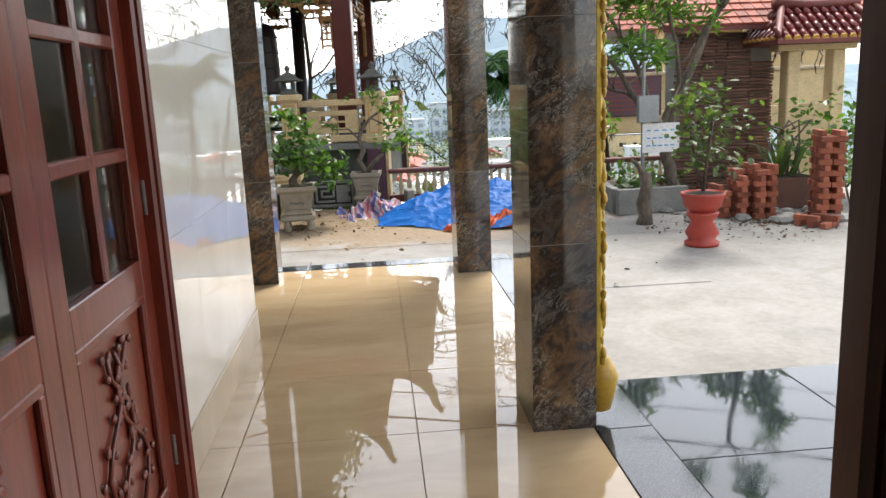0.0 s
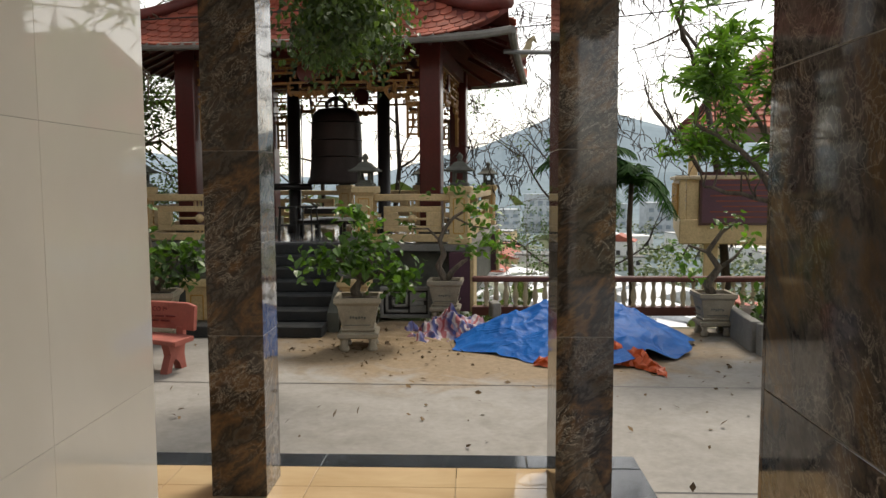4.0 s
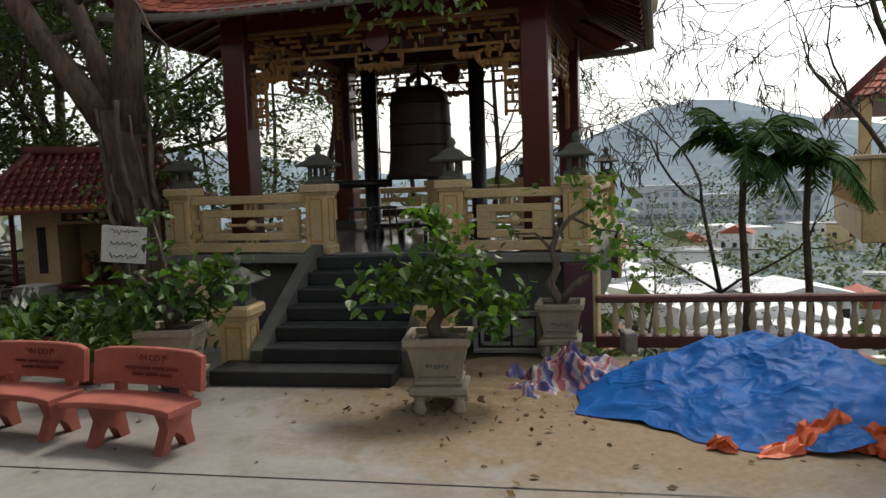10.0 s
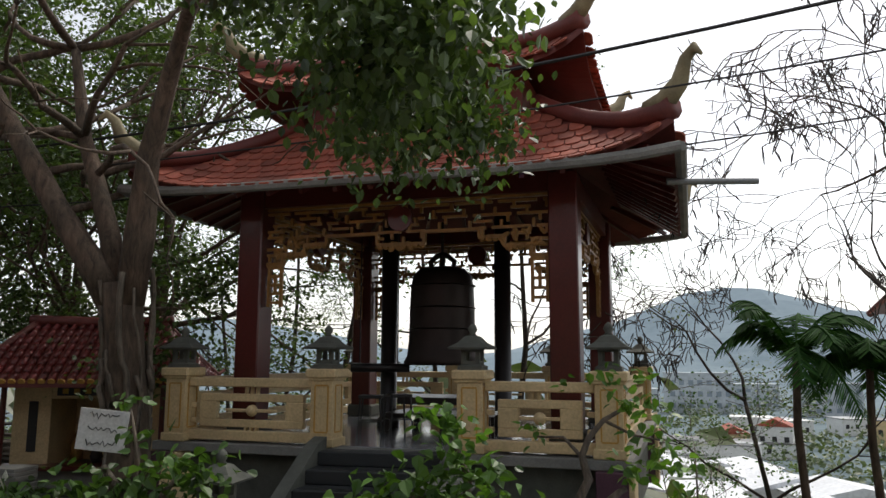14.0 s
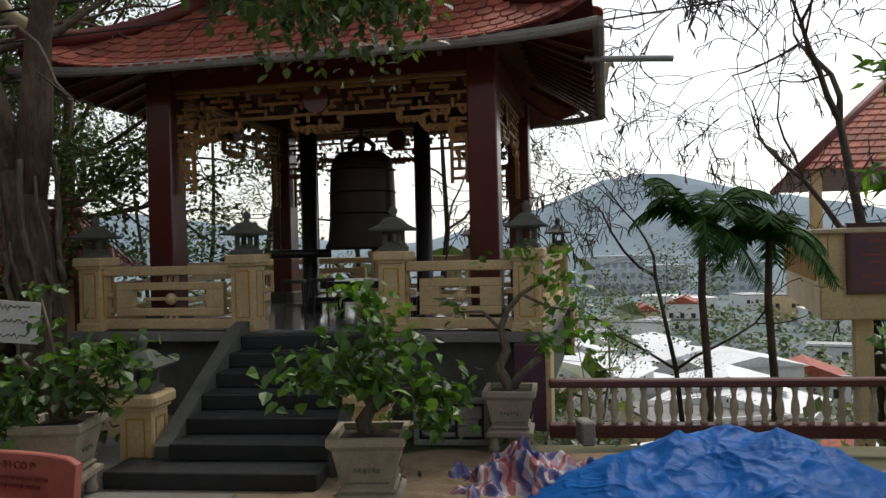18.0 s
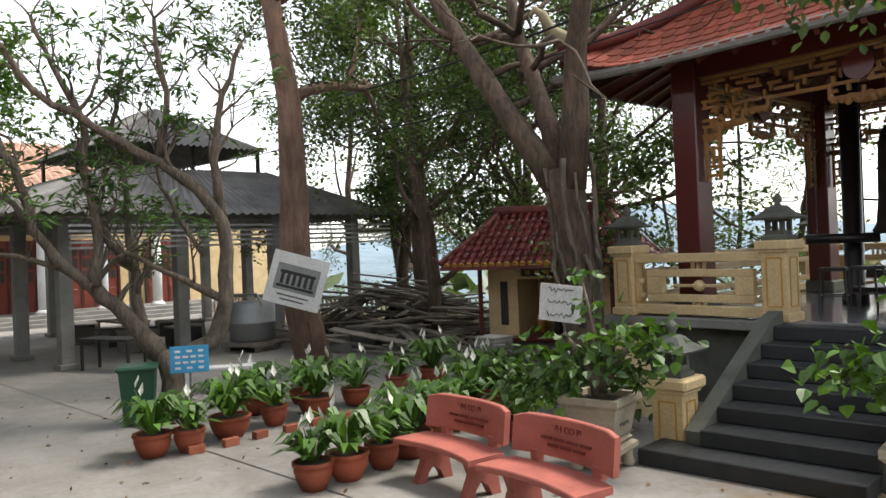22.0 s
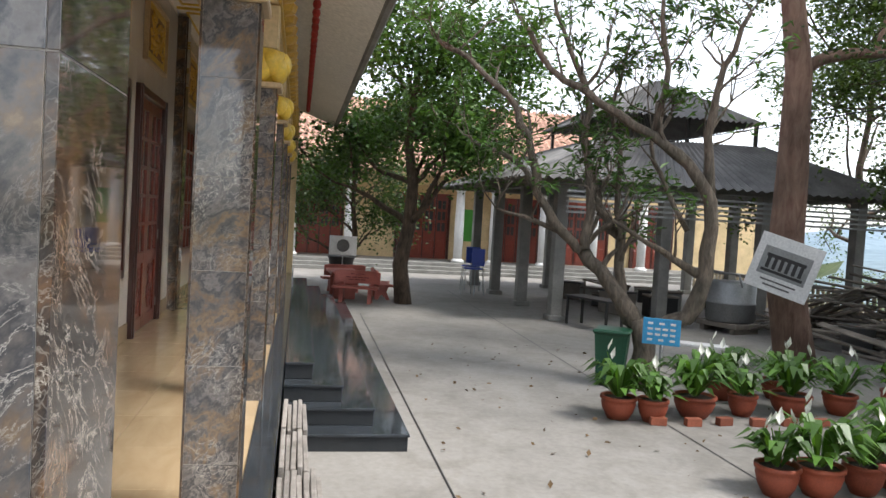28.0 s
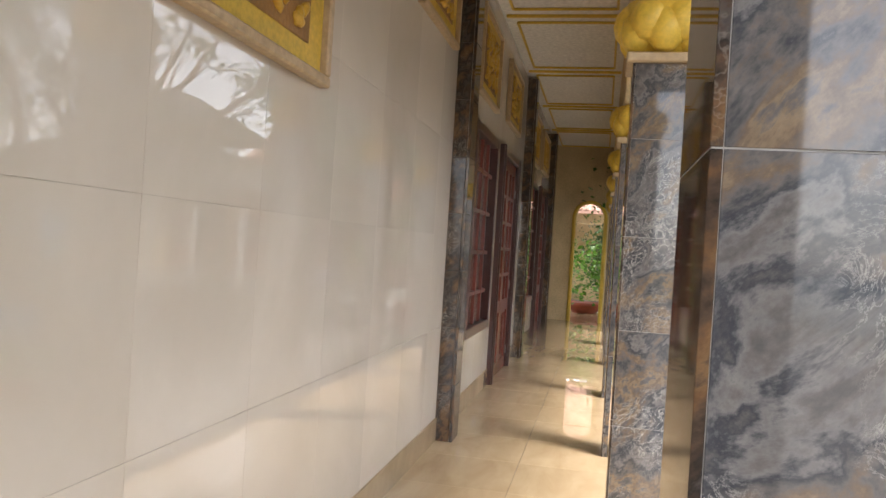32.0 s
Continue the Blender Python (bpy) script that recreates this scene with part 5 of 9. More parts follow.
for side in range(4):
    g = Geo()
    g.tube([roof_point(side, -1 + k / 8, 0, LE + 0.06, LT, LZ0 - 0.05, LZ1, 0.12) for k in range(17)], 0.075, 8)
    P("gutter", g, M_CONC, "grey gutter")
    for k in range(15):
        u = -0.93 + 0.133 * k
        g = Geo()
        a, b_ = roof_point(side, u, 0.02, LE, LT, LZ0 - 0.16, LZ1 - 0.16, 0.4), roof_point(side, u, 0.55, LE, LT, LZ0 - 0.16, LZ1 - 0.16, 0.4)
        g.tube([a, b_], 0.05, 4)
        P("rafter", g, M_COLRED)
P("apex", Geo().lathe([(0.3, 7.7), (0.22, 7.85), (0.1, 7.95), (0.2, 8.1), (0.05, 8.35)], 12, (CX, CY, 0)), M_ROOFRED, smooth=True)

# stairs up to the pavilion
st = thing("pavilion_stairs", "flight of dark stone steps between sloping kerbs", "stairs", at=(-2.46, 13.1, G0))
RS, TR = (FZ - G0) / 7, 0.42
for k in range(7):
    w = 1.7 if k else 2.2
    x = -0.2 if k else -0.45
    part("step", Geo().box((x, 0.02 + TR * k + (2.94 - TR * k) / 2, RS * k + RS / 2), (w, 2.9 - TR * k, RS - 0.002), b=0.012), M_STAIR, st)
for s in (-1, 1):
    g = Geo().prism([(0.5, 0.0), (2.9, 0.0), (2.9, 7 * RS + 0.16), (2.6, 7 * RS + 0.1), (1.6, 3.6 * RS + 0.22), (0.5, 1.1 * RS + 0.12)], -0.09, 0.09, Matrix.Translation((s * 0.94 - 0.2, 0, 0)) @ Matrix.Rotation(radians(90), 4, "Z"))
    part("kerb", g, M_STONE, st, "sloping plum-grey kerb")


def newel(x, y):
    t = thing("newel_post", "short cream post with ochre outline at the foot of the stairs", "post", "newel posts", (x, y, G0))
    g = Geo().box((0, 0, 0.35), (0.37, 0.37, 0.7), b=0.012).box((0, 0, 0.05), (0.42, 0.42, 0.1), b=0.012)
    part("shaft", g, M_CREAM, t)
    part("cap", Geo().box((0, 0, 0.775), (0.52, 0.52, 0.14), b=0.03).box((0, 0, 0.69), (0.43, 0.43, 0.05), b=0.01), M_CREAM, t)
    g = Geo()
    for a in range(4):
        m = Matrix.Rotation(radians(90 * a), 4, "Z")
        for k in (-1, 1):
            g.box((k * 0.1, -0.187, 0.36), (0.02, 0.012, 0.44), m=m)
        for z in (0.14, 0.58):
            g.box((0, -0.187, z), (0.2, 0.012, 0.02), m=m)
    part("moulding", g, M_CREAMEDGE, t, "ochre outline")
    return t


nw = newel(-3.93, 13.86)
copy_thing(nw, pose(-1.4, 13.86, G0))
for x in (-3.93, -1.4):
    copy_thing(l0, pose(x, 13.86, G0 + 0.845))

# the bell and its stand
bell = thing("bell", "large dark bronze temple bell hanging in its stand", "bell", at=(-2.63, CY, 1.6))
part("body", Geo().lathe([(0.66, 0.0), (0.69, 0.05), (0.63, 0.16), (0.595, 0.5), (0.585, 1.0), (0.57, 1.4), (0.53, 1.6), (0.42, 1.72), (0.1, 1.77)], 28), M_BRONZE, bell, smooth=True)
g = Geo()
for z in (0.2, 0.62, 1.0, 1.4):
    g.lathe([(0.59, z), (0.615, z + 0.015), (0.59, z + 0.03)], 28)
part("band", g, M_BRONZE, bell, "raised bronze band")
g = Geo()
for k in range(3):
    g.tube([(-0.2 + 0.2 * k, 0, 1.74), (-0.22 + 0.22 * k, 0, 1.86), (-0.12 + 0.12 * k, 0, 1.95), (0, 0, 2.0)], 0.05, 8)
g.tube([(0, 0, 1.95), (0, 0, 2.6)], 0.03, 8)
part("crown_loop", g, M_BRONZE, bell, smooth=True)
stand = thing("bell_stand", "black lacquered wooden stand and rail round the bell", "bell stand", at=(CX, CY, FZ), rz=TURN)
g = Geo().box((0, 0, 0.26), (1.7, 1.7, 0.08), b=0.01).box((0, 0, 0.5), (1.3, 1.3, 0.12), b=0.01)
part("platform", g, M_BLACKWOOD, stand)
for sx in (-1, 1):
    for sy in (-1, 1):
        part("leg", Geo().box((sx * 0.78, sy * 0.78, 0.12), (0.12, 0.12, 0.22), b=0.01), M_BLACKWOOD, stand)
striker = thing("bell_striker", "horizontal wooden log striker hung beside the bell", "bell striker", at=(-3.75, 19.1, 1.55))
part("log", Geo().tube([(-0.45, -0.1, 0), (0.55, 0.2, 0)], 0.08, 10), M_BLACKWOOD, striker, smooth=True)
part("rope", Geo().tube([(-0.3, -0.05, 0.05), (-0.3, -0.05, 2.5)], 0.012, 5).tube([(0.35, 0.13, 0.05), (0.35, 0.13, 2.5)], 0.012, 5), M_CABLE, striker)


def stool(x, y, rz):
    t = thing("stool", "dark metal framed stool on the pavilion floor", "stool", "stools in the pavilion", (x, y, FZ + 0.006), rz)
    part("seat", Geo().box((0, 0, 0.62), (0.36, 0.36, 0.05), b=0.012), M_BLACK, t)
    for sx in (-1, 1):
        for sy in (-1, 1):
            part("leg", Geo().tube([(sx * 0.15, sy * 0.15, 0.6), (sx * 0.19, sy * 0.19, 0.0)], 0.016, 6), M_BLACK, t)
    part("stretcher", Geo().tube([(0.17, 0.17, 0.25), (-0.17, 0.17, 0.25), (-0.17, -0.17, 0.25), (0.17, -0.17, 0.25), (0.17, 0.17, 0.25)], 0.01, 5), M_BLACK, t)
    return t


s0 = stool(-3.35, 17.5, 10)
copy_thing(s0, pose(-3.05, 18.0, FZ + 0.006, 0, 0, 35))
t = thing("low_table", "low table with a white marble top on the pavilion floor", "table", at=(-1.9, 17.9, FZ + 0.006))
part("tabletop", Geo().box((0, 0, 0.36), (0.9, 0.6, 0.05), b=0.01), M_WHITE, t)
for sx in (-1, 1):
    for sy in (-1, 1):
        part("leg", Geo().box((sx * 0.36, sy * 0.22, 0.168), (0.06, 0.06, 0.334)), M_BLACKWOOD, t)

# ---- yard: joints, leaf litter ----
g = Geo()
for x0, y0, x1, y1 in ((-24.5, 10.95, -7.0, 10.6), (-7.0, 10.6, 6.0, 10.36), (-18.0, 7.56, 4.0, 7.36)):
    d = Vector((x1 - x0, y1 - y0, 0))
    nrm = Vector((-d.y, d.x, 0)).normalized() * 0.012
    a, b_ = Vector((x0, y0, G0 + 0.003)), Vector((x1, y1, G0 + 0.003))
    g.add([tuple(a - nrm), tuple(b_ - nrm), tuple(b_ + nrm), tuple(a + nrm)], [(0, 1, 2, 3)])
structure("expansion_joint", g, M_BLACK, "dark joint in the concrete yard")
r = np.random.RandomState(5)
pts = [(x, y, G0 + 0.012) for x, y in zip(r.uniform(-14, 4, 330), r.uniform(7.3, 13.5, 330))]
pts += [(x, y, G0 + 0.012) for x, y in zip(r.normal(6.0, 0.9, 380), r.normal(10.6, 0.7, 380))]
pts += [(x, y, G0 + 0.012) for x, y in zip(r.normal(-0.6, 0.8, 200), r.normal(12.7, 0.6, 200))]
litter = part("leaf_litter", leaves(pts, 0.07, 1, (0, 0, 0.004), 3, "scrap", 0.0, 0.5), M_DRY)
tagged(litter, "dry fallen leaves scattered over the concrete yard", "leaves", kind="stuff")


# ---- benches ----
def bench(x, y, rz):
    t = thing("bench", "pink cast-stone bench with dark lettering on its curved back", "bench", "pink benches", (x, y, G0), rz)
    n = 11
    prof = []
    for i in range(n):
        u = -0.62 + 1.24 * i / (n - 1)
        prof.append((u, 0.1 * (u / 0.62) ** 2))
    def bent(section):
        """A closed section of (y, z) swept along the curve of the bench, its ends capped."""
        k = len(section)
        h = Geo()
        for i, (u, c) in enumerate(prof):
            drop = 0.03 if i in (0, n - 1) else 0.0
            h.v += [(u, y - c, z - (drop if z > 0.8 else 0)) for y, z in section]
        for i in range(n - 1):
            for q in range(k):
                a, b_ = i * k + q, i * k + (q + 1) % k
                h.f.append((a, a + k, b_ + k, b_))
        h.f += [tuple(range(k)), tuple(range((n - 1) * k, n * k))[::-1]]
        return h
    part("backrest", bent([(0.2, 0.5), (0.27, 0.5), (0.31, 0.83), (0.3, 0.84), (0.25, 0.84), (0.24, 0.83)]), M_BENCH, t)
    part("seat", bent([(-0.22, 0.39), (-0.21, 0.38), (0.2, 0.38), (0.2, 0.44), (-0.21, 0.44), (-0.22, 0.43)]), M_BENCH, t)
    leg = [(-0.2, 0.0), (-0.1, 0.0), (-0.06, 0.1), (0.0, 0.16), (0.08, 0.1), (0.13, 0.0), (0.24, 0.0), (0.2, 0.2), (0.24, 0.38), (-0.16, 0.38), (-0.1, 0.22)]
    for s in (-1, 1):
        part("leg", Geo().prism(leg, -0.05, 0.05, Matrix.Translation((s * 0.38, -0.02, 0)) @ Matrix.Rotation(radians(90), 4, "Z")), M_BENCH, t)
        part("back_support", Geo().box((s * 0.38, 0.2, 0.48), (0.1, 0.09, 0.12), b=0.01), M_BENCH, t)
    for k, (txt, sz, z) in enumerate((("GIA DINH CO PHAT TU", 0.085, 0.745), ("", 0.05, 0.66), ("", 0.05, 0.6))):
        m = Matrix.Translation((0, 0.216 + 0.04 * (z - 0.5) / 0.34 - 0.021, z)) @ pose(0, 0, 0, 90, 0, 0)
        if txt:
            words("lettering", txt, sz, M_BENCHTXT, t, m, 0.003)
        else:
            for q in range(4 if k == 1 else 3):
                part("lettering", Geo().box((-0.24 + 0.16 * q + (0.08 if k == 2 else 0), 0.19, z), (0.13, 0.014, 0.022)), M_BENCHTXT, t)
    return t


b1 = bench(-3.69, 11.17, -11.4)
copy_thing(b1, pose(-5.03, 11.42, G0, 0, 0, -9))


# ---- bonsai in cast-stone pots ----
def stone_pot(t, k=1.0):
    """Square tapered pot with a moulded rim on a footed stand; returns the height of its soil."""
    part("stand_top", Geo().lathe([(0.24 * k, 0.17 * k), (0.26 * k, 0.19 * k), (0.26 * k, 0.23 * k), (0.22 * k, 0.25 * k)], square=4), M_POTSTONE, t)
    for sx in (-1, 1):
        for sy in (-1, 1):
            part("foot", Geo().lathe([(0.05 * k, 0.0), (0.07 * k, 0.04), (0.045 * k, 0.1 * k), (0.06 * k, 0.18 * k)], 8, (sx * 0.18 * k, sy * 0.18 * k, 0)), M_POTSTONE, t, smooth=True)
    part("pot", Geo().lathe([(0.2 * k, 0.25 * k), (0.22 * k, 0.28 * k), (0.2 * k, 0.3 * k), (0.26 * k, 0.6 * k), (0.3 * k, 0.64 * k), (0.3 * k, 0.7 * k), (0.25 * k, 0.7 * k), (0.24 * k, 0.64 * k)], square=4), M_POTSTONE, t, "weathered pale cast-stone pot")
    g = Geo()
    for a in range(4):
        m = Matrix.Rotation(radians(90 * a), 4, "Z") @ Matrix.Translation((0, -0.232 * k, 0.45 * k)) @ Matrix.Rotation(radians(-11), 4, "X")
        for q in range(6):
            g.box((-0.09 * k + 0.036 * k * q, 0, 0.012 * math.sin(q * 2.1)), (0.022 * k, 0.008, 0.05 * k * (0.6 + 0.4 * math.sin(q * 1.3) ** 2)), m=m)
        for z in (-0.1, 0.1):
            g.box((0, 0.003, z * k), (0.34 * k, 0.008, 0.012), m=m)
    part("relief", g, M_STONE, t, "dark worn relief marks")
    part("soil", Geo().lathe([(0.01, 0.64 * k), (0.24 * k, 0.645 * k), (0.1, 0.68 * k), (0.01, 0.69 * k)], square=4), M_SOIL, t)
    return 0.66 * k


def bonsai(label, x, y, rz, stems, clumps, leaf_mat, seed, size=0.13, per=60, k=1.0, z=None):
    t = thing("bonsai", label, "potted tree", "bonsai in stone pots", (x, y, G0 if z is None else z), rz)
    h = stone_pot(t, k)
    g = Geo()
    for pts, r0, r1 in stems:
        n = len(pts)
        g.tube([(a, b_, c + h - 0.03) for a, b_, c in pts], [r0 + (r1 - r0) * i / (n - 1) for i in range(n)], 9)
    part("trunk", g, M_BARKPALE, t, smooth=True)
    pts = [(a, b_, c + h) for a, b_, c, _ in clumps]
    allp, sd = Geo(), 0
    for (a, b_, c, s) in clumps:
        gl = leaves([(a, b_, c + h)], size, int(per * s), (0.15 * s ** 0.5, 0.15 * s ** 0.5, 0.11 * s ** 0.5), seed + sd, "heart", 0.45)
        allp.add(gl.v, gl.f)
        sd += 1
    part("crown", allp, leaf_mat, t)
    return t


bonsai("bushy potted tree with broad fresh leaves in a cast-stone pot", -1.13, 12.45, 4,
       [([(0, 0, 0), (-0.06, 0.02, 0.15), (0.03, 0, 0.3), (-0.12, 0.02, 0.5), (-0.3, 0, 0.62)], 0.09, 0.03), ([(0.02, 0, 0.25), (0.15, 0.03, 0.45), (0.2, 0, 0.75), (0.05, 0, 1.1)], 0.06, 0.015), ([(0.05, 0.02, 0.28), (0.32, 0.05, 0.4), (0.48, 0.05, 0.42)], 0.05, 0.015)],
       [(-0.5, 0, 0.5, 1.5), (-0.35, 0, 0.68, 1.2), (-0.05, -0.1, 0.55, 1.3), (0.25, 0, 0.55, 1.5), (0.5, 0, 0.42, 1.6), (0.55, 0, 0.15, 0.9), (0.1, 0, 0.85, 0.9), (0.0, 0, 1.15, 0.8), (-0.15, 0, 1.28, 0.4), (0.3, 0.05, 0.75, 0.8), (0.62, 0, 0.28, 0.7)], M_LEAFMED, 11, 0.115, 52, 1.1)
bonsai("slender S-shaped potted tree with sparse bright leaves", 0.04, 14.8, -3,
       [([(0, 0, 0), (-0.04, 0, 0.12), (-0.13, 0, 0.3), (-0.03, 0, 0.5), (-0.1, 0, 0.75), (-0.02, 0, 0.95), (0.15, 0, 1.15), (0.4, 0, 1.3)], 0.075, 0.02), ([(0.02, 0, 0.05), (0.12, 0, 0.22), (0.3, 0, 0.38), (0.38, 0, 0.42)], 0.06, 0.025), ([(-0.08, 0, 0.72), (-0.3, 0, 0.95), (-0.6, 0, 0.95)], 0.025, 0.01), ([(0.15, 0, 1.15), (0.45, 0, 1.0), (0.75, 0, 0.95)], 0.02, 0.01)],
       [(0.45, 0, 1.35, 0.9), (0.7, 0, 1.25, 0.7), (0.75, 0, 0.95, 0.8), (0.45, 0, 0.62, 0.9), (0.75, 0, 0.65, 0.8), (1.0, 0, 0.7, 0.5), (-0.6, 0, 0.95, 0.35), (-0.3, 0, 1.5, 0.15), (0.2, 0, 1.6, 0.4), (0.55, 0, 1.6, 0.3), (1.0, 0, 0.45, 0.35)], M_LEAFLIGHT, 31, 0.11, 36, 1.0)
bonsai("large bushy potted tree beside the stairs", -4.25, 12.85, 8,
       [([(0, 0, 0), (-0.05, 0, 0.2), (-0.25, 0, 0.5), (-0.4, 0, 0.7)], 0.08, 0.03), ([(0, 0, 0.1), (0.2, 0, 0.4), (0.35, 0, 0.6)], 0.06, 0.02), ([(-0.1, 0, 0.3), (-0.05, 0, 0.8), (-0.15, 0, 1.25)], 0.04, 0.01)],
       [(-0.85, -0.1, 0.2, 1.5), (-0.6, 0, 0.45, 1.5), (-0.3, -0.1, 0.3, 1.6), (-0.95, 0.1, 0.0, 1.0), (0.0, 0, 0.5, 1.4), (0.35, 0, 0.6, 1.6), (0.6, 0.1, 0.55, 1.2), (0.3, 0, 0.25, 1.0), (-0.12, 0.1, 1.0, 0.25), (-0.18, 0.1, 1.3, 0.2), (-0.5, -0.2, 0.1, 1.2)], M_LEAF, 51, 0.115, 50, 1.1)
bonsai("small old potted tree with twisted trunk in a cast-stone pot", 4.24, 13.55, 0,
       [([(0, 0, 0), (-0.1, 0, 0.2), (0.08, 0, 0.45), (-0.1, 0, 0.7), (0.1, 0, 1.0), (0.3, 0, 1.15)], 0.09, 0.02), ([(0.05, 0, 0.42), (0.3, 0, 0.6), (0.5, 0, 0.85)], 0.04, 0.01), ([(-0.08, 0, 0.68), (-0.4, 0, 0.8), (-0.5, 0, 0.6)], 0.03, 0.01)],
       [(-0.5, 0, 0.55, 0.5), (-0.55, 0, 0.75, 0.4), (0.5, 0, 0.85, 0.4), (0.3, 0, 1.15, 0.5), (-0.3, 0, 0.3, 0.4), (0.0, 0, 1.1, 0.3)], M_LEAFLIGHT, 71, 0.1, 45, 0.95)

# carved stone fret leaning on the plinth
t = thing("fret_panel", "weathered grey stone panel with a key-fret and leaf carving", "carved panel", at=(-0.67, 14.93, G0))
g = Geo()
for x0, x1, z0, z1 in ((-0.45, 0.45, 0, 0.06), (-0.45, 0.45, 0.49, 0.55), (-0.45, -0.39, 0.06, 0.49), (0.39, 0.45, 0.06, 0.49)):
    g.box(((x0 + x1) / 2, 0, (z0 + z1) / 2), (x1 - x0, 0.09, z1 - z0), b=0.008)
part("frame", g, M_CONC, t)
part("back", Geo().box((0, 0.03, 0.275), (0.78, 0.03, 0.43)), M_BLACK, t)
for x0, z0, x1, z1 in ((-0.33, 0.12, 0.02, 0.12), (-0.33, 0.12, -0.33, 0.43), (-0.33, 0.43, 0.02, 0.43), (0.02, 0.43, 0.02, 0.22), (0.02, 0.22, -0.22, 0.22), (-0.22, 0.22, -0.22, 0.34), (-0.22, 0.34, -0.08, 0.34), (0.1, 0.12, 0.34, 0.2), (0.1, 0.43, 0.34, 0.33), (0.1, 0.25, 0.3, 0.28)):
    part("fret_bar", Geo().box(((x0 + x1) / 2, -0.005, (z0 + z1) / 2), (max(0.045, abs(x1 - x0) + 0.045), 0.05, max(0.045, abs(z1 - z0) + 0.045)), b=0.006), M_CONC, t)

# ---- tarpaulin over a heap, with a striped cloth ----
def height_field(outline, hump, n=70, m=70, seed=1, wrinkle=0.03, low=0.012):
    """A draped sheet: polar grid inside an outline radius(a), height by hump(x, y), creased by ridged noise."""
    g = Geo()
    for j in range(m + 1):
        for i in range(n):
            a = 2 * math.pi * i / n
            rr = outline(a) * (j / m)
            x, y = rr * math.cos(a), rr * math.sin(a)
            z = hump(x, y)
            q = Vector((x * 1.1 + 0.5 * y, y * 1.5 - 0.3 * x, seed))
            n1, n2, n3 = abs(noise.noise(q)), abs(noise.noise(q * 2.1 + Vector((3, 1, 0)))), abs(noise.noise(q * 4.7))
            w = wrinkle * (1.5 * max(0, 1 - n1 * 5.5) + 1.0 * max(0, 1 - n2 * 5.0) + 0.5 * max(0, 1 - n3 * 4.0) - 0.5)
            edge = min(1.0, (1 - j / m) * 5 + 0.12)
            g.v.append((x, y, max(low, z + w * edge)))
    for j in range(m):
        for i in range(n):
            a, b_ = j * n + i, j * n + (i + 1) % n
            g.f.append((a, b_, b_ + n, a + n))
    return g


t = thing("tarpaulin", "crumpled blue tarpaulin with an orange underside thrown over a heap", "tarpaulin", at=(2.0, 12.7, G0))
RIM = [(-180, 1.78), (-168, 1.85), (-150, 1.3), (-125, 1.36), (-110, 1.33), (-90, 1.36), (-73, 1.45), (-55, 1.38), (-38, 1.5), (0, 1.7), (40, 1.85), (90, 1.5), (135, 1.5), (160, 1.6), (180, 1.78)]
PROPS = [(-0.85, 0.2, 0.5), (-0.4, 0.35, 0.6), (0.05, 0.45, 0.68), (0.4, 0.2, 0.69), (0.85, 0.1, 0.5), (1.15, -0.3, 0.3), (-1.35, 0.35, 0.2), (0.25, -0.6, 0.42), (0.55, -0.95, 0.33), (-0.45, -0.45, 0.34), (0.0, -0.95, 0.2), (-0.9, -0.3, 0.27), (1.2, 0.5, 0.3)]
def tarp_outline(a):
    d = math.degrees(a) if a <= math.pi else math.degrees(a) - 360
    return float(np.interp(d, [q[0] for q in RIM], [q[1] for q in RIM])) * (1 + 0.025 * math.sin(9 * a) + 0.02 * math.sin(17 * a + 1))
def tarp_hump(x, y):
    """A slack sheet held up by props: tents that meet in soft valleys."""
    hs_ = [h - 0.5 * math.hypot(x - a, (y - b_) * 1.1) for a, b_, h in PROPS] + [0.0]
    top = max(hs_)
    return top + 0.03 * math.log(sum(math.exp((h - top) / 0.03) for h in hs_))
part("sheet", height_field(tarp_outline, tarp_hump, 170, 100, 1, 0.02), M_TARP, t, smooth=True)
def flap(name, label, pts, wide, seed):
    """A turned-back strip of the sheet standing up along a line of (x, y, height)."""
    g, k = Geo(), 9
    r = random.Random(seed)
    for i, (x, y, h) in enumerate(pts):
        for q in range(k):
            u = q / (k - 1)
            w = wide * (u - 0.5) + r.uniform(-0.025, 0.025)
            g.v.append((x + 0.25 * w + r.uniform(-0.03, 0.03), y + w, max(0.014, h * (1 - abs(2 * u - 1) ** 1.5) * r.uniform(0.8, 1.12) + r.uniform(-0.02, 0.03))))
    for i in range(len(pts) - 1):
        for q in range(k - 1):
            a = i * k + q
            g.f.append((a, a + k, a + k + 1, a + 1))
    return part(name, g, M_ORANGE, t, label)
def densify(pts, k=3):
    """The same line with k pieces to each of its stretches."""
    return [tuple(Vector(a).lerp(Vector(b_), q / k)) for a, b_ in zip(pts, pts[1:]) for q in range(k)] + [pts[-1]]
flap("folded_edge", "orange folded edge", [(x, y + 0.02 * math.sin(9 * x), h * (0.66 + 0.1 * math.sin(23 * x))) for x, y, h in densify([(-0.3, -1.32, 0.02), (-0.12, -1.28, 0.14), (0.05, -1.22, 0.26), (0.2, -1.14, 0.38), (0.34, -1.1, 0.43), (0.48, -1.14, 0.36), (0.6, -1.22, 0.3), (0.7, -1.35, 0.3), (0.78, -1.5, 0.22), (0.84, -1.66, 0.12), (0.88, -1.78, 0.02)])], 0.32, 3)
flap("folded_corner", "small orange corner", [(-0.68, -1.22, 0.02), (-0.62, -1.24, 0.12), (-0.55, -1.27, 0.13), (-0.48, -1.3, 0.03)], 0.2, 4)


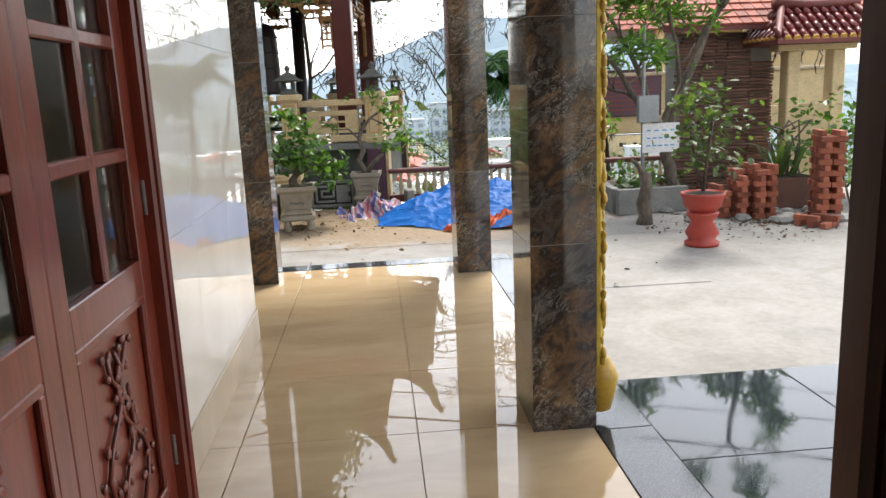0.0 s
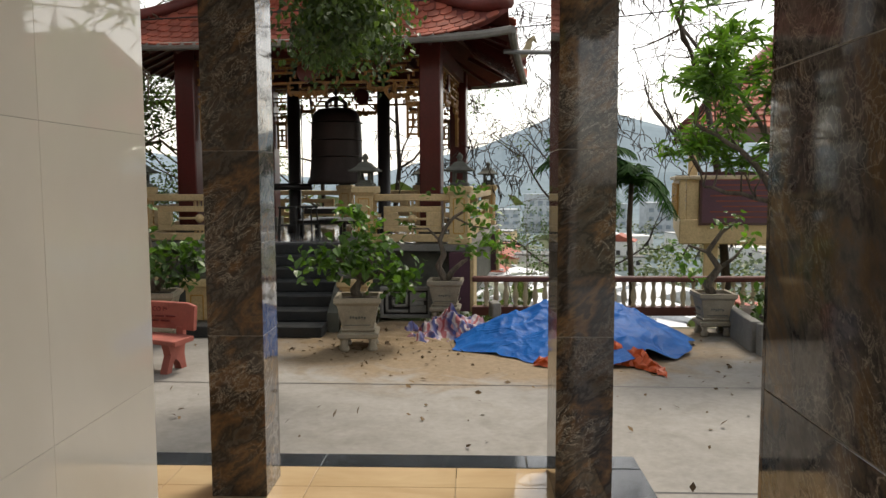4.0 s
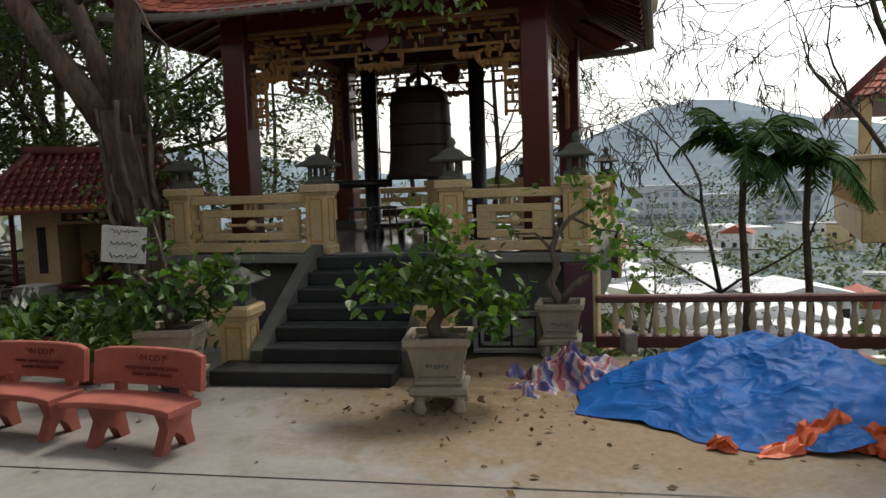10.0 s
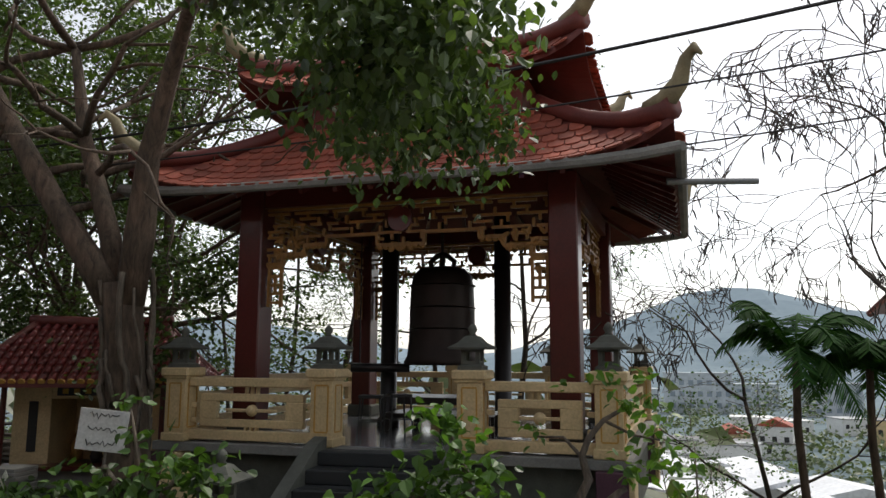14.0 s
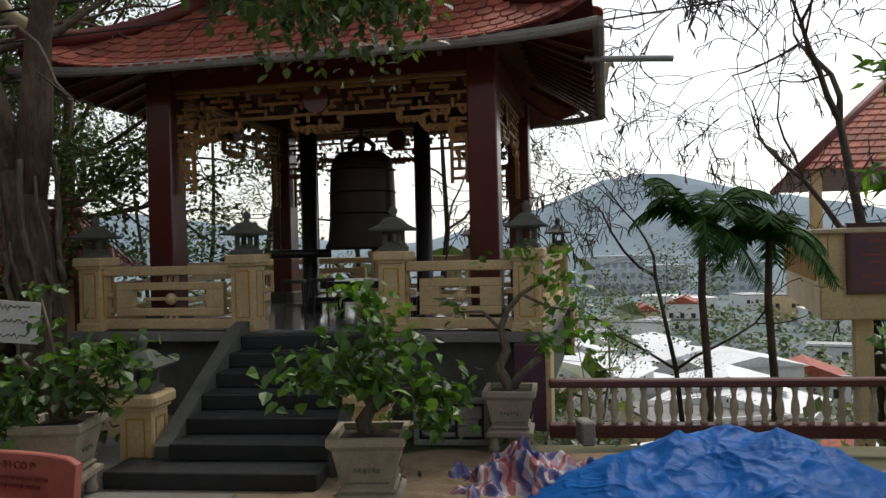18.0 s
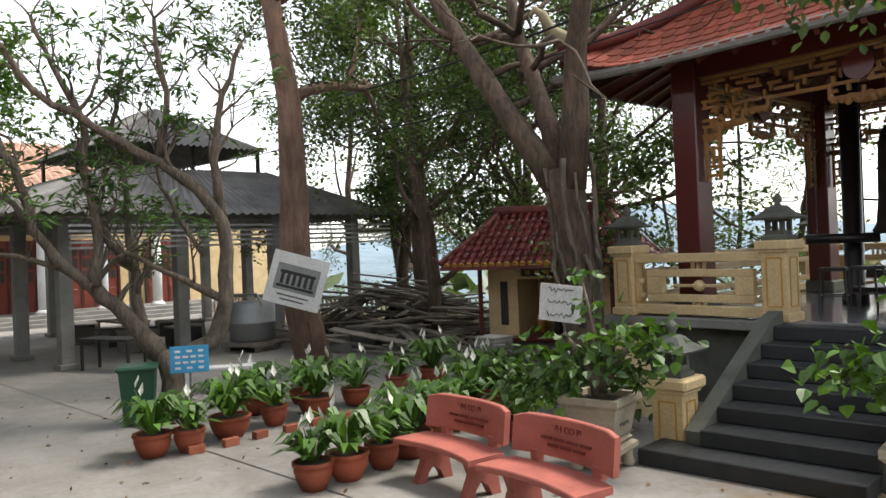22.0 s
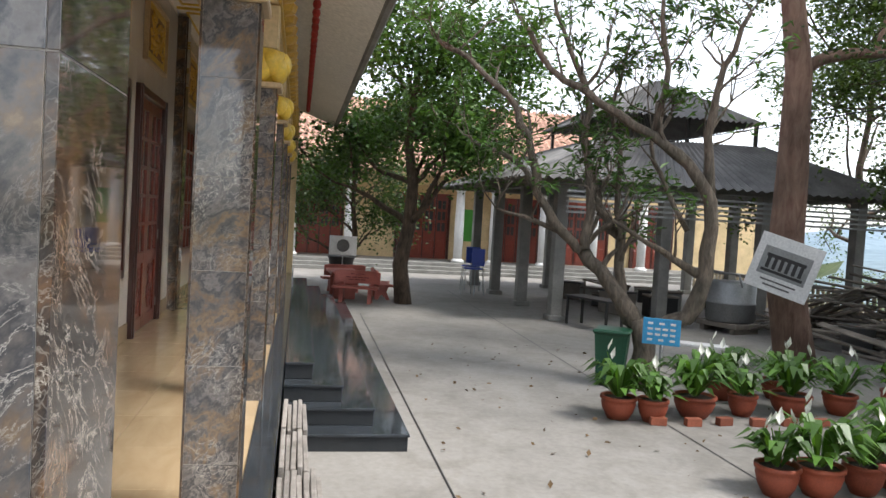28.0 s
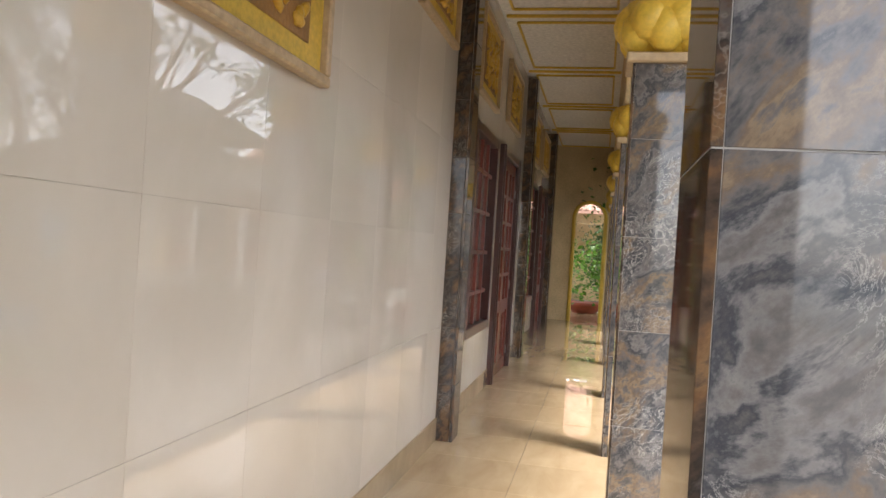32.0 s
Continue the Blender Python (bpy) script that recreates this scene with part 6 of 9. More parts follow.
def stripes():
    m, n, b = nodes_of("striped_cloth")
    c = coords(n, "Object", (1, 1, 1), (20, 10, 35))
    wob = tex(n, "Noise", 3.0, c, Detail=2.0)
    c = mixc(n, 0.45, c, wob.outputs["Color"], "ADD")
    sep = n.nodes.new("ShaderNodeSeparateXYZ")
    n.links.new(c, sep.inputs[0])
    def band(sock, f):
        k = n.nodes.new("ShaderNodeMath")
        k.operation = "MULTIPLY"
        k.inputs[1].default_value = f
        n.links.new(sock, k.inputs[0])
        fr = n.nodes.new("ShaderNodeMath")
        fr.operation = "FRACT"
        n.links.new(k.outputs[0], fr.inputs[0])
        return fr.outputs[0]
    col = ramp(n, band(sep.outputs["X"], 4.2), [(0.0, (0.45, 0.38, 0.38)), (0.3, (0.45, 0.38, 0.38)), (0.33, (0.32, 0.09, 0.1)), (0.5, (0.32, 0.09, 0.1)), (0.53, (0.45, 0.38, 0.38)), (0.78, (0.06, 0.07, 0.2)), (0.93, (0.06, 0.07, 0.2))])
    col2 = ramp(n, band(sep.outputs["Y"], 5.0), [(0.0, (1, 1, 1)), (0.55, (1, 1, 1)), (0.6, (0.75, 0.4, 0.45)), (0.8, (0.75, 0.4, 0.45)), (0.85, (0.45, 0.5, 0.75))])
    n.links.new(mixc(n, 1.0, col, col2, "MULTIPLY"), b.inputs["Base Color"])
    b.inputs["Roughness"].default_value = 0.75
    return m


t = thing("striped_cloth", "crumpled red, white and blue striped sheet beside the tarpaulin", "cloth", at=(0.18, 13.35, G0))
g = height_field(lambda a: 0.72 * (1 + 0.2 * math.sin(2 * a + 1) + 0.14 * math.sin(5 * a) + 0.06 * math.sin(11 * a)), lambda x, y: 0.3 * math.exp(-((x - 0.15) / 0.5) ** 2 - ((y - 0.1) / 0.42) ** 2) + 0.16 * math.exp(-((x + 0.25) / 0.25) ** 2 - ((y + 0.15) / 0.2) ** 2), 90, 50, 9, 0.1)
part("sheet", g, stripes(), t, smooth=True)
sand = part("sand_heap", height_field(lambda a: 2.3 * (1 + 0.15 * math.sin(3 * a) + 0.1 * math.sin(7 * a + 2)), lambda x, y: 0.1 * math.exp(-(x / 1.2) ** 2 - (y / 1.0) ** 2) - 0.035, 90, 50, 4, 0.03, -0.06), M_SAND, smooth=True)
sand.matrix_world = pose(-0.3, 13.1, G0 - 0.004) @ Matrix.Diagonal((1.0, 0.8, 1, 1))
tagged(sand, "thin spread of ochre sand and dead leaves on the concrete", "sand", kind="stuff")

# ---- balustrade at the terrace edge ----
bal = thing("balustrade", "low balustrade with cream turned balusters and a maroon rail", "balustrade", at=(0.6, 15.5, G0))
part("rail", Geo().box((3.0, 0, 0.62), (6.2, 0.16, 0.1), b=0.02), M_RAILRED, bal, "maroon painted rail")
part("kerb", Geo().box((3.0, 0, 0.04), (6.2, 0.2, 0.16), b=0.01), M_RAILRED, bal, "maroon kerb")
bme = mesh_of("baluster", Geo().lathe([(0.045, 0.0), (0.045, 0.04), (0.03, 0.06), (0.055, 0.16), (0.05, 0.24), (0.028, 0.34), (0.035, 0.4), (0.045, 0.42), (0.045, 0.46)], 10), M_BALUST, True)
for k in range(34):
    piece("baluster", bme, bal, (0.16 + 0.178 * k, 0, 0.115))
t = thing("stone_block", "pale loose stone block beside the pavilion corner", "block", at=(0.9, 15.0, G0))
part("block", Geo().box((0, 0, 0.14), (0.16, 0.3, 0.28), 12, 0.02), M_CONC, t)

# ---- potted peace lilies ----
def lily(x, y, k=1.0, seed=1, pot_k=1.0):
    t = thing("potted_lily", "peace lily with white flowers in a round terracotta pot", "potted plant", "potted lilies", (x, y, G0))
    part("pot", Geo().lathe([(0.13 * pot_k, 0), (0.19 * pot_k, 0.1), (0.22 * pot_k, 0.2), (0.21 * pot_k, 0.24), (0.235 * pot_k, 0.25), (0.235 * pot_k, 0.29), (0.2 * pot_k, 0.29), (0.19 * pot_k, 0.24)], 20), M_TERRA, t, smooth=True)
    part("soil", Geo().lathe([(0.01, 0.25), (0.2 * pot_k, 0.25), (0.19 * pot_k, 0.26), (0.01, 0.27)], 12), M_SOIL, t)
    r = random.Random(seed)
    g = Geo()
    for i in range(int(60 * k)):
        a, l, h = r.uniform(0, 6.28), r.uniform(0.22, 0.5) * k, r.uniform(0.15, 0.5) * k
        w = r.uniform(0.032, 0.055)
        d = Vector((math.cos(a), math.sin(a), 0))
        s = Vector((-math.sin(a), math.cos(a), 0)) * w
        c0 = Vector((0, 0, 0.27)) + d * 0.04
        ps = [c0, c0 + d * l * 0.45 + Vector((0, 0, h * 0.85)), c0 + d * l * 0.75 + Vector((0, 0, h)), c0 + d * l * 1.15 + Vector((0, 0, h * 0.72))]
        g.add([tuple(ps[0]), tuple(ps[1] - s * 0.8), tuple(ps[1] + s * 0.8), tuple(ps[2] - s), tuple(ps[2] + s), tuple(ps[3])], [(0, 1, 2), (1, 3, 4, 2), (3, 5, 4)])
    part("foliage", g, M_LEAFMED, t)
    for i in range(r.randint(2, 4)):
        a, h = r.uniform(0, 6.28), r.uniform(0.42, 0.58) * k
        e = Vector((math.cos(a) * 0.2 * k, math.sin(a) * 0.2 * k, 0.27 + h))
        st_ = part("stalk", Geo().tube([(0, 0, 0.26), tuple(e * 0.6 + Vector((0, 0, 0.12))), tuple(e)], 0.006, 5), M_LEAFLIGHT, t)
        m = Matrix.Translation(e) @ Matrix.Rotation(a, 4, "Z") @ Matrix.Rotation(radians(65), 4, "Y")
        g = Geo().add([tuple(m @ Vector(p)) for p in ((-0.02, 0, 0), (-0.08, 0.04, 0.015), (-0.14, 0, 0.0), (-0.08, -0.04, 0.015), (-0.19, 0, 0.02))], [(0, 1, 2, 3), (1, 4, 2), (2, 4, 3)])
        part("flower", g, M_FLOWER, st_, "white spathe")
    return t


kinds = [lily(-8.8, 10.1, 1.0, 1), lily(-8.66, 10.5, 0.8, 2, 0.85), lily(-8.9, 11.2, 1.15, 3, 1.2)]
spots = [(-9.0, 11.95), (-9.05, 12.7), (-9.1, 13.5), (-9.35, 14.6), (-9.45, 15.55), (-6.13, 10.95), (-6.15, 11.45), (-6.25, 11.95), (-6.45, 12.55), (-6.7, 13.2), (-7.0, 13.9), (-9.9, 12.2), (-10.0, 13.1), (-7.3, 14.6), (-5.6, 13.2), (-8.3, 15.2)]
for i, (x, y) in enumerate(spots):
    copy_thing(kinds[(i + 1) % 3], pose(x, y, G0, 0, 0, 67 * i))
lily(-6.14, 10.52, 0.75, 9, 0.9)
t = thing("brick_border", "short row of bricks holding the flower bed edge", "brick border", at=(-8.6, 11.0, G0))
bk = mesh_of("brick", Geo().box((0, 0, 0.05), (0.2, 0.1, 0.1), b=0.006), M_BRICK)
for k in range(6):
    piece("brick", bk, t, (0.1 + 0.04 * (k % 2), -0.5 + 0.45 * k, 0), 80 + 9 * (k % 3))

# ---- large tree beside the shrine ----
M_LEAFMID = leafy("olive_green_leaf", (0.034, 0.06, 0.018), (0.085, 0.13, 0.042), 0.45, 0.35)
def big_tree():
    base = (-6.3, 15.65, G0)
    r = random.Random(21)
    t = thing("old_tree", "old leaning tree with hanging roots and dark dense leaves", "tree", at=base)
    g, tips = Geo(), []
    V = Vector
    g.tube([V((0.0, 0, -0.05)), V((-0.02, 0, 0.25)), V((-0.02, 0, 0.8)), V((-0.02, 0.03, 1.6)), V((-0.1, 0, 2.3)), V((-0.17, 0, 2.95)), V((-0.2, 0, 3.5))], [0.48, 0.38, 0.32, 0.29, 0.28, 0.28, 0.25], 18)
    left = [V((-0.35, 0, 3.2)), V((-0.75, -0.05, 3.85)), V((-1.25, -0.1, 4.55)), V((-1.65, -0.15, 5.15)), V((-2.05, -0.2, 5.8)), V((-2.6, -0.3, 6.7)), V((-3.6, -0.4, 7.4))]
    mid = [V((-0.35, 0.1, 3.3)), V((-0.55, 0.1, 4.2)), V((-0.92, 0.2, 5.15)), V((-1.25, 0.3, 5.8)), V((-1.4, 0.2, 7.2))]
    right = [V((-0.1, 0, 3.2)), V((0.02, -0.05, 4.2)), V((0.13, -0.1, 5.3)), V((0.45, -0.3, 6.2)), V((1.1, -0.9, 7.0)), V((2.9, -3.2, 7.0)), V((4.9, -5.0, 5.75)), V((5.7, -5.4, 4.85))]
    g.tube(left, [0.22, 0.2, 0.18, 0.16, 0.14, 0.12, 0.08], 10)
    g.tube(mid, [0.19, 0.16, 0.13, 0.11, 0.08], 9)
    g.tube(right, [0.22, 0.19, 0.16, 0.13, 0.09, 0.07, 0.05, 0.03], 9)
    for path, rad in ((left, 0.1), (mid, 0.09)):
        for i in range(2, len(path)):
            for k in range(3 if len(path) == 5 or i > 3 else 1):
                a = r.uniform(0, 6.28)
                grow(g, tips, path[i], (math.cos(a), math.sin(a), 0.45), 2.0, rad * 0.7, 2, r, 0.3, (2, 3), 0.75, 0.02, 0.7, 6)
    low = []
    for i in (4, 5):
        for k in range(1):
            a = r.uniform(0, 6.28)
            grow(g, tips, right[i], (math.cos(a), math.sin(a), 0.9), 1.2, 0.05, 2, r, 0.3, (2, 3), 0.75, 0.0, 0.7, 5)
    for i in (6, 7):
        for k in range(4):
            a = r.uniform(0, 6.28)
            grow(g, low, right[i], (math.cos(a), math.sin(a) * 0.7, -0.35), 0.7, 0.025, 1, r, 0.35, (2, 3), 0.75, -0.05, 0.7, 4)
    knots = []
    for p in g.v:
        q = Vector(p)
        knots.append(tuple(q + Vector((noise.noise(q * 3.1), noise.noise(q * 3.1 + V((9, 0, 0))), 0)) * 0.07))
    g.v = knots
    part("trunk", g, M_BARK, t, smooth=True)
    for k in range(24):
        a = r.uniform(0, 6.28)
        z0 = r.uniform(2.2, 3.9)
        pts = []
        for j in range(7):
            z = z0 - (z0 - r.uniform(0.9, 1.7)) * j / 6
            cx = -0.02 - 0.06 * max(0, z - 1.2)
            rr = 0.295 + 0.03 * math.sin(j * 1.7 + k) + (0.04 if z > 2 else 0)
            pts.append((cx + rr * math.cos(a + 0.2 * math.sin(j * 0.9 + k)), rr * math.sin(a + 0.2 * math.sin(j * 0.9 + k)), z))
        part("hanging_root", Geo().tube(pts, 0.018 + 0.024 * r.random(), 6), M_BARKPALE, t, "pale aerial root", smooth=True)
    tips = [p for p in tips if p.x < -0.75]
    part("crown", leaves([tuple(p) for p in tips], 0.105, 44, (0.3, 0.3, 0.24), 5, "oval"), M_LEAFDARK, t)
    part("drooping_spray", leaves([tuple(p) for p in low], 0.075, 150, (0.2, 0.2, 0.19), 8, "oval", 0.8), M_LEAFDARK, t, "drooping leafy branch")
    return t


big_tree()

# taller trees behind the shrine and shed
def wood_tree(x, y, h, rad, seed, mat=M_BARK, leafmat=M_LEAFDARK, lean=(0, 0), first=0.35, leaf=(0.11, 56, (0.32, 0.32, 0.25)), z=None, label="tall slender tree with dark leaves", limb=0.26, name="tall_tree", count=7):
    r = random.Random(seed)
    tr = []
    for k in range(7):
        u = k / 6
        tr.append((Vector((lean[0] * u * h + 0.15 * math.sin(k * 1.3 + seed), lean[1] * u * h + 0.12 * math.sin(k * 1.9 + seed), h * u - 0.05)), rad * (1 - 0.75 * u)))
    limbs = []
    for k in range(count):
        i = min(6, max(1, int(6 * (first + (1 - first) * k / max(1, count - 1)))))
        a = r.uniform(0, 6.28)
        limbs.append((i, (math.cos(a), math.sin(a), r.uniform(0.2, 0.9)), h * limb * r.uniform(0.7, 1.2), tr[i][1] * 0.55))
    return tree(name, label, (x, y, G0 if z is None else z), limbs, tr, mat, leafmat, seed, 2, leaf, group="background trees", bend=0.3, up=0.05, spread=0.7)


wood_tree(-12.6, 15.3, 11.0, 0.38, 3, M_BARKEUC, M_LEAFDARK, (0.0, -0.095), 0.6, (0.11, 46, (0.3, 0.3, 0.26)), label="tall eucalyptus with smooth peeling red-brown bark")
for k, (x, y, h, q) in enumerate(((-15.0, 21.0, 10, 0.24), (-17.5, 22.5, 10, 0.22), (-11.0, 23.0, 9.5, 0.2), (-13.2, 19.5, 9, 0.2), (-24.0, 25.5, 10, 0.2), (-20.0, 24.5, 10, 0.22), (-10.6, 20.6, 9.5, 0.16), (-12.4, 25.5, 11, 0.2), (-16.5, 27.0, 11, 0.2))):
    wood_tree(x, y, h, q, 40 + k, lean=((-0.05, 0.06, 0.1, -0.12, 0.05, 0, -0.1, 0.05, 0)[k], 0), first=0.28, count=11, leafmat=(M_LEAFDARK, M_LEAFMID)[k % 2], leaf=(0.115, (78, 70, 56, 84, 54, 60, 62, 60, 60)[k], (0.33, 0.33, 0.26)))
# light trees past the terrace
for k, (x, y, h) in enumerate(((-6.6, 25.5, 7.5), (-4.4, 27.5, 8), (-2.2, 27, 7.5), (0.2, 26.5, 7.5), (1.6, 24.0, 6.5), (2.4, 29, 8), (-9.5, 28, 8), (-12, 30, 9))):
    zz = land_z(x, y)
    wood_tree(x, y, (h - G0 + zz * -0.55) * (1.0 if x < -1 else 0.66), 0.1 if x < -1 else 0.055, 60 + k, M_BARKPALE if x > -1 else M_BARKDARK, M_LEAFGREY if k % 2 else M_LEAF, (0.06 * (-1) ** k, 0), 0.35, (0.08, 26 if x < -1 else 16, (0.2, 0.2, 0.18)), zz, "slim tree with thin pale foliage beyond the terrace", 0.25, "slim_tree")

# ---- frangipani in the yard ----
def frangipani(x, y, rz, seed, label, limbs, leafmat, per, size, twig, bark_mat=M_BARKPALE, depth=2):
    """A knotted tree: limbs as lines of (across, up) with end radii; twigs and leaf tufts grow from their outer parts."""
    r = random.Random(seed)
    t = thing("frangipani", label, "tree", at=(x, y, G0), rz=rz)
    g, tips = Geo(), []
    for line, r0, r1, back, twigs in limbs:
        pts, rads = [], []
        m = len(line)
        for i in range(m - 1):
            (u0, v0), (u1, v1) = line[i], line[i + 1]
            for q in range(3):
                f = (i + q / 3) / (m - 1)
                k = q / 3
                pts.append(Vector((u0 + (u1 - u0) * k, back * f, v0 + (v1 - v0) * k)) + (Vector((r.uniform(-1, 1), r.uniform(-1, 1), r.uniform(-1, 1))) * 0.045 if q else Vector((0, 0, 0))))
                rads.append((r0 + (r1 - r0) * f) * (1.0 + (r.uniform(-0.1, 0.26) if q == 1 else 0)))
        pts.append(Vector((line[-1][0], back, line[-1][1])))
        rads.append(r1)
        g.tube(pts, rads, 9)
        for k in range(twigs + 2 if twigs else 0):
            i = len(pts) - 1 if k < 2 else r.randint(len(pts) // 3, len(pts) - 1)
            a = r.uniform(0, 6.28)
            grow(g, tips, pts[i], (math.cos(a), math.sin(a) * 0.8, r.uniform(0.4, 1.3)), twig * r.uniform(0.7, 1.3), max(0.016, rads[i] * 0.5), depth, r, 0.3, (2, 3), 0.74, 0.1, 0.7, 6)
    part("trunk", g, bark_mat, t, smooth=True)
    part("crown", leaves([tuple(p) for p in tips], size, per, (0.07, 0.07, 0.06), seed, "lance", 0.0), leafmat, t)
    return t


frangipani(-10.75, 11.45, 63.4, 14, "old frangipani with knotted bare branches and few leaves", [
    ([(-0.07, -0.08), (-0.09, 0.55), (-0.23, 0.98)], 0.19, 0.15, 0.0, 0),
    ([(-0.23, 0.89), (-0.72, 1.56), (-1.15, 2.03)], 0.13, 0.11, 0.1, 1),
    ([(-1.1, 2.03), (-1.05, 2.62), (-1.23, 3.79), (-1.22, 4.49), (-1.6, 5.3), (-1.87, 6.02)], 0.085, 0.03, 0.3, 5),
    ([(-1.15, 2.03), (-1.37, 2.21), (-1.89, 2.88), (-2.06, 3.77), (-2.4, 4.36), (-3.06, 4.94), (-3.56, 5.22)], 0.085, 0.03, -0.5, 6),
    ([(-1.32, 2.24), (-1.93, 2.45), (-2.5, 2.6)], 0.05, 0.025, -0.3, 3),
    ([(-1.92, 2.88), (-2.34, 3.4), (-3.17, 3.75)], 0.055, 0.03, 0.5, 5),
    ([(-0.3, 0.95), (-0.5, 1.13), (-0.56, 2.23), (-0.94, 2.69), (-1.04, 3.24)], 0.1, 0.05, 0.3, 4),
    ([(-0.56, 2.23), (-0.65, 2.64), (-0.68, 3.69), (-0.85, 4.26), (-0.71, 5.11)], 0.06, 0.025, 0.6, 4),
    ([(-0.14, 0.69), (0.5, 1.1), (0.73, 1.74), (0.72, 2.88), (0.36, 3.43), (-0.15, 3.82), (-1.03, 4.32), (-1.82, 4.85), (-2.35, 5.67)], 0.14, 0.035, -0.2, 7),
    ([(0.72, 2.88), (0.61, 3.84), (0.76, 4.84), (1.07, 5.6)], 0.08, 0.03, -0.4, 5),
    ([(0.74, 1.69), (0.06, 2.1), (-0.69, 2.52)], 0.065, 0.03, -0.3, 3),
    ([(0.42, 2.41), (0.06, 3.08), (-0.2, 3.71), (-0.16, 4.41)], 0.045, 0.025, 0.4, 4),
    ([(-0.15, 3.82), (-0.02, 4.85), (-0.16, 5.89)], 0.06, 0.03, -0.4, 5)], M_LEAF, 2, 0.19, 0.55)
frangipani(5.6, 12.75, 0, 15, "frangipani with long fresh green leaves beside the planter", [
    ([(0.0, -0.05), (0.03, 0.5), (-0.1, 1.1), (-0.3, 1.6)], 0.13, 0.09, 0.0, 0),
    ([(-0.3, 1.6), (-0.7, 2.0), (-1.1, 2.6), (-1.5, 2.9), (-2.0, 3.2)], 0.06, 0.025, -0.2, 6),
    ([(-0.3, 1.6), (-0.6, 2.5), (-1.0, 3.3), (-1.4, 4.0)], 0.06, 0.025, 0.3, 6),
    ([(-0.7, 2.0), (-1.2, 2.2), (-1.7, 2.3)], 0.04, 0.02, 0.3, 4),
    ([(-0.2, 1.4), (0.1, 2.2), (-0.1, 3.2), (-0.4, 4.0)], 0.05, 0.025, -0.3, 6),
    ([(-0.1, 1.1), (0.3, 2.3), (0.9, 3.5), (1.5, 4.8), (1.4, 6.4)], 0.09, 0.045, 0.2, 6),
    ([(0.9, 3.5), (1.8, 4.5), (2.3, 5.5)], 0.05, 0.03, 0.3, 4)], M_LEAFLIGHT, 4, 0.25, 0.45, depth=2)

t = thing("tree_stump", "short gnarled tree stump in front of the planter", "stump", at=(4.54, 11.1, G0))
part("trunk", Geo().tube([(0, 0, -0.04), (0.02, 0.01, 0.12), (-0.02, 0, 0.35), (0.03, 0, 0.6), (0.0, 0, 0.82)], [0.15, 0.11, 0.12, 0.09, 0.1], 10), M_BARKPALE, t, smooth=True)
part("broken_limb", Geo().tube([(0.0, 0, 0.7), (-0.1, 0.02, 0.95), (-0.22, 0.02, 1.05)], [0.05, 0.04, 0.025], 7), M_BARKPALE, t, smooth=True)

# green shade tree at the far end of the steps
wood_tree(-20.4, 8.9, 6.6, 0.24, 91, M_BARK, M_LEAF, (0.02, 0.0), 0.38, (0.13, 105, (0.46, 0.46, 0.4)), label="round-headed green shade tree in the concrete yard", limb=0.24, name="shade_tree", count=12)
wood_tree(-24.5, 7.6, 5.2, 0.12, 92, M_BARK, M_LEAFDARK, (0.02, 0.05), 0.2, (0.12, 90, (0.4, 0.4, 0.4)), label="dark leafy tree rising from a planter", limb=0.24, name="shade_tree", count=9)

# bare tree with long dark pods
def pod_tree(x, y, h, seed, z, k=1.0, low=True):
    r = random.Random(seed)
    t = thing("pod_tree", "nearly bare tree hung with long dark seed pods", "tree", at=(x, y, z))
    g, tips = Geo(), []
    tr = [Vector((0, 0, -0.1)), Vector((-0.1, 0, h * 0.35)), Vector((-0.35, 0.1, h * 0.6)), Vector((-0.8, 0.1, h * 0.8))]
    g.tube(tr, [0.2 * k, 0.15 * k, 0.12 * k, 0.09 * k], 9)
    for i, d in ((2, (-1, 0, 0.5)), (3, (-0.8, -0.3, 0.9)), (3, (0.4, 0.2, 1)), (2, (0.9, -0.2, 0.8)), (1, (-0.8, 0.3, 0.7)), (1, (0.8, 0.4, 0.8)))[:6 if low else 4]:
        grow(g, tips, tr[i], d, h * 0.19, 0.085 * k, 5, r, 0.35, (2, 3), 0.76, 0.0, 0.7, 5, 0.012)
    part("trunk", g, M_BARKDARK, t, smooth=True)
    g = Geo()
    for p in tips[::3]:
        a = r.uniform(0, 6.28)
        l = r.uniform(0.16, 0.3)
        g.tube([p, p + Vector((0.06 * math.cos(a), 0.06 * math.sin(a), -l * 0.5)), p + Vector((0.1 * math.cos(a), 0.1 * math.sin(a), -l))], [0.012, 0.02, 0.008], 4)
    part("seed_pod", g, M_BLACKWOOD, t, "dark hanging seed pods", kind="stuff")
    return t


pod_tree(7.4, 22.0, 12.5, 5, land_z(7.4, 22.0), 0.85, False)
pod_tree(4.2, 25.0, 11.5, 6, land_z(4.2, 25.0), 0.5, False)


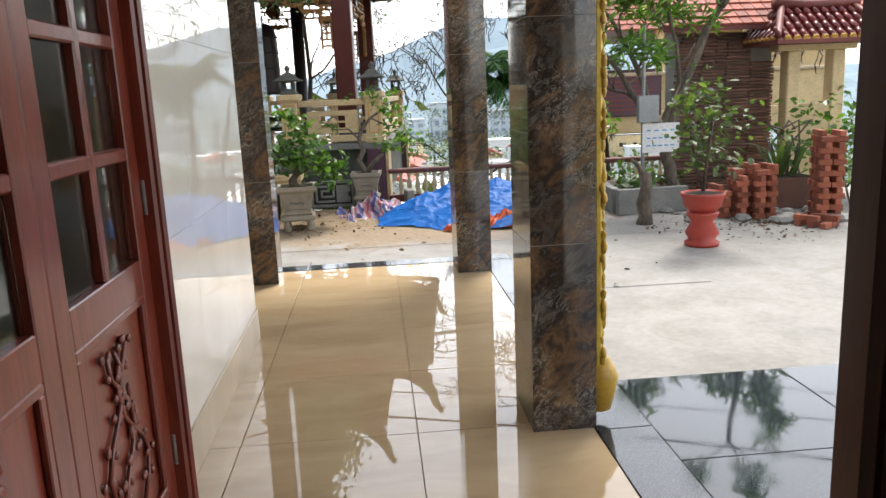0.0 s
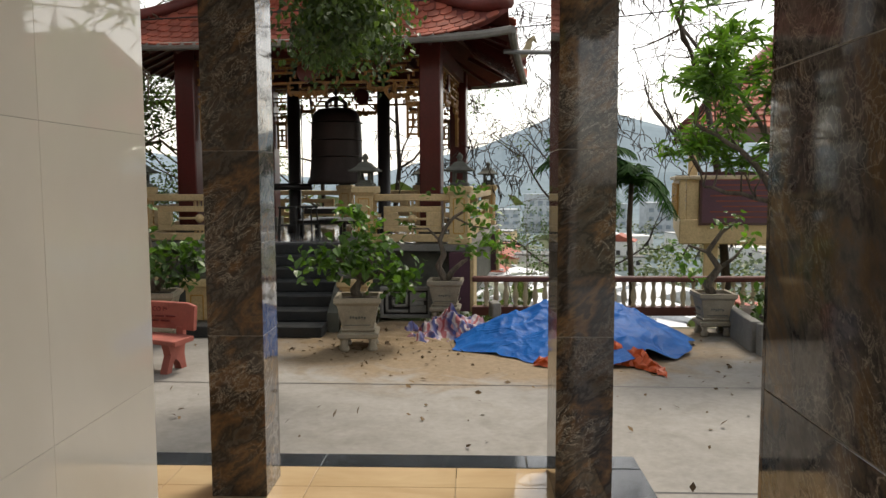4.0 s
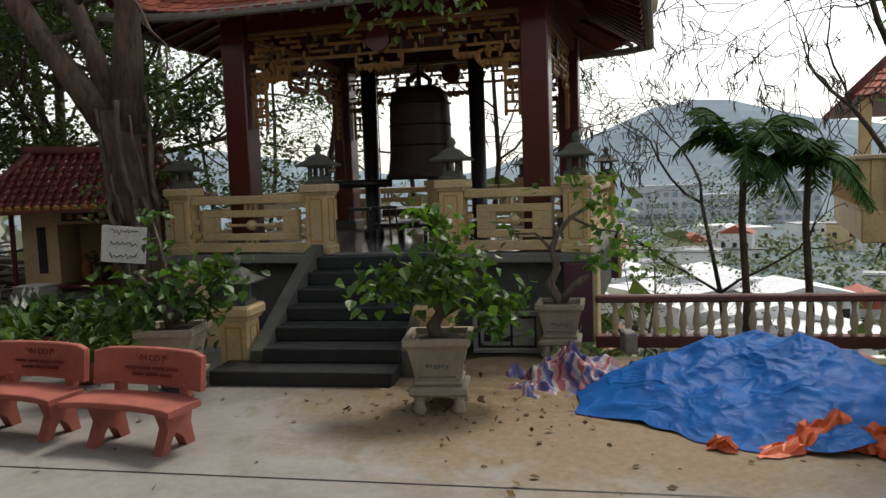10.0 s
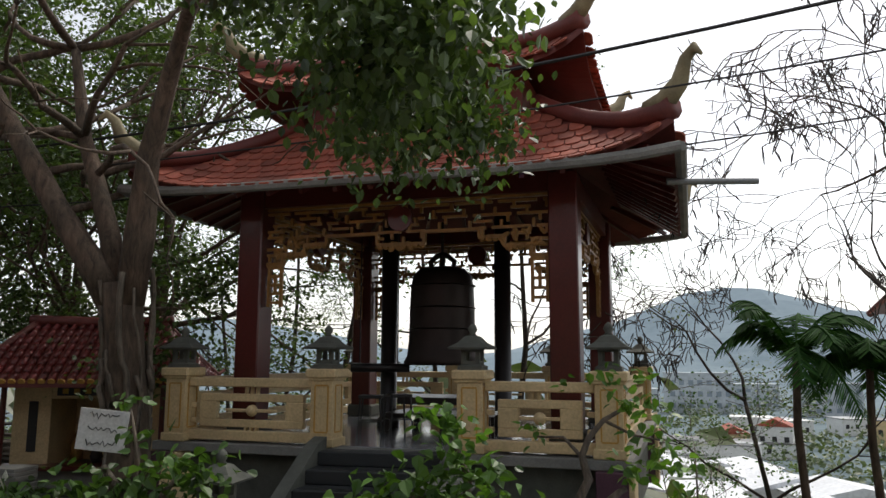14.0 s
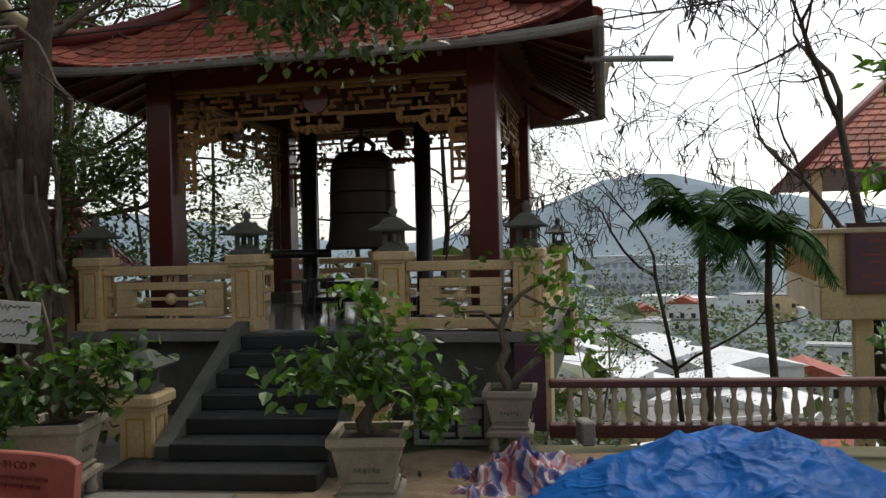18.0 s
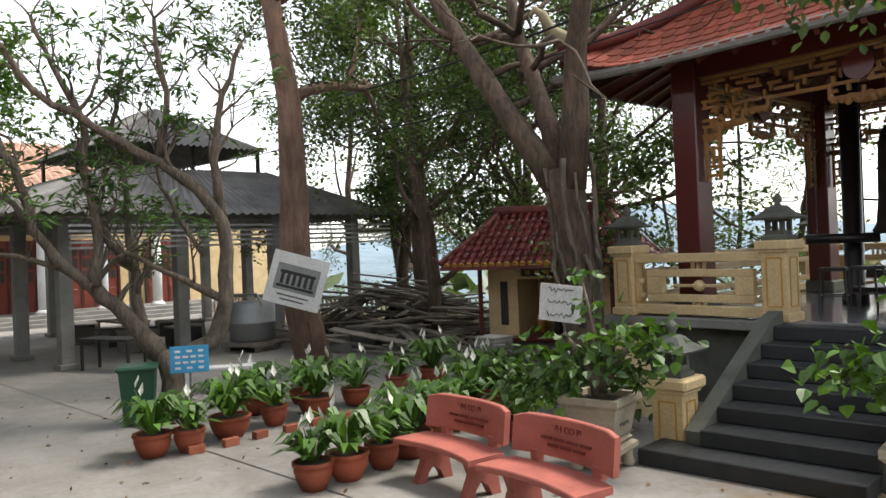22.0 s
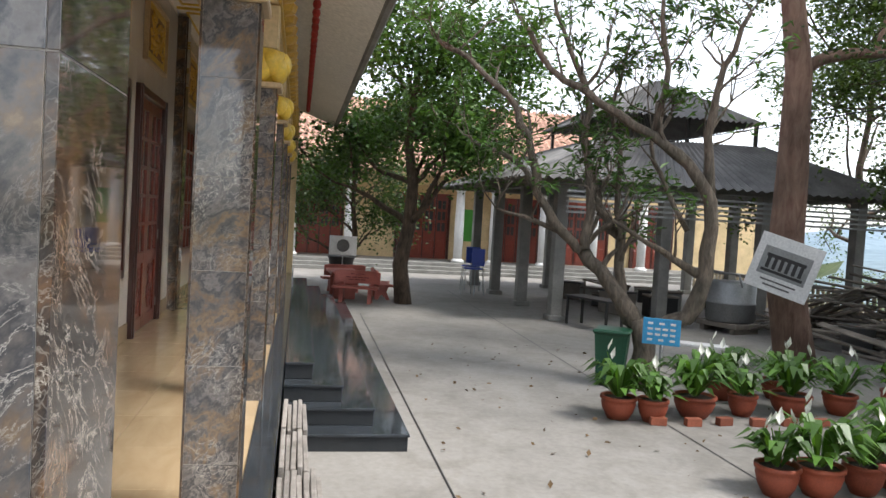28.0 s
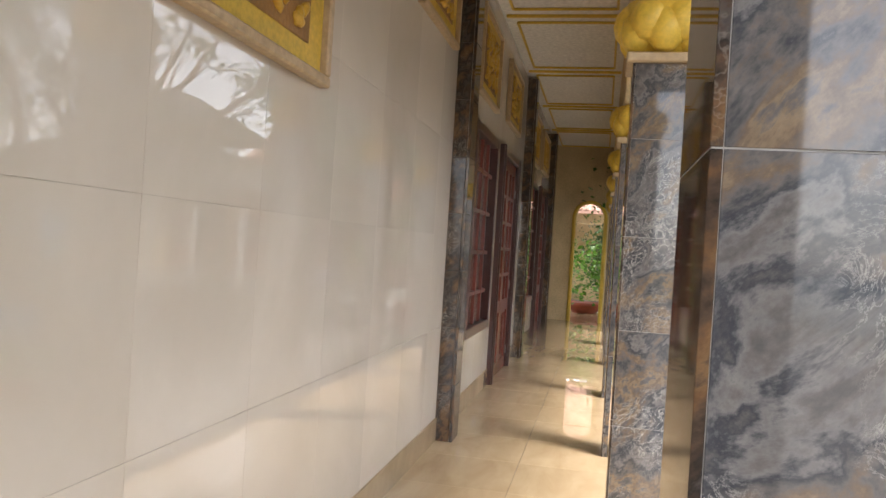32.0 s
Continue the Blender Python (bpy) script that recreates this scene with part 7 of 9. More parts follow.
# ---- palms ----
def palm(x, y, h, seed, z):
    r = random.Random(seed)
    t = thing("palm", "slim palm with arching dark fronds beyond the balustrade", "palm", "palms", (x, y, z))
    part("trunk", Geo().tube([(0, 0, -0.1), (0.05, 0, h * 0.4), (-0.03, 0, h * 0.75), (0, 0, h)], [0.075, 0.06, 0.055, 0.05], 9), M_BARK, t, smooth=True)
    for k in range(13):
        a = 2 * math.pi * k / 13 * 3 + r.uniform(-0.2, 0.2)
        L, up = r.uniform(0.7, 1.05), r.uniform(0.5, 1.9)
        d = Vector((math.cos(a), math.sin(a), 0))
        s = Vector((-math.sin(a), math.cos(a), 0))
        rib = [Vector((0, 0, h)) + d * L * u + Vector((0, 0, up * u * 1.1 - 1.75 * u * u * L * 0.75)) for u in [j / 9 for j in range(10)]]
        g = Geo().tube(rib, [0.018] * 9 + [0.005], 4)
        for j in range(2, 46):
            u = j / 46
            q = u * 9
            i = min(8, int(q))
            p = rib[i].lerp(rib[i + 1], q - i)
            tang = (rib[i + 1] - rib[i]).normalized()
            ll = 0.34 * math.sin(math.pi * (0.12 + 0.8 * u)) + 0.06
            for sg in (-1, 1):
                e = p + s * sg * ll * 0.8 + tang * ll * 0.45 + Vector((0, 0, -ll * r.uniform(0.25, 0.7)))
                w = tang * 0.014
                g.add([tuple(p - w), tuple(p + w), tuple(p.lerp(e, 0.5) + w * 1.2), tuple(e), tuple(p.lerp(e, 0.5) - w * 1.2)], [(0, 1, 2, 3, 4)])
        part("frond", g, M_PALM, t)
    return t


for x, y, top, sd in ((2.8, 17.3, 1.75, 1), (3.75, 17.4, 1.6, 2)):
    zz = land_z(x, y) - 0.4
    palm(x, y, top - zz, sd, zz)

# ---- shrine ----
sh = thing("shrine", "small yellow shrine with a red glazed tile roof and red posts", "shrine", at=(-9.25, 19.05, G0), rz=18)
part("plinth", Geo().box((0, 0.2, 0.22), (3.0, 1.9, 0.46), b=0.02), M_CONC, sh)
for s in (-1, 1):
    part("side_wall", Geo().box((s * 0.98, 0.2, 1.2), (0.66, 1.4, 1.5), b=0.01), M_CREAM, sh)
part("lintel", Geo().box((0, 0.2, 1.82), (1.3, 1.4, 0.26), b=0.01), M_CREAM, sh)
part("back_wall", Geo().box((0, 0.85, 1.06), (1.3, 0.1, 1.25)), M_CREAM, sh)
for s in (-1, 1):
    part("post", Geo().tube([(s * 1.38, -0.75, 0.4), (s * 1.38, -0.75, 1.95)], 0.05, 10), M_COLRED, sh, "dark red post")
part("offering_shelf", Geo().box((0, -0.65, 0.5), (2.9, 0.6, 0.07), b=0.01), M_COLRED, sh)
part("name_board", Geo().box((0, -0.53, 1.83), (1.1, 0.03, 0.16), b=0.006), M_BLACK, sh, "dark name board with faded marks")
g = Geo()
for q in range(5):
    g.box((-0.4 + 0.2 * q, -0.55, 1.83), (0.1, 0.012, 0.09))
part("marks", g, M_GOLD, sh, "gold marks")
for s in (-1, 1):
    c_ = part("couplet", Geo().box((s * 0.95, -0.515, 1.2), (0.16, 0.02, 0.9), b=0.004), M_BLACK, sh, "black vertical couplet board")
part("vase", Geo().lathe([(0.08, 0.535), (0.12, 0.65), (0.07, 0.78), (0.09, 0.84)], 12, (0.15, -0.35, 0)), M_BLACKWOOD, sh, smooth=True)
part("bouquet", leaves([(0.15, -0.35, 1.0)], 0.1, 90, (0.12, 0.1, 0.1), 4), M_LEAFDARK, sh, "faded bouquet", kind="stuff")
part("statue", Geo().lathe([(0.12, 0.535), (0.11, 0.7), (0.13, 0.85), (0.06, 0.93), (0.07, 1.0), (0.02, 1.06)], 10, (-0.35, 0.1, 0)), M_CARVE, sh, smooth=True)
M_GLAZE = plain("red_glazed_tile", (0.2, 0.03, 0.028), 0.3, 0.6, 7, island=0.3)
def glazed_roof(parent, w, d, z0, z1, k=0.16):
    """Hipped roof of half-round tiles: troughs and rows of covers with round ends."""
    e = [(-w / 2, -d / 2), (w / 2, -d / 2), (w / 2, d / 2), (-w / 2, d / 2)]
    rl = w * 0.3
    ridge = [(-rl, 0), (rl, 0)]
    g = Geo().add([(x, y, z0) for x, y in e] + [(x, y, z1) for x, y in ridge] + [(x, y, z0 - 0.07) for x, y in e], [(0, 1, 5, 4), (1, 2, 5), (2, 3, 4, 5), (3, 0, 4), (0, 6, 7, 1), (1, 7, 8, 2), (2, 8, 9, 3), (3, 9, 6, 0), (9, 8, 7, 6)])
    part("roof_deck", g, M_ROOFRED, parent)
    rows, ends = Geo(), Geo()
    def run(a, b_):
        a, b_ = Vector(a), Vector(b_)
        n = max(2, int((b_ - a).length / 0.2))
        for i in range(n):
            p, q = a.lerp(b_, i / n), a.lerp(b_, (i + 1) / n + 0.02)
            rows.tube([p + Vector((0, 0, 0.045)), q + Vector((0, 0, 0.02))], [0.058, 0.048], 6)
        ends.lathe([(0.062, -0.02), (0.062, 0.02)], 8, m=Matrix.Translation(a + Vector((0, 0, 0.03))) @ (a - b_).to_track_quat("Z", "Y").to_matrix().to_4x4())
    n = int(w / k)
    for i in range(n + 1):
        x = -w / 2 + w * i / n
        u = min(1.0, (w / 2 - abs(x)) / (w / 2 - rl))
        if u > 0.06:
            for sg in (-1, 1):
                run((x, sg * d / 2, z0), (x if abs(x) < rl else math.copysign(w / 2 - (w / 2 - rl) * u, x), sg * d / 2 * (1 - u), z0 + (z1 - z0) * u))
    n = int(d / k)
    for i in range(1, n):
        y = -d / 2 + d * i / n
        u = 1 - abs(y) / (d / 2)
        for sg in (-1, 1):
            if u > 0.08:
                run((sg * w / 2, y, z0), (sg * (w / 2 - (w / 2 - rl) * u), y, z0 + (z1 - z0) * u))
    part("cover_tiles", rows, M_GLAZE, parent, "rows of red glazed half-round tiles", smooth=True, kind="stuff")
    part("tile_end", ends, M_CREAMEDGE, parent, "ochre round tile ends", kind="stuff")
    part("ridge", Geo().tube([(-rl - 0.15, 0, z1 + 0.1), (0, 0, z1 + 0.06), (rl + 0.15, 0, z1 + 0.1)], 0.1, 8), M_ROOFRED, parent, smooth=True)
    for sx in (-1, 1):
        for sy in (-1, 1):
            part("hip", Geo().tube([(sx * rl, 0, z1 + 0.06), (sx * (w / 2 + rl) / 2, sy * d / 4, (z0 + z1) / 2 + 0.03), (sx * w / 2, sy * d / 2, z0 + 0.08), (sx * (w / 2 + 0.12), sy * (d / 2 + 0.1), z0 + 0.2)], [0.075, 0.07, 0.06, 0.03], 7), M_ROOFRED, parent, smooth=True)


glazed_roof(sh, 3.9, 2.9, 2.0, 3.05)

# white hand-written sheet on a stake
t = thing("notice_sheet", "white sheet with handwritten lines on a leaning stake", "notice", at=(-5.46, 13.9, G0), rz=14)
m_ = pose(0, 0, 1.62, 0, 6, 0)
part("sheet", Geo().box((0, 0, 0), (0.56, 0.012, 0.47), b=0.002, m=m_), M_WHITE, t)
r = random.Random(6)
for k, n in enumerate((14, 12, 13)):
    pts = [(-0.17 + 0.34 * q / (n - 1), -0.011, 0.17 - 0.16 * k + 0.03 * math.sin(q * 2.6 + k) + r.uniform(-0.02, 0.02)) for q in range(n)]
    part("handwriting", Geo().tube([tuple(m_ @ Vector(p)) for p in pts], 0.006, 4), M_BLACK, t, "dark unreadable handwritten line")
part("stake", Geo().tube([(0.02, 0.03, 0.0), (0.04, 0.02, 1.75)], 0.018, 6), M_PLANK, t)
t = thing("yellow_board", "offcut of cream-painted board leaning on the tree", "board", at=(-5.3, 15.2, G0))
part("board", Geo().prism([(-0.3, 0.0), (0.55, 0.0), (0.1, 1.0), (-0.3, 1.15)], -0.015, 0.015, Matrix.Rotation(radians(-12), 4, "X")), M_CREAM, t)

# plant mass at the foot of the tree
for k, (x, y, s) in enumerate(((-5.9, 14.6, 0.5), (-5.0, 14.2, 0.6), (-7.3, 14.9, 0.4))):
    t = thing("shrub", "dark leafy shrub at the foot of the old tree", "shrub", "shrubs", (x, y, G0))
    part("stem", Geo().tube([(0, 0, 0), (0.1, 0, 0.4), (0.0, 0.1, 0.8 * s)], 0.02, 5), M_BARK, t)
    part("stem", Geo().tube([(0, 0, 0), (-0.15, 0.05, 0.5), (-0.2, 0, 0.8 * s)], 0.018, 5), M_BARK, t)
    part("foliage", leaves([(0.25 * math.cos(a), 0.25 * math.sin(a), 0.35 + 0.35 * s * (i % 3)) for i, a in enumerate([j * 0.9 for j in range(10)])], 0.13, 16, (0.16, 0.16, 0.14), 90 + k, "heart"), M_LEAFDARK, t)

# stacked paving slabs
t = thing("slab_stack", "stack of grey paving slabs", "slab stack", at=(-8.9, 16.6, G0))
for k in range(12):
    part("slab", Geo().box((0.02 * math.sin(k * 2.2), 0.02 * math.cos(k * 1.7), 0.035 + 0.062 * k), (0.5, 0.5, 0.055), 3 * math.sin(k), 0.006), M_CONC, t)

# timber and scrap heap
hp = thing("timber_heap", "heap of weathered grey planks and poles", "timber heap", at=(-14.5, 19.5, G0))
r = random.Random(33)
pl = mesh_of("plank", Geo().box((0, 0, 0), (2.6, 0.16, 0.035), b=0.004), M_PLANK)
po = mesh_of("pole", Geo().tube([(-1.5, 0, 0), (0, 0.03, 0.02), (1.5, 0, 0)], 0.04, 6), M_PLANK)
for k in range(230):
    x, y = r.gauss(0.6, 2.4), r.gauss(0, 1.1)
    hgt = 1.75 * math.exp(-((x + 0.6) / 2.0) ** 2 - (y / 1.6) ** 2) + 0.6 * math.exp(-((x - 2.2) / 2.2) ** 2)
    z = 0.05 + r.random() * hgt
    slope = 28 if x < -0.8 else 6
    ob = new("plank" if k % 4 else "pole", pl if k % 4 else po)
    ob.parent = hp
    ob.matrix_local = pose(x, y, z, r.uniform(-14, 14), -r.uniform(-12, slope), r.gauss(5, 42)) @ Matrix.Diagonal((r.uniform(0.5, 1.15), r.uniform(0.6, 1.4), 1, 1))
t = thing("bucket", "pale grey plastic tub beside the timber", "tub", at=(-14.3, 18.0, G0))
part("tub", Geo().lathe([(0.28, 0.0), (0.36, 0.55), (0.38, 0.56), (0.38, 0.6), (0.33, 0.6), (0.3, 0.5)], 18), M_STEEL, t, smooth=True)

# framed board tied to the eucalyptus
t = thing("notice_board", "tilted white board with a building picture tied to a tree", "notice board", at=(-11.7, 14.3, 1.15), rz=52)
m_ = pose(0, 0, 0, 0, 17, 0)
part("panel", Geo().box((0, 0, 0), (1.05, 0.03, 0.98), b=0.004, m=m_), M_WHITE, t)
part("picture", Geo().box((0, -0.02, 0.03), (0.8, 0.006, 0.5), m=m_), M_STEEL, t, "grey picture field")
g = Geo()
g.box((0, -0.026, 0.13), (0.66, 0.006, 0.06), m=m_).box((0, -0.026, -0.14), (0.7, 0.006, 0.05), m=m_)
for q in range(6):
    g.box((-0.27 + 0.11 * q, -0.026, 0.0), (0.06, 0.006, 0.2), m=m_)
part("drawing", g, M_BLACK, t, "dark building drawing")
g = Geo()
for k in range(2):
    g.box((0, -0.02, -0.3 - 0.08 * k), (0.6 - 0.15 * k, 0.006, 0.03), m=m_)
part("caption", g, M_TIN, t, "unreadable caption")
part("strap", Geo().tube([(-0.2, 0.02, -0.1), (-0.5, 0.9, -0.1), (-0.2, 1.4, -0.1), (0.4, 1.2, -0.1), (0.3, 0.02, -0.1)], 0.012, 5), M_CABLE, t)
t = thing("blue_sign", "small blue sign with white lines in the flower bed", "sign", at=(-9.45, 10.95, G0), rz=58)
part("panel", Geo().box((0, 0, 1.02), (0.5, 0.015, 0.36), b=0.004), M_SIGNBLUE, t)
for k, n in enumerate((3, 4, 4, 3)):
    for q in range(n):
        part("writing", Geo().box((-0.15 + 0.3 * q / (n - 1), -0.011, 1.13 - 0.075 * k), (0.07, 0.006, 0.03)), M_WHITE, t, "white unreadable line")
part("post", Geo().tube([(0, 0.02, 0), (0, 0.02, 1.0)], 0.016, 6), M_STEEL, t)
t = thing("wheelie_bin", "dark green plastic wheeled bin", "bin", at=(-10.75, 10.82, G0), rz=60)
part("body", Geo().lathe([(0.19, 0.05), (0.245, 0.78), (0.255, 0.8)], square=4), M_GREENBIN, t)
part("lid", Geo().box((0, 0, 0.83), (0.55, 0.58, 0.07), b=0.025), M_GREENBIN, t)
for s in (-1, 1):
    part("wheel", Geo().tube([(s * 0.18, 0.21, 0.09), (s * 0.23, 0.21, 0.09)], 0.09, 12), M_BLACK, t)
# white boards lying against the frangipani
t = thing("white_bench", "low white bench behind the flower pots", "bench", at=(-12.2, 12.9, G0), rz=58)
part("top", Geo().box((0, 0, 0.42), (1.3, 0.35, 0.06), b=0.01), M_WHITE, t)
for s in (-1, 1):
    part("leg", Geo().box((s * 0.5, 0, 0.195), (0.1, 0.3, 0.39), b=0.01), M_WHITE, t)

# ---- open shed ----
sd = thing("shed", "open shed with concrete posts and a two-level corrugated roof", "shed", at=(-22.0, 16.3, G0))
def PS(name, g, mat, label="", smooth=False, kind=""):
    ob = new(name, mesh_of(name, g, mat, smooth))
    ob.parent = sd
    ob.matrix_local = Matrix.Translation((22.0, -16.3, -G0))
    return tagged(ob, label, kind=kind)
XS_, YS_ = [-18.0, -21.0, -24.0, -27.0], [12.4, 15.2, 18.0, 20.8]
for x in XS_:
    for y in YS_:
        if x in (XS_[0], XS_[-1]) or y in (YS_[0], YS_[-1]):
            PS("post", Geo().box((x, y, 1.1), (0.3, 0.3, 3.66), b=0.015), M_CONC)
            PS("footing", Geo().box((x, y, G0 + 0.07), (0.44, 0.44, 0.14), b=0.02), M_CONC)
for a in (YS_[0], YS_[-1]):
    PS("beam", Geo().box((-22.25, a, 2.85), (9.9, 0.24, 0.34), b=0.01), M_CONC)
for a in (XS_[0], XS_[-1]):
    PS("beam", Geo().box((a, 16.6, 2.85), (0.24, 8.1, 0.34), b=0.01), M_CONC)
def corrugated(quad, pitch, name):
    """A corrugated sheet over the four corners a, b (eave) and d, c (top)."""
    a, b_, c, d = [Vector(q) for q in quad]
    n = max(6, int((b_ - a).length / pitch) * 2)
    g = Geo()
    nrm = (b_ - a).cross(d - a).normalized()
    for i in range(n + 1):
        u = i / n
        o = nrm * (0.07 if i % 2 else 0)
        g.v.extend([tuple(a.lerp(b_, u) + o), tuple(d.lerp(c, u) + o)])
    g.f = [(2 * i, 2 * i + 2, 2 * i + 3, 2 * i + 1) for i in range(n)]
    return PS(name, g, M_TIN, "grey corrugated roof sheet")
A = [(-16.9, 11.0, 2.72), (-16.9, 22.0, 2.72), (-28.2, 22.0, 2.72), (-28.2, 11.0, 2.72)]
B = [(-19.4, 14.2, 4.1), (-19.4, 18.8, 4.1), (-25.2, 18.8, 4.1), (-25.2, 14.2, 4.1)]
for i in range(4):
    j = (i + 1) % 4
    corrugated((A[i], A[j], B[j], B[i]), 0.26, "roof_sheet")
C = [(-19.3, 14.1, 4.75), (-19.3, 18.7, 4.75), (-25.2, 18.7, 4.75), (-25.2, 14.1, 4.75)]
D = [(-21.6, 16.3, 6.1), (-21.6, 16.5, 6.1), (-23.0, 16.5, 6.1), (-23.0, 16.3, 6.1)]
for i in range(4):
    j = (i + 1) % 4
    corrugated((C[i], C[j], D[j], D[i]), 0.18, "upper_roof_sheet")
for x, y in ((-19.6, 14.4), (-19.6, 18.6), (-25.0, 18.6), (-25.0, 14.4), (-19.6, 16.5), (-22.3, 14.4)):
    PS("strut", Geo().box((x, y, 4.4), (0.09, 0.09, 0.9)), M_BLACK)
g = Geo()
for k in range(5):
    g.box((-16.5, 16.5, 2.45 - 0.12 * k), (0.04, 9.0, 0.05))
for k in range(12):
    PS("purlin", Geo().box((-17.3 - 0.9 * k, 11.6 + 0.0, 2.72), (0.06, 1.3, 0.08)), M_PLANK)
PS("slats", g, M_STEEL, "slatted screen under the roof", kind="stuff")
# balustrade behind the shed
bl = thing("far_balustrade", "grey concrete balustrade at the back of the shed", "balustrade", at=(-21.0, 21.6, G0))
part("rail", Geo().box((0, 0, 0.95), (14, 0.16, 0.12), b=0.02), M_CONC, bl)
for k in range(60):
    piece("baluster", bme, bl, (-6.8 + 0.23 * k, 0, 0.0), scale=(1.3, 1.3, 1.95))

t = thing("water_tank", "dented grey metal water tank on a frame", "tank", at=(-17.0, 16.6, G0 + 0.25), rz=20)
part("body", Geo().lathe([(0.5, 0.0), (0.58, 0.05), (0.58, 0.45), (0.6, 0.47), (0.58, 0.5), (0.58, 0.95), (0.5, 1.0)], 20), M_STEEL, t, smooth=True)
part("frame", Geo().box((0, 0, -0.06), (1.2, 1.0, 0.12), b=0.01), M_PLANK, t)
part("pipe", Geo().tube([(-0.55, -0.3, 0.9), (-0.5, -0.4, 1.2), (0.5, -0.4, 1.2), (0.55, -0.3, 0.9)], 0.03, 6), M_STEEL, t)
for s in (-1, 1):
    part("foot", Geo().box((s * 0.45, 0, -0.185), (0.12, 0.9, 0.13)), M_PLANK, t)


def table(x, y, rz, w, d, h, mat, label):
    t = thing("table", label, "table", at=(x, y, G0), rz=rz)
    part("tabletop", Geo().box((0, 0, h - 0.03), (w, d, 0.05), b=0.008), mat, t)
    for sx in (-1, 1):
        for sy in (-1, 1):
            part("leg", Geo().box((sx * (w / 2 - 0.06), sy * (d / 2 - 0.06), (h - 0.055) / 2), (0.05, 0.05, h - 0.055)), mat, t)
    return t


table(-16.9, 13.0, 20, 1.5, 0.6, 0.72, M_BLACK, "plain black table beside the shed post")
table(-21.5, 15.2, 0, 1.8, 0.8, 0.75, M_PLANK, "work table piled with materials under the shed")
r = random.Random(4)
for k in range(9):
    t = thing("crate", "stacked dark crate or bundle under the shed roof", "crate", "stored crates", (-19.0 - r.random() * 5, 14.5 + r.random() * 3.5, G0), r.uniform(0, 90))
    s = r.uniform(0.5, 0.9)
    part("body", Geo().box((0, 0, s * 0.35), (s, s * 0.7, s * 0.7), b=0.02), (M_PLANK, M_BLACK, M_CONC)[k % 3], t)
    part("lid", Geo().box((0, 0, s * 0.72), (s * 1.05, s * 0.74, 0.05), b=0.012), (M_BLACK, M_PLANK, M_PLANK)[k % 3], t)


def blue_chair(x, y, rz):
    t = thing("blue_chair", "blue plastic seat on a thin metal frame", "chair", "blue chairs", (x, y, G0), rz)
    part("seat", Geo().box((0, 0, 0.85), (0.5, 0.45, 0.05), b=0.02), M_BLUE, t)
    part("backrest", Geo().box((0, 0.23, 1.2), (0.5, 0.05, 0.55), b=0.025), M_BLUE, t)
    for sx in (-1, 1):
        for sy in (-1, 1):
            part("leg", Geo().tube([(sx * 0.22, sy * 0.2, 0.83), (sx * 0.26, sy * 0.26, 0.0)], 0.018, 6), M_STEEL, t)
    return t


c0 = blue_chair(-24.6, 11.7, 60)
copy_thing(c0, pose(-23.3, 11.5, G0, 0, 0, 40))

# red stone table with benches at the far end of the steps
t = thing("stone_table", "red terrazzo table near the shade tree", "table", at=(-21.4, 7.3, G0), rz=4)
part("top", Geo().box((0, 0, 0.72), (1.5, 0.8, 0.09), b=0.02), M_BENCH, t)
for s in (-1, 1):
    part("leg", Geo().box((s * 0.45, 0, 0.335), (0.16, 0.6, 0.67), b=0.02), M_BENCH, t)
for x, y, rz in ((-20.2, 7.6, 78), (-21.5, 8.4, 180), (-22.8, 7.4, -80)):
    copy_thing(b1, pose(x, y, G0, 0, 0, rz))
t = thing("planter_sign", "dark planter with a round-marked pale sign plate", "planter", at=(-24.3, 7.4, G0))
part("planter", Geo().lathe([(0.25, 0), (0.4, 0.9), (0.45, 0.95), (0.45, 1.0), (0.38, 1.0)], 16), M_BLACK, t, smooth=True)
part("plate", Geo().box((0.6, 0, 1.35), (0.02, 0.85, 0.6), b=0.005), M_WHITE, t)
part("ring", Geo().lathe([(0.2, 0), (0.2, 0.012)], 20, m=Matrix.Translation((0.612, 0, 1.35)) @ Matrix.Rotation(radians(90), 4, "Y")), M_TIN, t, "grey round mark")
part("support", Geo().tube([(0.55, 0, 0.0), (0.58, 0, 1.1)], 0.02, 6), M_STEEL, t)

# pale slabs stood on edge along the porch
M_PALESLAB = plain("chipped_pale_slab", (0.33, 0.3, 0.27), 0.9, 0.5, 16, relief=0.7, vary=0.25)
slab_kinds = [mesh_of("slab", Geo().box((0, 0, 0.26 + dz / 2), (w, 0.04, 0.52 + dz), b=0.006), M_PALESLAB) for w, dz in ((0.96, 0.0), (0.9, -0.025), (0.98, 0.015))]
for x, n in ((-6.92, 5), (-5.88, 5), (-4.86, 7)):
    t = thing("slab_bundle", "row of chipped whitish slabs stood on edge against the porch", "slab stack", "pale slabs", (x, 5.975, G0))
    for k in range(n):
        piece("slab", slab_kinds[(k * 2 + n) % 3], t, (0.02 * math.sin(k * 3.1 + x), 0.045 * k + 0.004, 0), 0.6 * math.sin(k * 2 + x))

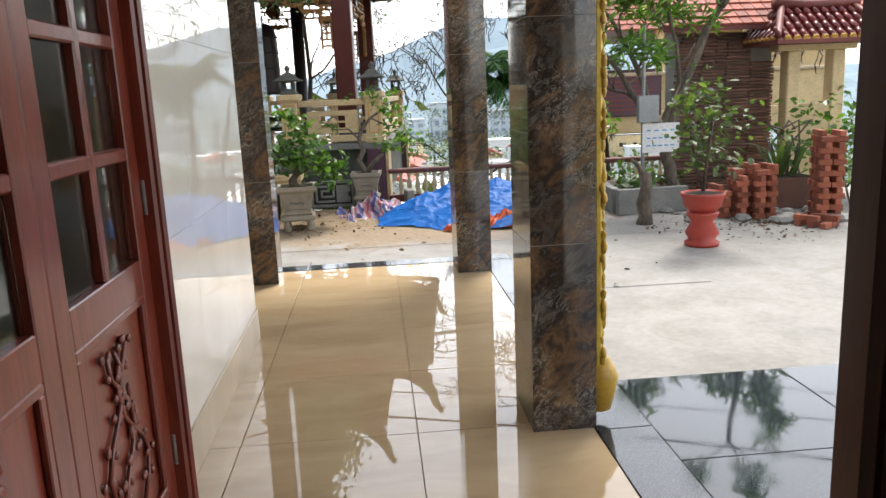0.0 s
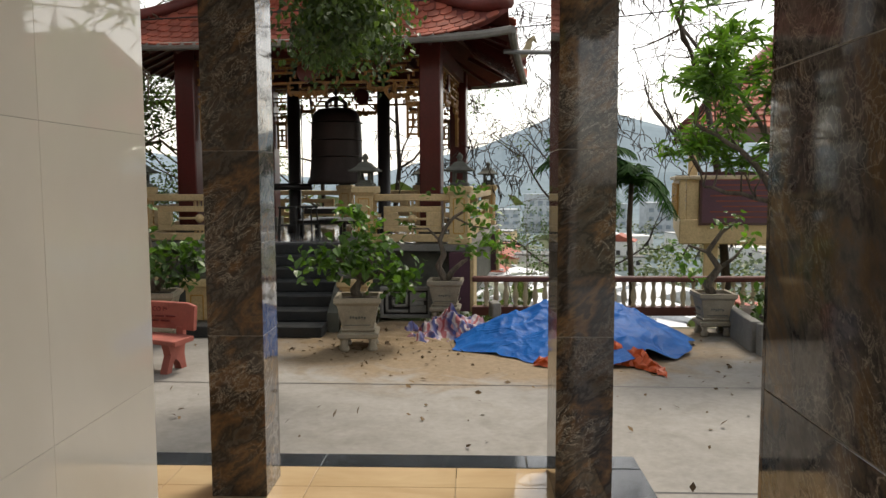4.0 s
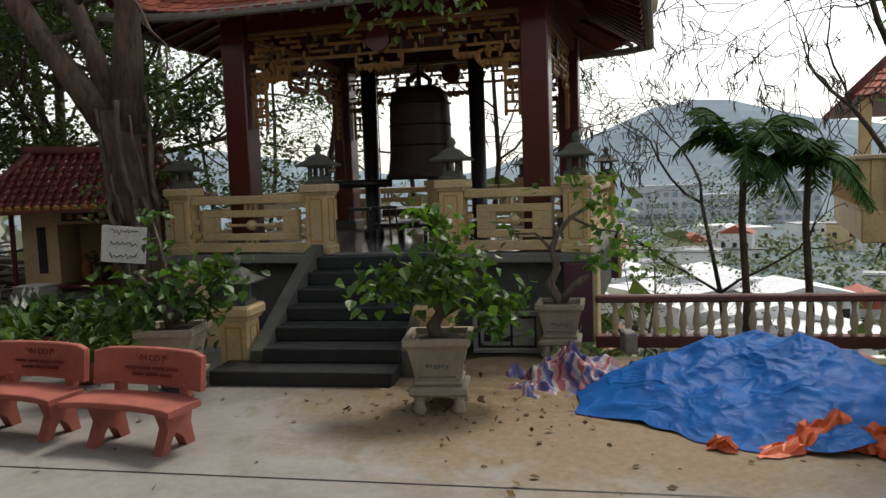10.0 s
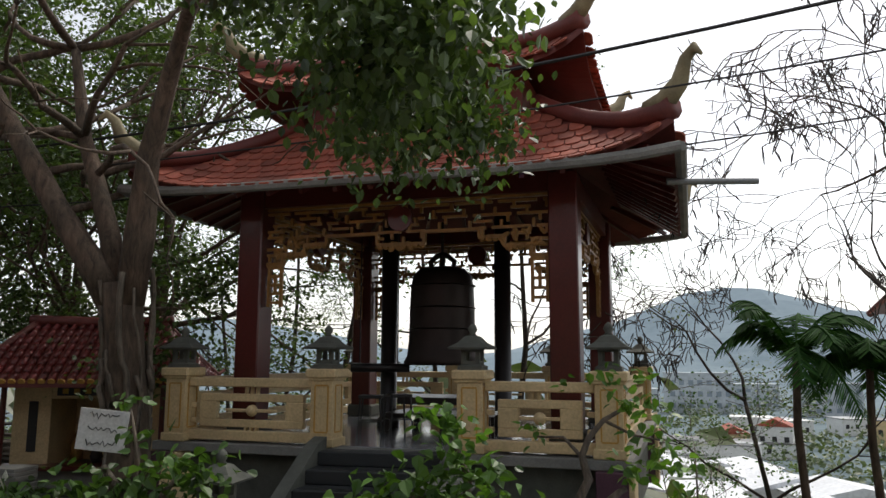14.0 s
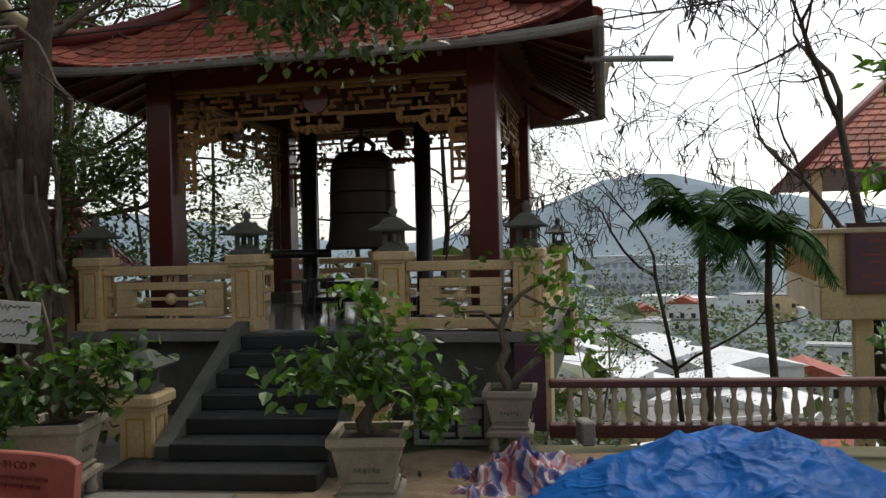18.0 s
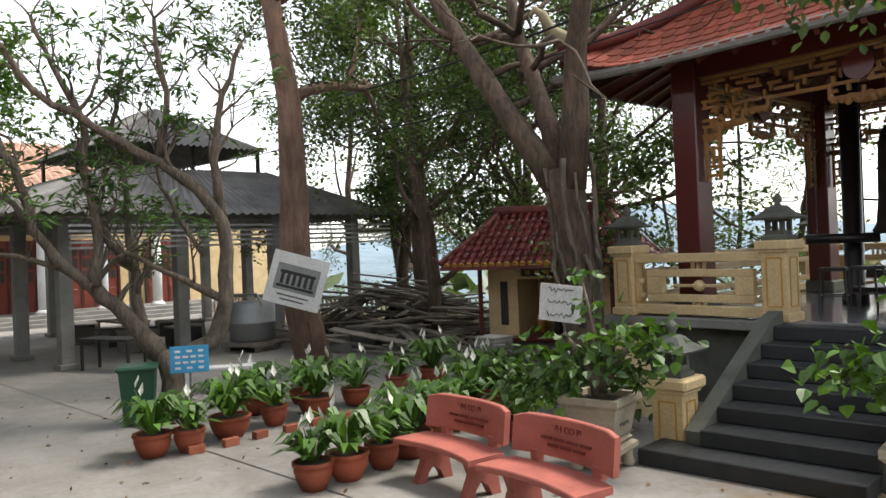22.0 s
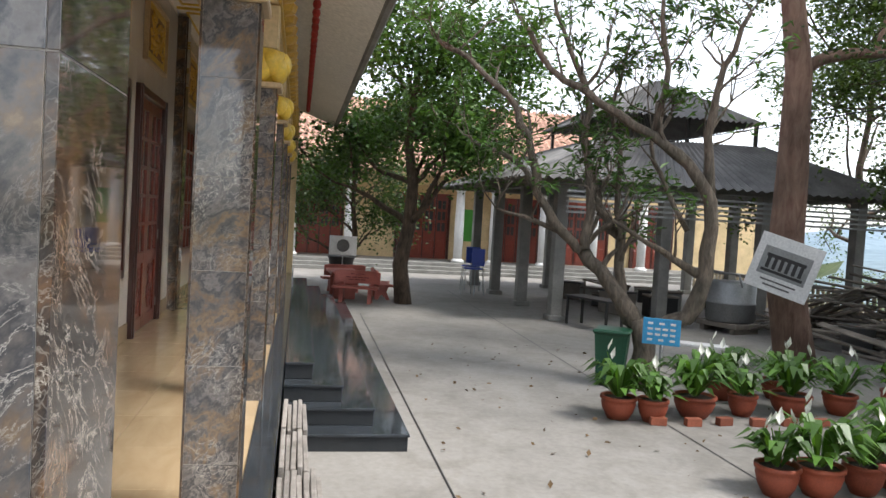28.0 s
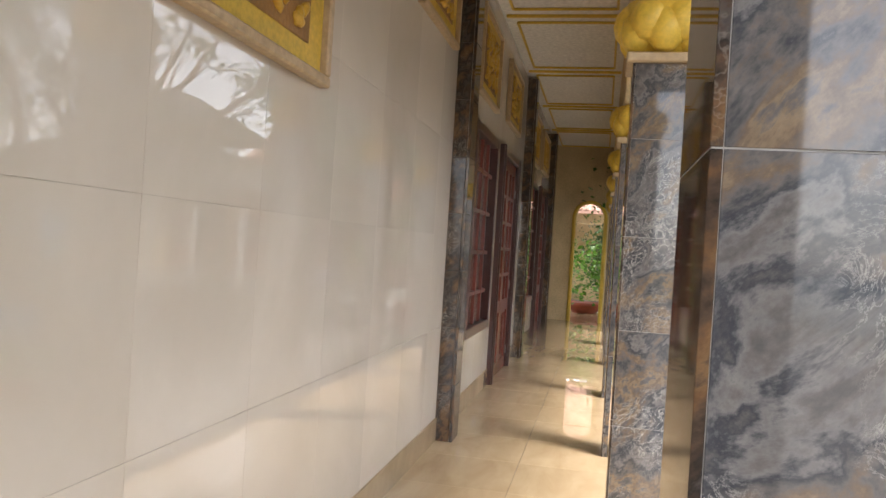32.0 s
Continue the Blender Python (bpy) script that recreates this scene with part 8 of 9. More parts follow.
# ---- far hall with white columns ----
hl = thing("far_hall", "cream hall with white columns, red doors and an orange tiled roof", "building", at=(-34, 15, G0))
def PH(name, g, mat, label="", parent=None, smooth=False):
    ob = new(name, mesh_of(name, g, mat, smooth))
    ob.parent = parent or hl
    if parent is None:
        ob.matrix_local = Matrix.Translation((34, -15, -G0))
    return tagged(ob, label)
HF = -0.3
for k in range(3):
    PH("step", Geo().box((-33.9 - 0.2 * k, 16.0, G0 + 0.07 + 0.145 * k), (5.0 - 0.4 * k, 24.0, 0.145), b=0.01), M_CONC)
PH("wall", Geo().box((-35.3, 16, 1.6), (0.3, 27, 3.9)), M_CREAM)
PH("side_wall", Geo().box((-33.3, 3.2, 1.5), (3.6, 0.3, 3.9)), M_CREAM)
PH("wall_top", Geo().box((-33.0, 16, 3.3), (0.45, 26, 0.5), b=0.02), M_CREAM)
for y in (5.7, 8.15, 13.0, 14.6, 16.9, 19.3, 21.7, 24.1):
    col = PH("column", Geo().lathe([(0.2, HF + 0.16), (0.21, 1.4), (0.18, 2.85)], 16, (-33.0, y, 0)), M_WHITE, "white round column", smooth=True)
    PH("column_base", Geo().lathe([(0.3, HF), (0.3, HF + 0.1), (0.24, HF + 0.13), (0.22, HF + 0.18)], 16, (-33.0, y, 0)), M_WHITE, parent=col, smooth=True)
    PH("column_cap", Geo().lathe([(0.18, 2.83), (0.27, 2.93), (0.27, 3.05)], 16, (-33.0, y, 0)), M_WHITE, parent=col, smooth=True)


def hall_door(y0, y1, leaves):
    """Panelled door of several leaves, each with glazed squares over a plain panel."""
    h0, h1 = HF + 0.01, 2.75
    d = PH("door", Geo().box((-35.12, (y0 + y1) / 2, (h0 + h1) / 2), (0.06, y1 - y0, h1 - h0), b=0.01), M_REDWOOD, "red panelled door")
    for y in (y0 - 0.06, y1 + 0.06):
        PH("door_frame", Geo().box((-35.1, y, (h0 + h1) / 2), (0.14, 0.12, h1 - h0), b=0.01), M_DARKWOOD, parent=d)
    w = (y1 - y0) / leaves
    for k in range(leaves):
        c = y0 + w * (k + 0.5)
        PH("stile", Geo().box((-35.08, c - w / 2 + 0.03, (h0 + h1) / 2), (0.03, 0.05, h1 - h0)), M_DARKWOOD, parent=d)
        PH("panel", Geo().box((-35.075, c, h0 + 0.5), (0.03, w * 0.62, 0.7), b=0.01), M_REDWOOD, parent=d)
        for q in (-1, 1):
            for z in (1.2, 1.72, 2.24):
                PH("pane", Geo().box((-35.08, c + q * w * 0.18, z), (0.02, w * 0.26, 0.4)), M_BLACK, parent=d)


hall_door(10.5, 12.85, 4)
hall_door(15.1, 17.3, 4)
hall_door(18.6, 20.8, 4)
hall_door(22.2, 24.2, 4)
hall_door(5.9, 7.9, 4)
PH("poster", Geo().box((-35.1, 13.95, 1.35), (0.05, 0.95, 1.5)), M_GREEN, "green poster")
g = Geo()
g.add([(-31.8, 3.0, 3.45), (-31.8, 20.5, 3.45), (-38.0, 20.5, 7.2), (-38.0, 3.0, 7.2), (-31.8, 3.0, 3.55), (-31.8, 20.5, 3.55), (-38.0, 20.5, 7.3), (-38.0, 3.0, 7.3)], [(0, 3, 2, 1), (4, 5, 6, 7), (0, 1, 5, 4), (0, 4, 7, 3), (1, 2, 6, 5)])
M_ORTILE = plain("orange_roof_tile", (0.52, 0.3, 0.21), 0.8, 0.6, 6, island=0.25)
PH("roof_deck", g, M_ORTILE)
g = Geo()
for i in range(56):
    y = 3.1 + 0.31 * i
    for j in range(21):
        u, u1 = j / 21, (j + 1) / 21 + 0.015
        a, b_ = Vector((-31.8 - 6.2 * u, y, 3.59 + 3.75 * u)), Vector((-31.8 - 6.2 * u1, y, 3.57 + 3.75 * u1))
        g.add([tuple(a + Vector((0, -0.13, 0))), tuple(a + Vector((0, 0, 0.07))), tuple(a + Vector((0, 0.13, 0))), tuple(b_ + Vector((0, -0.13, -0.02))), tuple(b_ + Vector((0, 0, 0.05))), tuple(b_ + Vector((0, 0.13, -0.02)))], [(0, 1, 4, 3), (1, 2, 5, 4), (0, 2, 1)])
tagged(PH("roof_tiles", g, M_ORTILE, "rows of orange tiles"), kind="stuff")
# garden seen through the corridor's arch
t = thing("garden_shrub", "green shrub in a red basin beyond the arch", "potted plant", at=(-23.2, 4.95, G0))
part("basin", Geo().lathe([(0.3, 0.0), (0.35, 0.75), (0.6, 0.95), (0.6, 1.05), (0.5, 1.05)], 18), M_TERRA, t, smooth=True)
part("foliage", leaves([(0.35 * math.cos(k), 0.35 * math.sin(k * 1.7), 1.3 + 0.16 * k) for k in range(9)], 0.16, 40, (0.25, 0.25, 0.2), 3, "oval"), M_LEAFLIGHT, t)

# ---- house on posts with a cream balcony, beyond the yard ----
hs = thing("balcony_house", "house on posts with a cream balcony and red tiled hip roof", "building", at=(9.0, 24.0, 0))
def PB(name, g, mat, label="", parent=None, smooth=False, kind=""):
    g.v = [(x + 0.5 + 0.24 * (y - 20.6), y, z) for x, y, z in g.v]
    ob = new(name, mesh_of(name, g, mat, smooth))
    ob.parent = parent or hs
    if parent is None:
        ob.matrix_local = Matrix.Translation((-9.0, -24.0, 0))
    return tagged(ob, label, kind=kind)
PB("floor_slab", Geo().box((9.1, 24.0, 0.4), (8.0, 6.9, 0.6), b=0.03), M_CREAM)
PB("side_parapet", Geo().box((5.16, 24.0, 1.2), (0.16, 6.9, 0.98), b=0.02), M_CREAM)
PB("front_parapet", Geo().box((9.1, 20.66, 1.2), (7.7, 0.16, 0.98), b=0.02), M_CREAM)
PB("side_coping", Geo().box((5.14, 24.0, 1.73), (0.34, 7.1, 0.1), b=0.02), M_BALUST)
PB("front_coping", Geo().box((9.2, 20.64, 1.734), (7.8, 0.34, 0.1), b=0.02), M_BALUST)
for k in range(40):
    PB("rib", Geo().box((5.06, 20.9 + 0.165 * k, 1.2), (0.05, 0.07, 0.78), b=0.01), M_CREAMEDGE)
for x in (5.9, 9.0, 12.5):
    for y in (21.0,):
        PB("stilt", Geo().box((x, y, -2.8), (0.34, 0.34, 6.4), b=0.015), M_CREAM)
PB("house_wall", Geo().box((12.4, 29.4, 1.9), (6.0, 6.6, 2.6), b=0.02), M_CREAM)
zt = 6.9
c4 = [(5.2, 24.6, 3.2), (16.0, 24.6, 3.2), (16.0, 33.4, 3.2), (5.2, 33.4, 3.2)]
R0, R1 = (9.0, 29.0, zt), (11.8, 29.0, zt)
for x, y in ((5.6, 25.0), (8.4, 25.0), (11.4, 25.0)):
    PB("roof_post", Geo().box((x, y, 1.95), (0.28, 0.28, 2.5), b=0.012), M_CREAM)
g = Geo().add(c4 + [R0, R1], [(0, 1, 5, 4), (1, 2, 5), (2, 3, 4, 5), (3, 0, 4), (3, 2, 1, 0)])
PB("roof_deck", g, M_ROOFRED)
def slope_tiles(a, b_, d, c, row=0.24, col=0.21):
    """Overlapping flat tiles on the quad with eave a-b and top d-c."""
    a, b_, c, d = [Vector(q) for q in (a, b_, c, d)]
    g = Geo()
    nrm = (b_ - a).cross(d - a).normalized()
    rows = int(max((d - a).length, (c - b_).length) / row)
    for j in range(rows):
        u, u1 = j / rows, min(1, (j + 1.15) / rows)
        p0, p1, q0, q1 = a.lerp(d, u), b_.lerp(c, u), a.lerp(d, u1), b_.lerp(c, u1)
        n = max(1, int((p1 - p0).length / col))
        for i in range(n):
            s, e = (i + 0.04) / n, (i + 0.96) / n
            h0, h1 = nrm * 0.045, nrm * 0.012
            g.add([tuple(p0.lerp(p1, s) + h0), tuple(p0.lerp(p1, e) + h0), tuple(q0.lerp(q1, e) + h1), tuple(q0.lerp(q1, s) + h1), tuple(p0.lerp(p1, s)), tuple(p0.lerp(p1, e))], [(0, 1, 2, 3), (4, 5, 1, 0), (0, 3, 4), (1, 5, 2)])
    return g
for q in ((c4[0], c4[1], R0, R1), (c4[3], c4[0], R0, R0)):
    PB("roof_tiles", slope_tiles(q[0], q[1], q[2], q[3], 0.34, 0.3), M_ROOFTILE, "red roof tiles", kind="stuff")
PB("hip_ridge", Geo().tube([c4[0], R0], 0.12, 7).tube([R0, R1], 0.12, 7).tube([c4[3], R0], 0.12, 7).tube([c4[1], R1], 0.12, 7), M_ROOFRED, smooth=True)
t = thing("plaque", "plum-coloured engraved plaque on the balcony front", "plaque", at=(7.2, 20.52, 1.22))
part("panel", Geo().box((0, 0, 0), (2.2, 0.05, 1.2), b=0.01), M_PURPLE, t)
part("frame", Geo().box((0, 0.01, 0.62), (2.3, 0.08, 0.06)).box((0, 0.01, -0.62), (2.3, 0.08, 0.06)).box((-1.12, 0.01, 0), (0.06, 0.08, 1.18)).box((1.12, 0.01, 0), (0.06, 0.08, 1.18)), M_DARKWOOD, t)
g = Geo()
for k in range(8):
    g.box((0, -0.028, 0.46 - 0.13 * k), (1.8 - 0.3 * (k % 3), 0.008, 0.03))
part("engraving", g, M_TERRA, t, "unreadable engraved lines")

# ---- brick wall, brick stacks, red jar, planter at the yard's edge ----
def brick_wall(name, label, x, y, w, h, d, rz=0.0):
    t = thing(name, label, "brick wall", at=(x, y, G0), rz=rz)
    part("core", Geo().box((0, 0, h / 2), (w - 0.03, d - 0.03, h)), M_CONC, t)
    kinds = [mesh_of("brick", Geo().box((0, 0, 0), (0.5, 0.12, hh), b=0.01), M_WALLBRICK) for hh in (0.05, 0.058, 0.044)]
    rows = int(h / 0.064)
    r = random.Random(8)
    for j in range(rows):
        x0, x1 = -w / 2 + (0.3 * max(0, j / rows - 0.55)) + r.uniform(-0.05, 0.05), w / 2 - (0.5 if j / rows > 0.8 else 0)
        n = max(1, int((x1 - x0) / 0.5))
        for i in range(n):
            k = (x1 - x0) / n
            piece("brick", kinds[(i + j) % 3], t, (x0 + k * (i + 0.5), -d / 2 - 0.01 + r.uniform(-0.03, 0.03), 0.04 + 0.064 * j), r.uniform(-2, 2), scale=(k / 0.51, 1, 1))
    return t


brick_wall("brick_wall", "old wall of thin rough brown courses beside the planted bank", 7.25, 14.5, 2.1, 3.15, 0.4, 3)
t = thing("roof_canopy", "small red tiled canopy over the brick wall", "canopy", at=(8.0, 15.0, 2.5))
part("deck", Geo().add([(-2.2, -1.3, 0), (2.2, -1.3, 0), (2.2, 0.6, 1.3), (-2.2, 0.6, 1.3), (-2.2, -1.3, -0.08), (2.2, -1.3, -0.08), (2.2, 0.6, 1.2), (-2.2, 0.6, 1.2)], [(0, 1, 2, 3), (7, 6, 5, 4), (0, 4, 5, 1), (1, 5, 6, 2), (2, 6, 7, 3), (3, 7, 4, 0)]), M_ROOFRED, t)
part("tiles", slope_tiles((-2.2, -1.3, 0.01), (2.2, -1.3, 0.01), (-2.2, 0.6, 1.31), (2.2, 0.6, 1.31)), M_ROOFTILE, t, "red roof tiles", kind="stuff")
gt = thing("gate_shelter", "small gateway with cream posts and a red tiled roof", "gateway", at=(8.78, 13.7, G0))
for x in (-0.45, 0.45):
    part("post", Geo().box((x, 0, 1.36), (0.26, 0.3, 2.72), b=0.02), M_CREAM, gt)
part("sill_wall", Geo().box((0, 0, 0.86), (0.64, 0.24, 1.72), b=0.01), M_CREAM, gt)
part("lintel", Geo().box((0, 0, 2.8), (1.6, 0.34, 0.16), b=0.02), M_CREAM, gt)
glazed_roof(gt, 2.3, 1.6, 2.9, 3.5, 0.17)


def brick_stack(x, y, rows, cols, rz):
    t = thing("brick_stack", "neat stack of new orange-red hollow bricks", "brick stack", "brick stacks", (x, y, G0), rz)
    me = mesh_of("brick", Geo().box((0, 0, 0), (0.19, 0.09, 0.085), b=0.005), M_BRICK)
    for j in range(rows):
        for i in range(cols):
            for k in range(3):
                if j == rows - 1 and (i + k) % 3 == 0:
                    continue
                piece("brick", me, t, (0.2 * i + 0.01 * math.sin(j * 5 + i), 0.2 * k, 0.045 + 0.088 * j), 90 * (j % 2) + 2 * math.sin(i + j * 3))
    return t


brick_stack(5.95, 11.25, 6, 1, 4)
brick_stack(6.18, 11.1, 9, 1, -3)
brick_stack(6.42, 11.0, 10, 2, 5)
brick_stack(7.2, 10.5, 16, 2, -12)
brick_stack(6.9, 9.9, 2, 2, 30)
t = thing("urn_planter", "leafy shrub in a bright red double-bowl urn", "potted plant", at=(4.72, 9.3, G0))
part("foot", Geo().lathe([(0.23, 0), (0.24, 0.05), (0.18, 0.09), (0.23, 0.18), (0.15, 0.34), (0.22, 0.44), (0.22, 0.47)], 24), M_URN, t, smooth=True)
part("bowl", Geo().lathe([(0.17, 0.47), (0.25, 0.56), (0.28, 0.68), (0.3, 0.7), (0.3, 0.74), (0.27, 0.74), (0.26, 0.7)], 24), M_URN, t, smooth=True)
part("soil", Geo().lathe([(0.01, 0.72), (0.265, 0.72), (0.01, 0.76)], 14), M_SOIL, t)
part("stem", Geo().tube([(0, 0, 0.74), (0.05, 0, 1.2), (0.1, 0, 1.7)], 0.025, 6), M_BARK, t, smooth=True)
part("stem", Geo().tube([(0, 0, 0.74), (-0.1, 0.05, 1.2), (-0.2, 0, 1.6)], 0.02, 6), M_BARK, t, smooth=True)
part("foliage", leaves([(0.02 + 0.3 * math.cos(k * 1.1), 0.25 * math.sin(k * 1.9), 1.15 + 0.1 * k) for k in range(11)], 0.12, 34, (0.15, 0.15, 0.13), 17, "oval"), M_LEAFMID, t)
t = thing("planter_bed", "low rendered planter wall round a planted bed", "planter", at=(4.4, 12.15, G0))
part("front_wall", Geo().box((0.65, 0.0, 0.22), (1.3, 0.14, 0.44), 5, 0.012), M_CONC, t)
part("side_wall", Geo().box((0.12, 1.3, 0.22), (0.14, 2.4, 0.44), -4, 0.012), M_CONC, t)
part("soil", Geo().box((0.75, 1.2, 0.16), (1.1, 2.2, 0.3)), M_SOIL, t)
part("foliage", leaves([(0.4 + rng.random(), 0.4 + 1.6 * rng.random(), 0.4 + 0.2 * rng.random()) for _ in range(12)], 0.14, 16, (0.16, 0.16, 0.12), 6, "oval"), M_LEAF, t, kind="stuff")
t = thing("agave_planter", "rusty box planter with dark strap-leaved plants", "planter", at=(7.35, 11.95, G0))
part("box", Geo().box((0, 0, 0.27), (0.8, 0.5, 0.54), b=0.012), plain("rusty_iron", (0.12, 0.055, 0.035), 0.85, 0.6, 9, relief=0.4), t)
part("soil", Geo().box((0, 0, 0.545), (0.74, 0.44, 0.03)), M_SOIL, t)
r = random.Random(45)
for k in range(22):
    a, l = r.uniform(0, 6.28), r.uniform(0.5, 0.85)
    d, q = Vector((math.cos(a), math.sin(a), 0)), Vector((-math.sin(a), math.cos(a), 0)) * 0.035
    c0 = Vector((r.uniform(-0.25, 0.25), r.uniform(-0.12, 0.12), 0.55))
    c1, c2 = c0 + d * l * 0.4 + Vector((0, 0, l * 0.7)), c0 + d * l * 0.9 + Vector((0, 0, l * 0.75))
    part("leaf", Geo().add([tuple(c0 - q), tuple(c0 + q), tuple(c1 + q), tuple(c1 - q), tuple(c2)], [(0, 1, 2, 3), (3, 2, 4)]), M_LEAFDARK, t)
for k in range(5):
    a = 1.3 * k
    part("vine", Geo().tube([(0.1 * math.cos(a), 0, 0.55), (0.3 * math.cos(a), 0.1, 1.1), (0.5 * math.cos(a + 1), 0.1, 1.5), (0.2 * math.cos(a + 2), 0.05, 1.35)], 0.02, 5), M_BARKPALE, t, smooth=True)
t = thing("info_sign", "white sign with blue handwriting on a grey post", "sign", at=(4.9, 12.2, G0))
part("post", Geo().tube([(0, 0.03, 0), (0, 0.03, 3.2)], 0.035, 8), M_STEEL, t)
part("panel", Geo().box((0.3, -0.02, 1.3), (0.66, 0.02, 0.5), b=0.004), M_WHITE, t)
part("box", Geo().box((0.06, -0.03, 1.8), (0.36, 0.12, 0.46), b=0.01), M_STEEL, t, "grey metal box")
g = Geo()
for k, n in enumerate((4, 5, 5)):
    for q in range(n):
        g.box((0.08 + 0.42 * q / (n - 1), -0.034, 1.43 - 0.13 * k), (0.07, 0.006, 0.022))
part("writing", g, M_SIGNBLUE, t, "blue unreadable writing")
for k, (x, y, s) in enumerate(((8.0, 12.3, 1.1), (8.5, 11.8, 1.2), (9.3, 12.6, 1.3))):
    t = thing("shrub", "green shrub on the planted bank", "shrub", "bank shrubs", (x, y, G0))
    part("stem", Geo().tube([(0, 0, 0), (0.1, 0, 0.5), (0.2, 0.1, 1.0 * s)], 0.025, 5), M_BARKPALE, t)
    part("stem", Geo().tube([(0, 0, 0), (-0.2, 0, 0.6), (-0.3, 0.1, 1.1 * s)], 0.02, 5), M_BARKPALE, t)
    part("foliage", leaves([(0.45 * s * math.cos(j), 0.4 * s * math.sin(j * 1.7), 0.6 + 0.12 * j * s) for j in range(9)], 0.15, 20, (0.22, 0.22, 0.18), 120 + k, "oval"), (M_LEAFLIGHT, M_LEAF)[k % 2], t)
# rough stones and earth at the bank's foot
stones = Geo()
r = random.Random(12)
for k in range(60):
    s = r.uniform(0.05, 0.16)
    m = Matrix.Translation((r.uniform(5.2, 9.5), r.uniform(10.2, 12.8), G0 + s * 0.3)) @ Matrix.Rotation(r.uniform(0, 6), 4, "Z") @ Matrix.Diagonal((s * r.uniform(0.8, 1.6), s, s * 0.6, 1))
    vs, fs = ball(6, 4)
    stones.add([tuple(m @ Vector(p)) for p in vs], fs)
tagged(part("rubble", stones, M_CONC), "scattered rubble and stones at the foot of the bank", "rubble", kind="stuff")

# ---- the town below, and woods ----
r = random.Random(77)
hm = {}
for k in range(90):
    y = r.uniform(70, 330)
    x = y * math.tan(radians(r.uniform(-40, 22)))
    w, d, h = r.uniform(7, 15), r.uniform(7, 13), r.uniform(4, 9)
    z = land_z(x, y)
    t = thing("town_house", "far pale town house with flat or tin roof", "house", "town houses", (x, y, z - 0.5), r.uniform(-20, 20))
    part("wall", Geo().box((0, 0, h / 2), (w, d, h), b=0.05), (M_WHITE, M_WHITE, M_CREAM)[k % 3], t)
    kk = k % 4
    if kk == 0:
        part("roof", Geo().prism([(-w / 2 - 0.4, h), (w / 2 + 0.4, h), (0, h + 2.2)], -d / 2 - 0.4, d / 2 + 0.4), M_ROOFTILE, t)
    else:
        part("roof", Geo().box((0, 0, h + 0.15), (w + 0.6, d + 0.6, 0.3)), (M_TIN, M_WHITE, M_STEEL)[kk - 1], t)
    for i in range(3):
        part("window", Geo().box((-w / 3 + w / 3 * i, -d / 2 - 0.02, h * 0.62), (1.2, 0.08, 1.4)), M_BLACK, t)
    if y > 200:
        continue
    part("parapet", Geo().box((0, -d / 2, h + 0.5), (w + 0.4, 0.2, 0.5)), M_WHITE, t)
for k in range(18):
    y = 92 + 4.4 * k
    x = y * math.tan(radians(r.uniform(2.5, 15) if k % 3 else r.uniform(-24, -2)))
    w, d, h = r.uniform(11, 19), r.uniform(8, 13), r.uniform(6, 10)
    t = thing("roof_house", "pale house with a broad white roof in the valley", "house", "valley houses", (x, y, land_z(x, y) - 0.4), r.uniform(-30, 30))
    part("wall", Geo().box((0, 0, h / 2), (w, d, h), b=0.05), M_WHITE, t)
    part("roof", Geo().prism([(-w / 2 - 0.6, h), (w / 2 + 0.6, h), (0, h + 1.6)], -d / 2 - 0.6, d / 2 + 0.6), M_PALETIN if k % 9 else M_ROOFTILE, t)
    for i in range(4):
        part("window", Geo().box((-w * 0.36 + w * 0.24 * i, -d / 2 - 0.02, h * 0.65), (1.3, 0.08, 1.5)), M_BLACK, t)
for x, y, w, h, n in ((44, 400, 30, 19, 7), (75, 430, 22, 13, 5), (15, 380, 18, 12, 4), (100, 390, 26, 15, 6), (-120, 420, 24, 13, 5)):
    t = thing("apartment_block", "white block of flats far off in the valley", "building", "far flats", (x, y, land_z(x, y) - 0.5), 6)
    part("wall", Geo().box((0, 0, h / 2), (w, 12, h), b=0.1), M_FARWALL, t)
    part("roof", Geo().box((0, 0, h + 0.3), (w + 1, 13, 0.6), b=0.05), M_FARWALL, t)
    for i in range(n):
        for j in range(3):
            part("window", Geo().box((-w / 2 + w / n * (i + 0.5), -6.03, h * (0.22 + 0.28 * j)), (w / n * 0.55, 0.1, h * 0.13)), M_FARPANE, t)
t = thing("tin_hall", "large low hall with a pale tin roof below the terrace", "building", at=(9, 52, land_z(9, 52)))
part("wall", Geo().box((0, 0, 3), (22, 14, 6)), M_WHITE, t)
part("roof", Geo().prism([(-11.5, 6), (11.5, 6), (0, 8)], -7.5, 7.5), M_WHITE, t)
t = thing("tin_hall", "long shed with a reddish tin roof below the terrace", "building", at=(20, 62, land_z(20, 62)))
part("wall", Geo().box((0, 0, 2.5), (14, 10, 5)), M_WHITE, t)
part("roof", Geo().prism([(-7.5, 5), (7.5, 5), (0, 7)], -5.5, 5.5), M_BENCH, t)
pts = []
for k in range(2600):
    y = 30 + 420 * r.random() ** 1.6
    x = y * math.tan(radians(r.uniform(-60, 35)))
    if land_z(x, y) < G0 - 1.5:
        pts.append((x, y, land_z(x, y) + r.uniform(0.5, 4)))
wd = part("woods", leaves(pts, 1.5, 26, (1.6, 1.6, 1.5), 9, "scrap"), M_LEAFGREY)
tagged(wd, "mixed woods between the houses of the valley", "woods", kind="stuff")
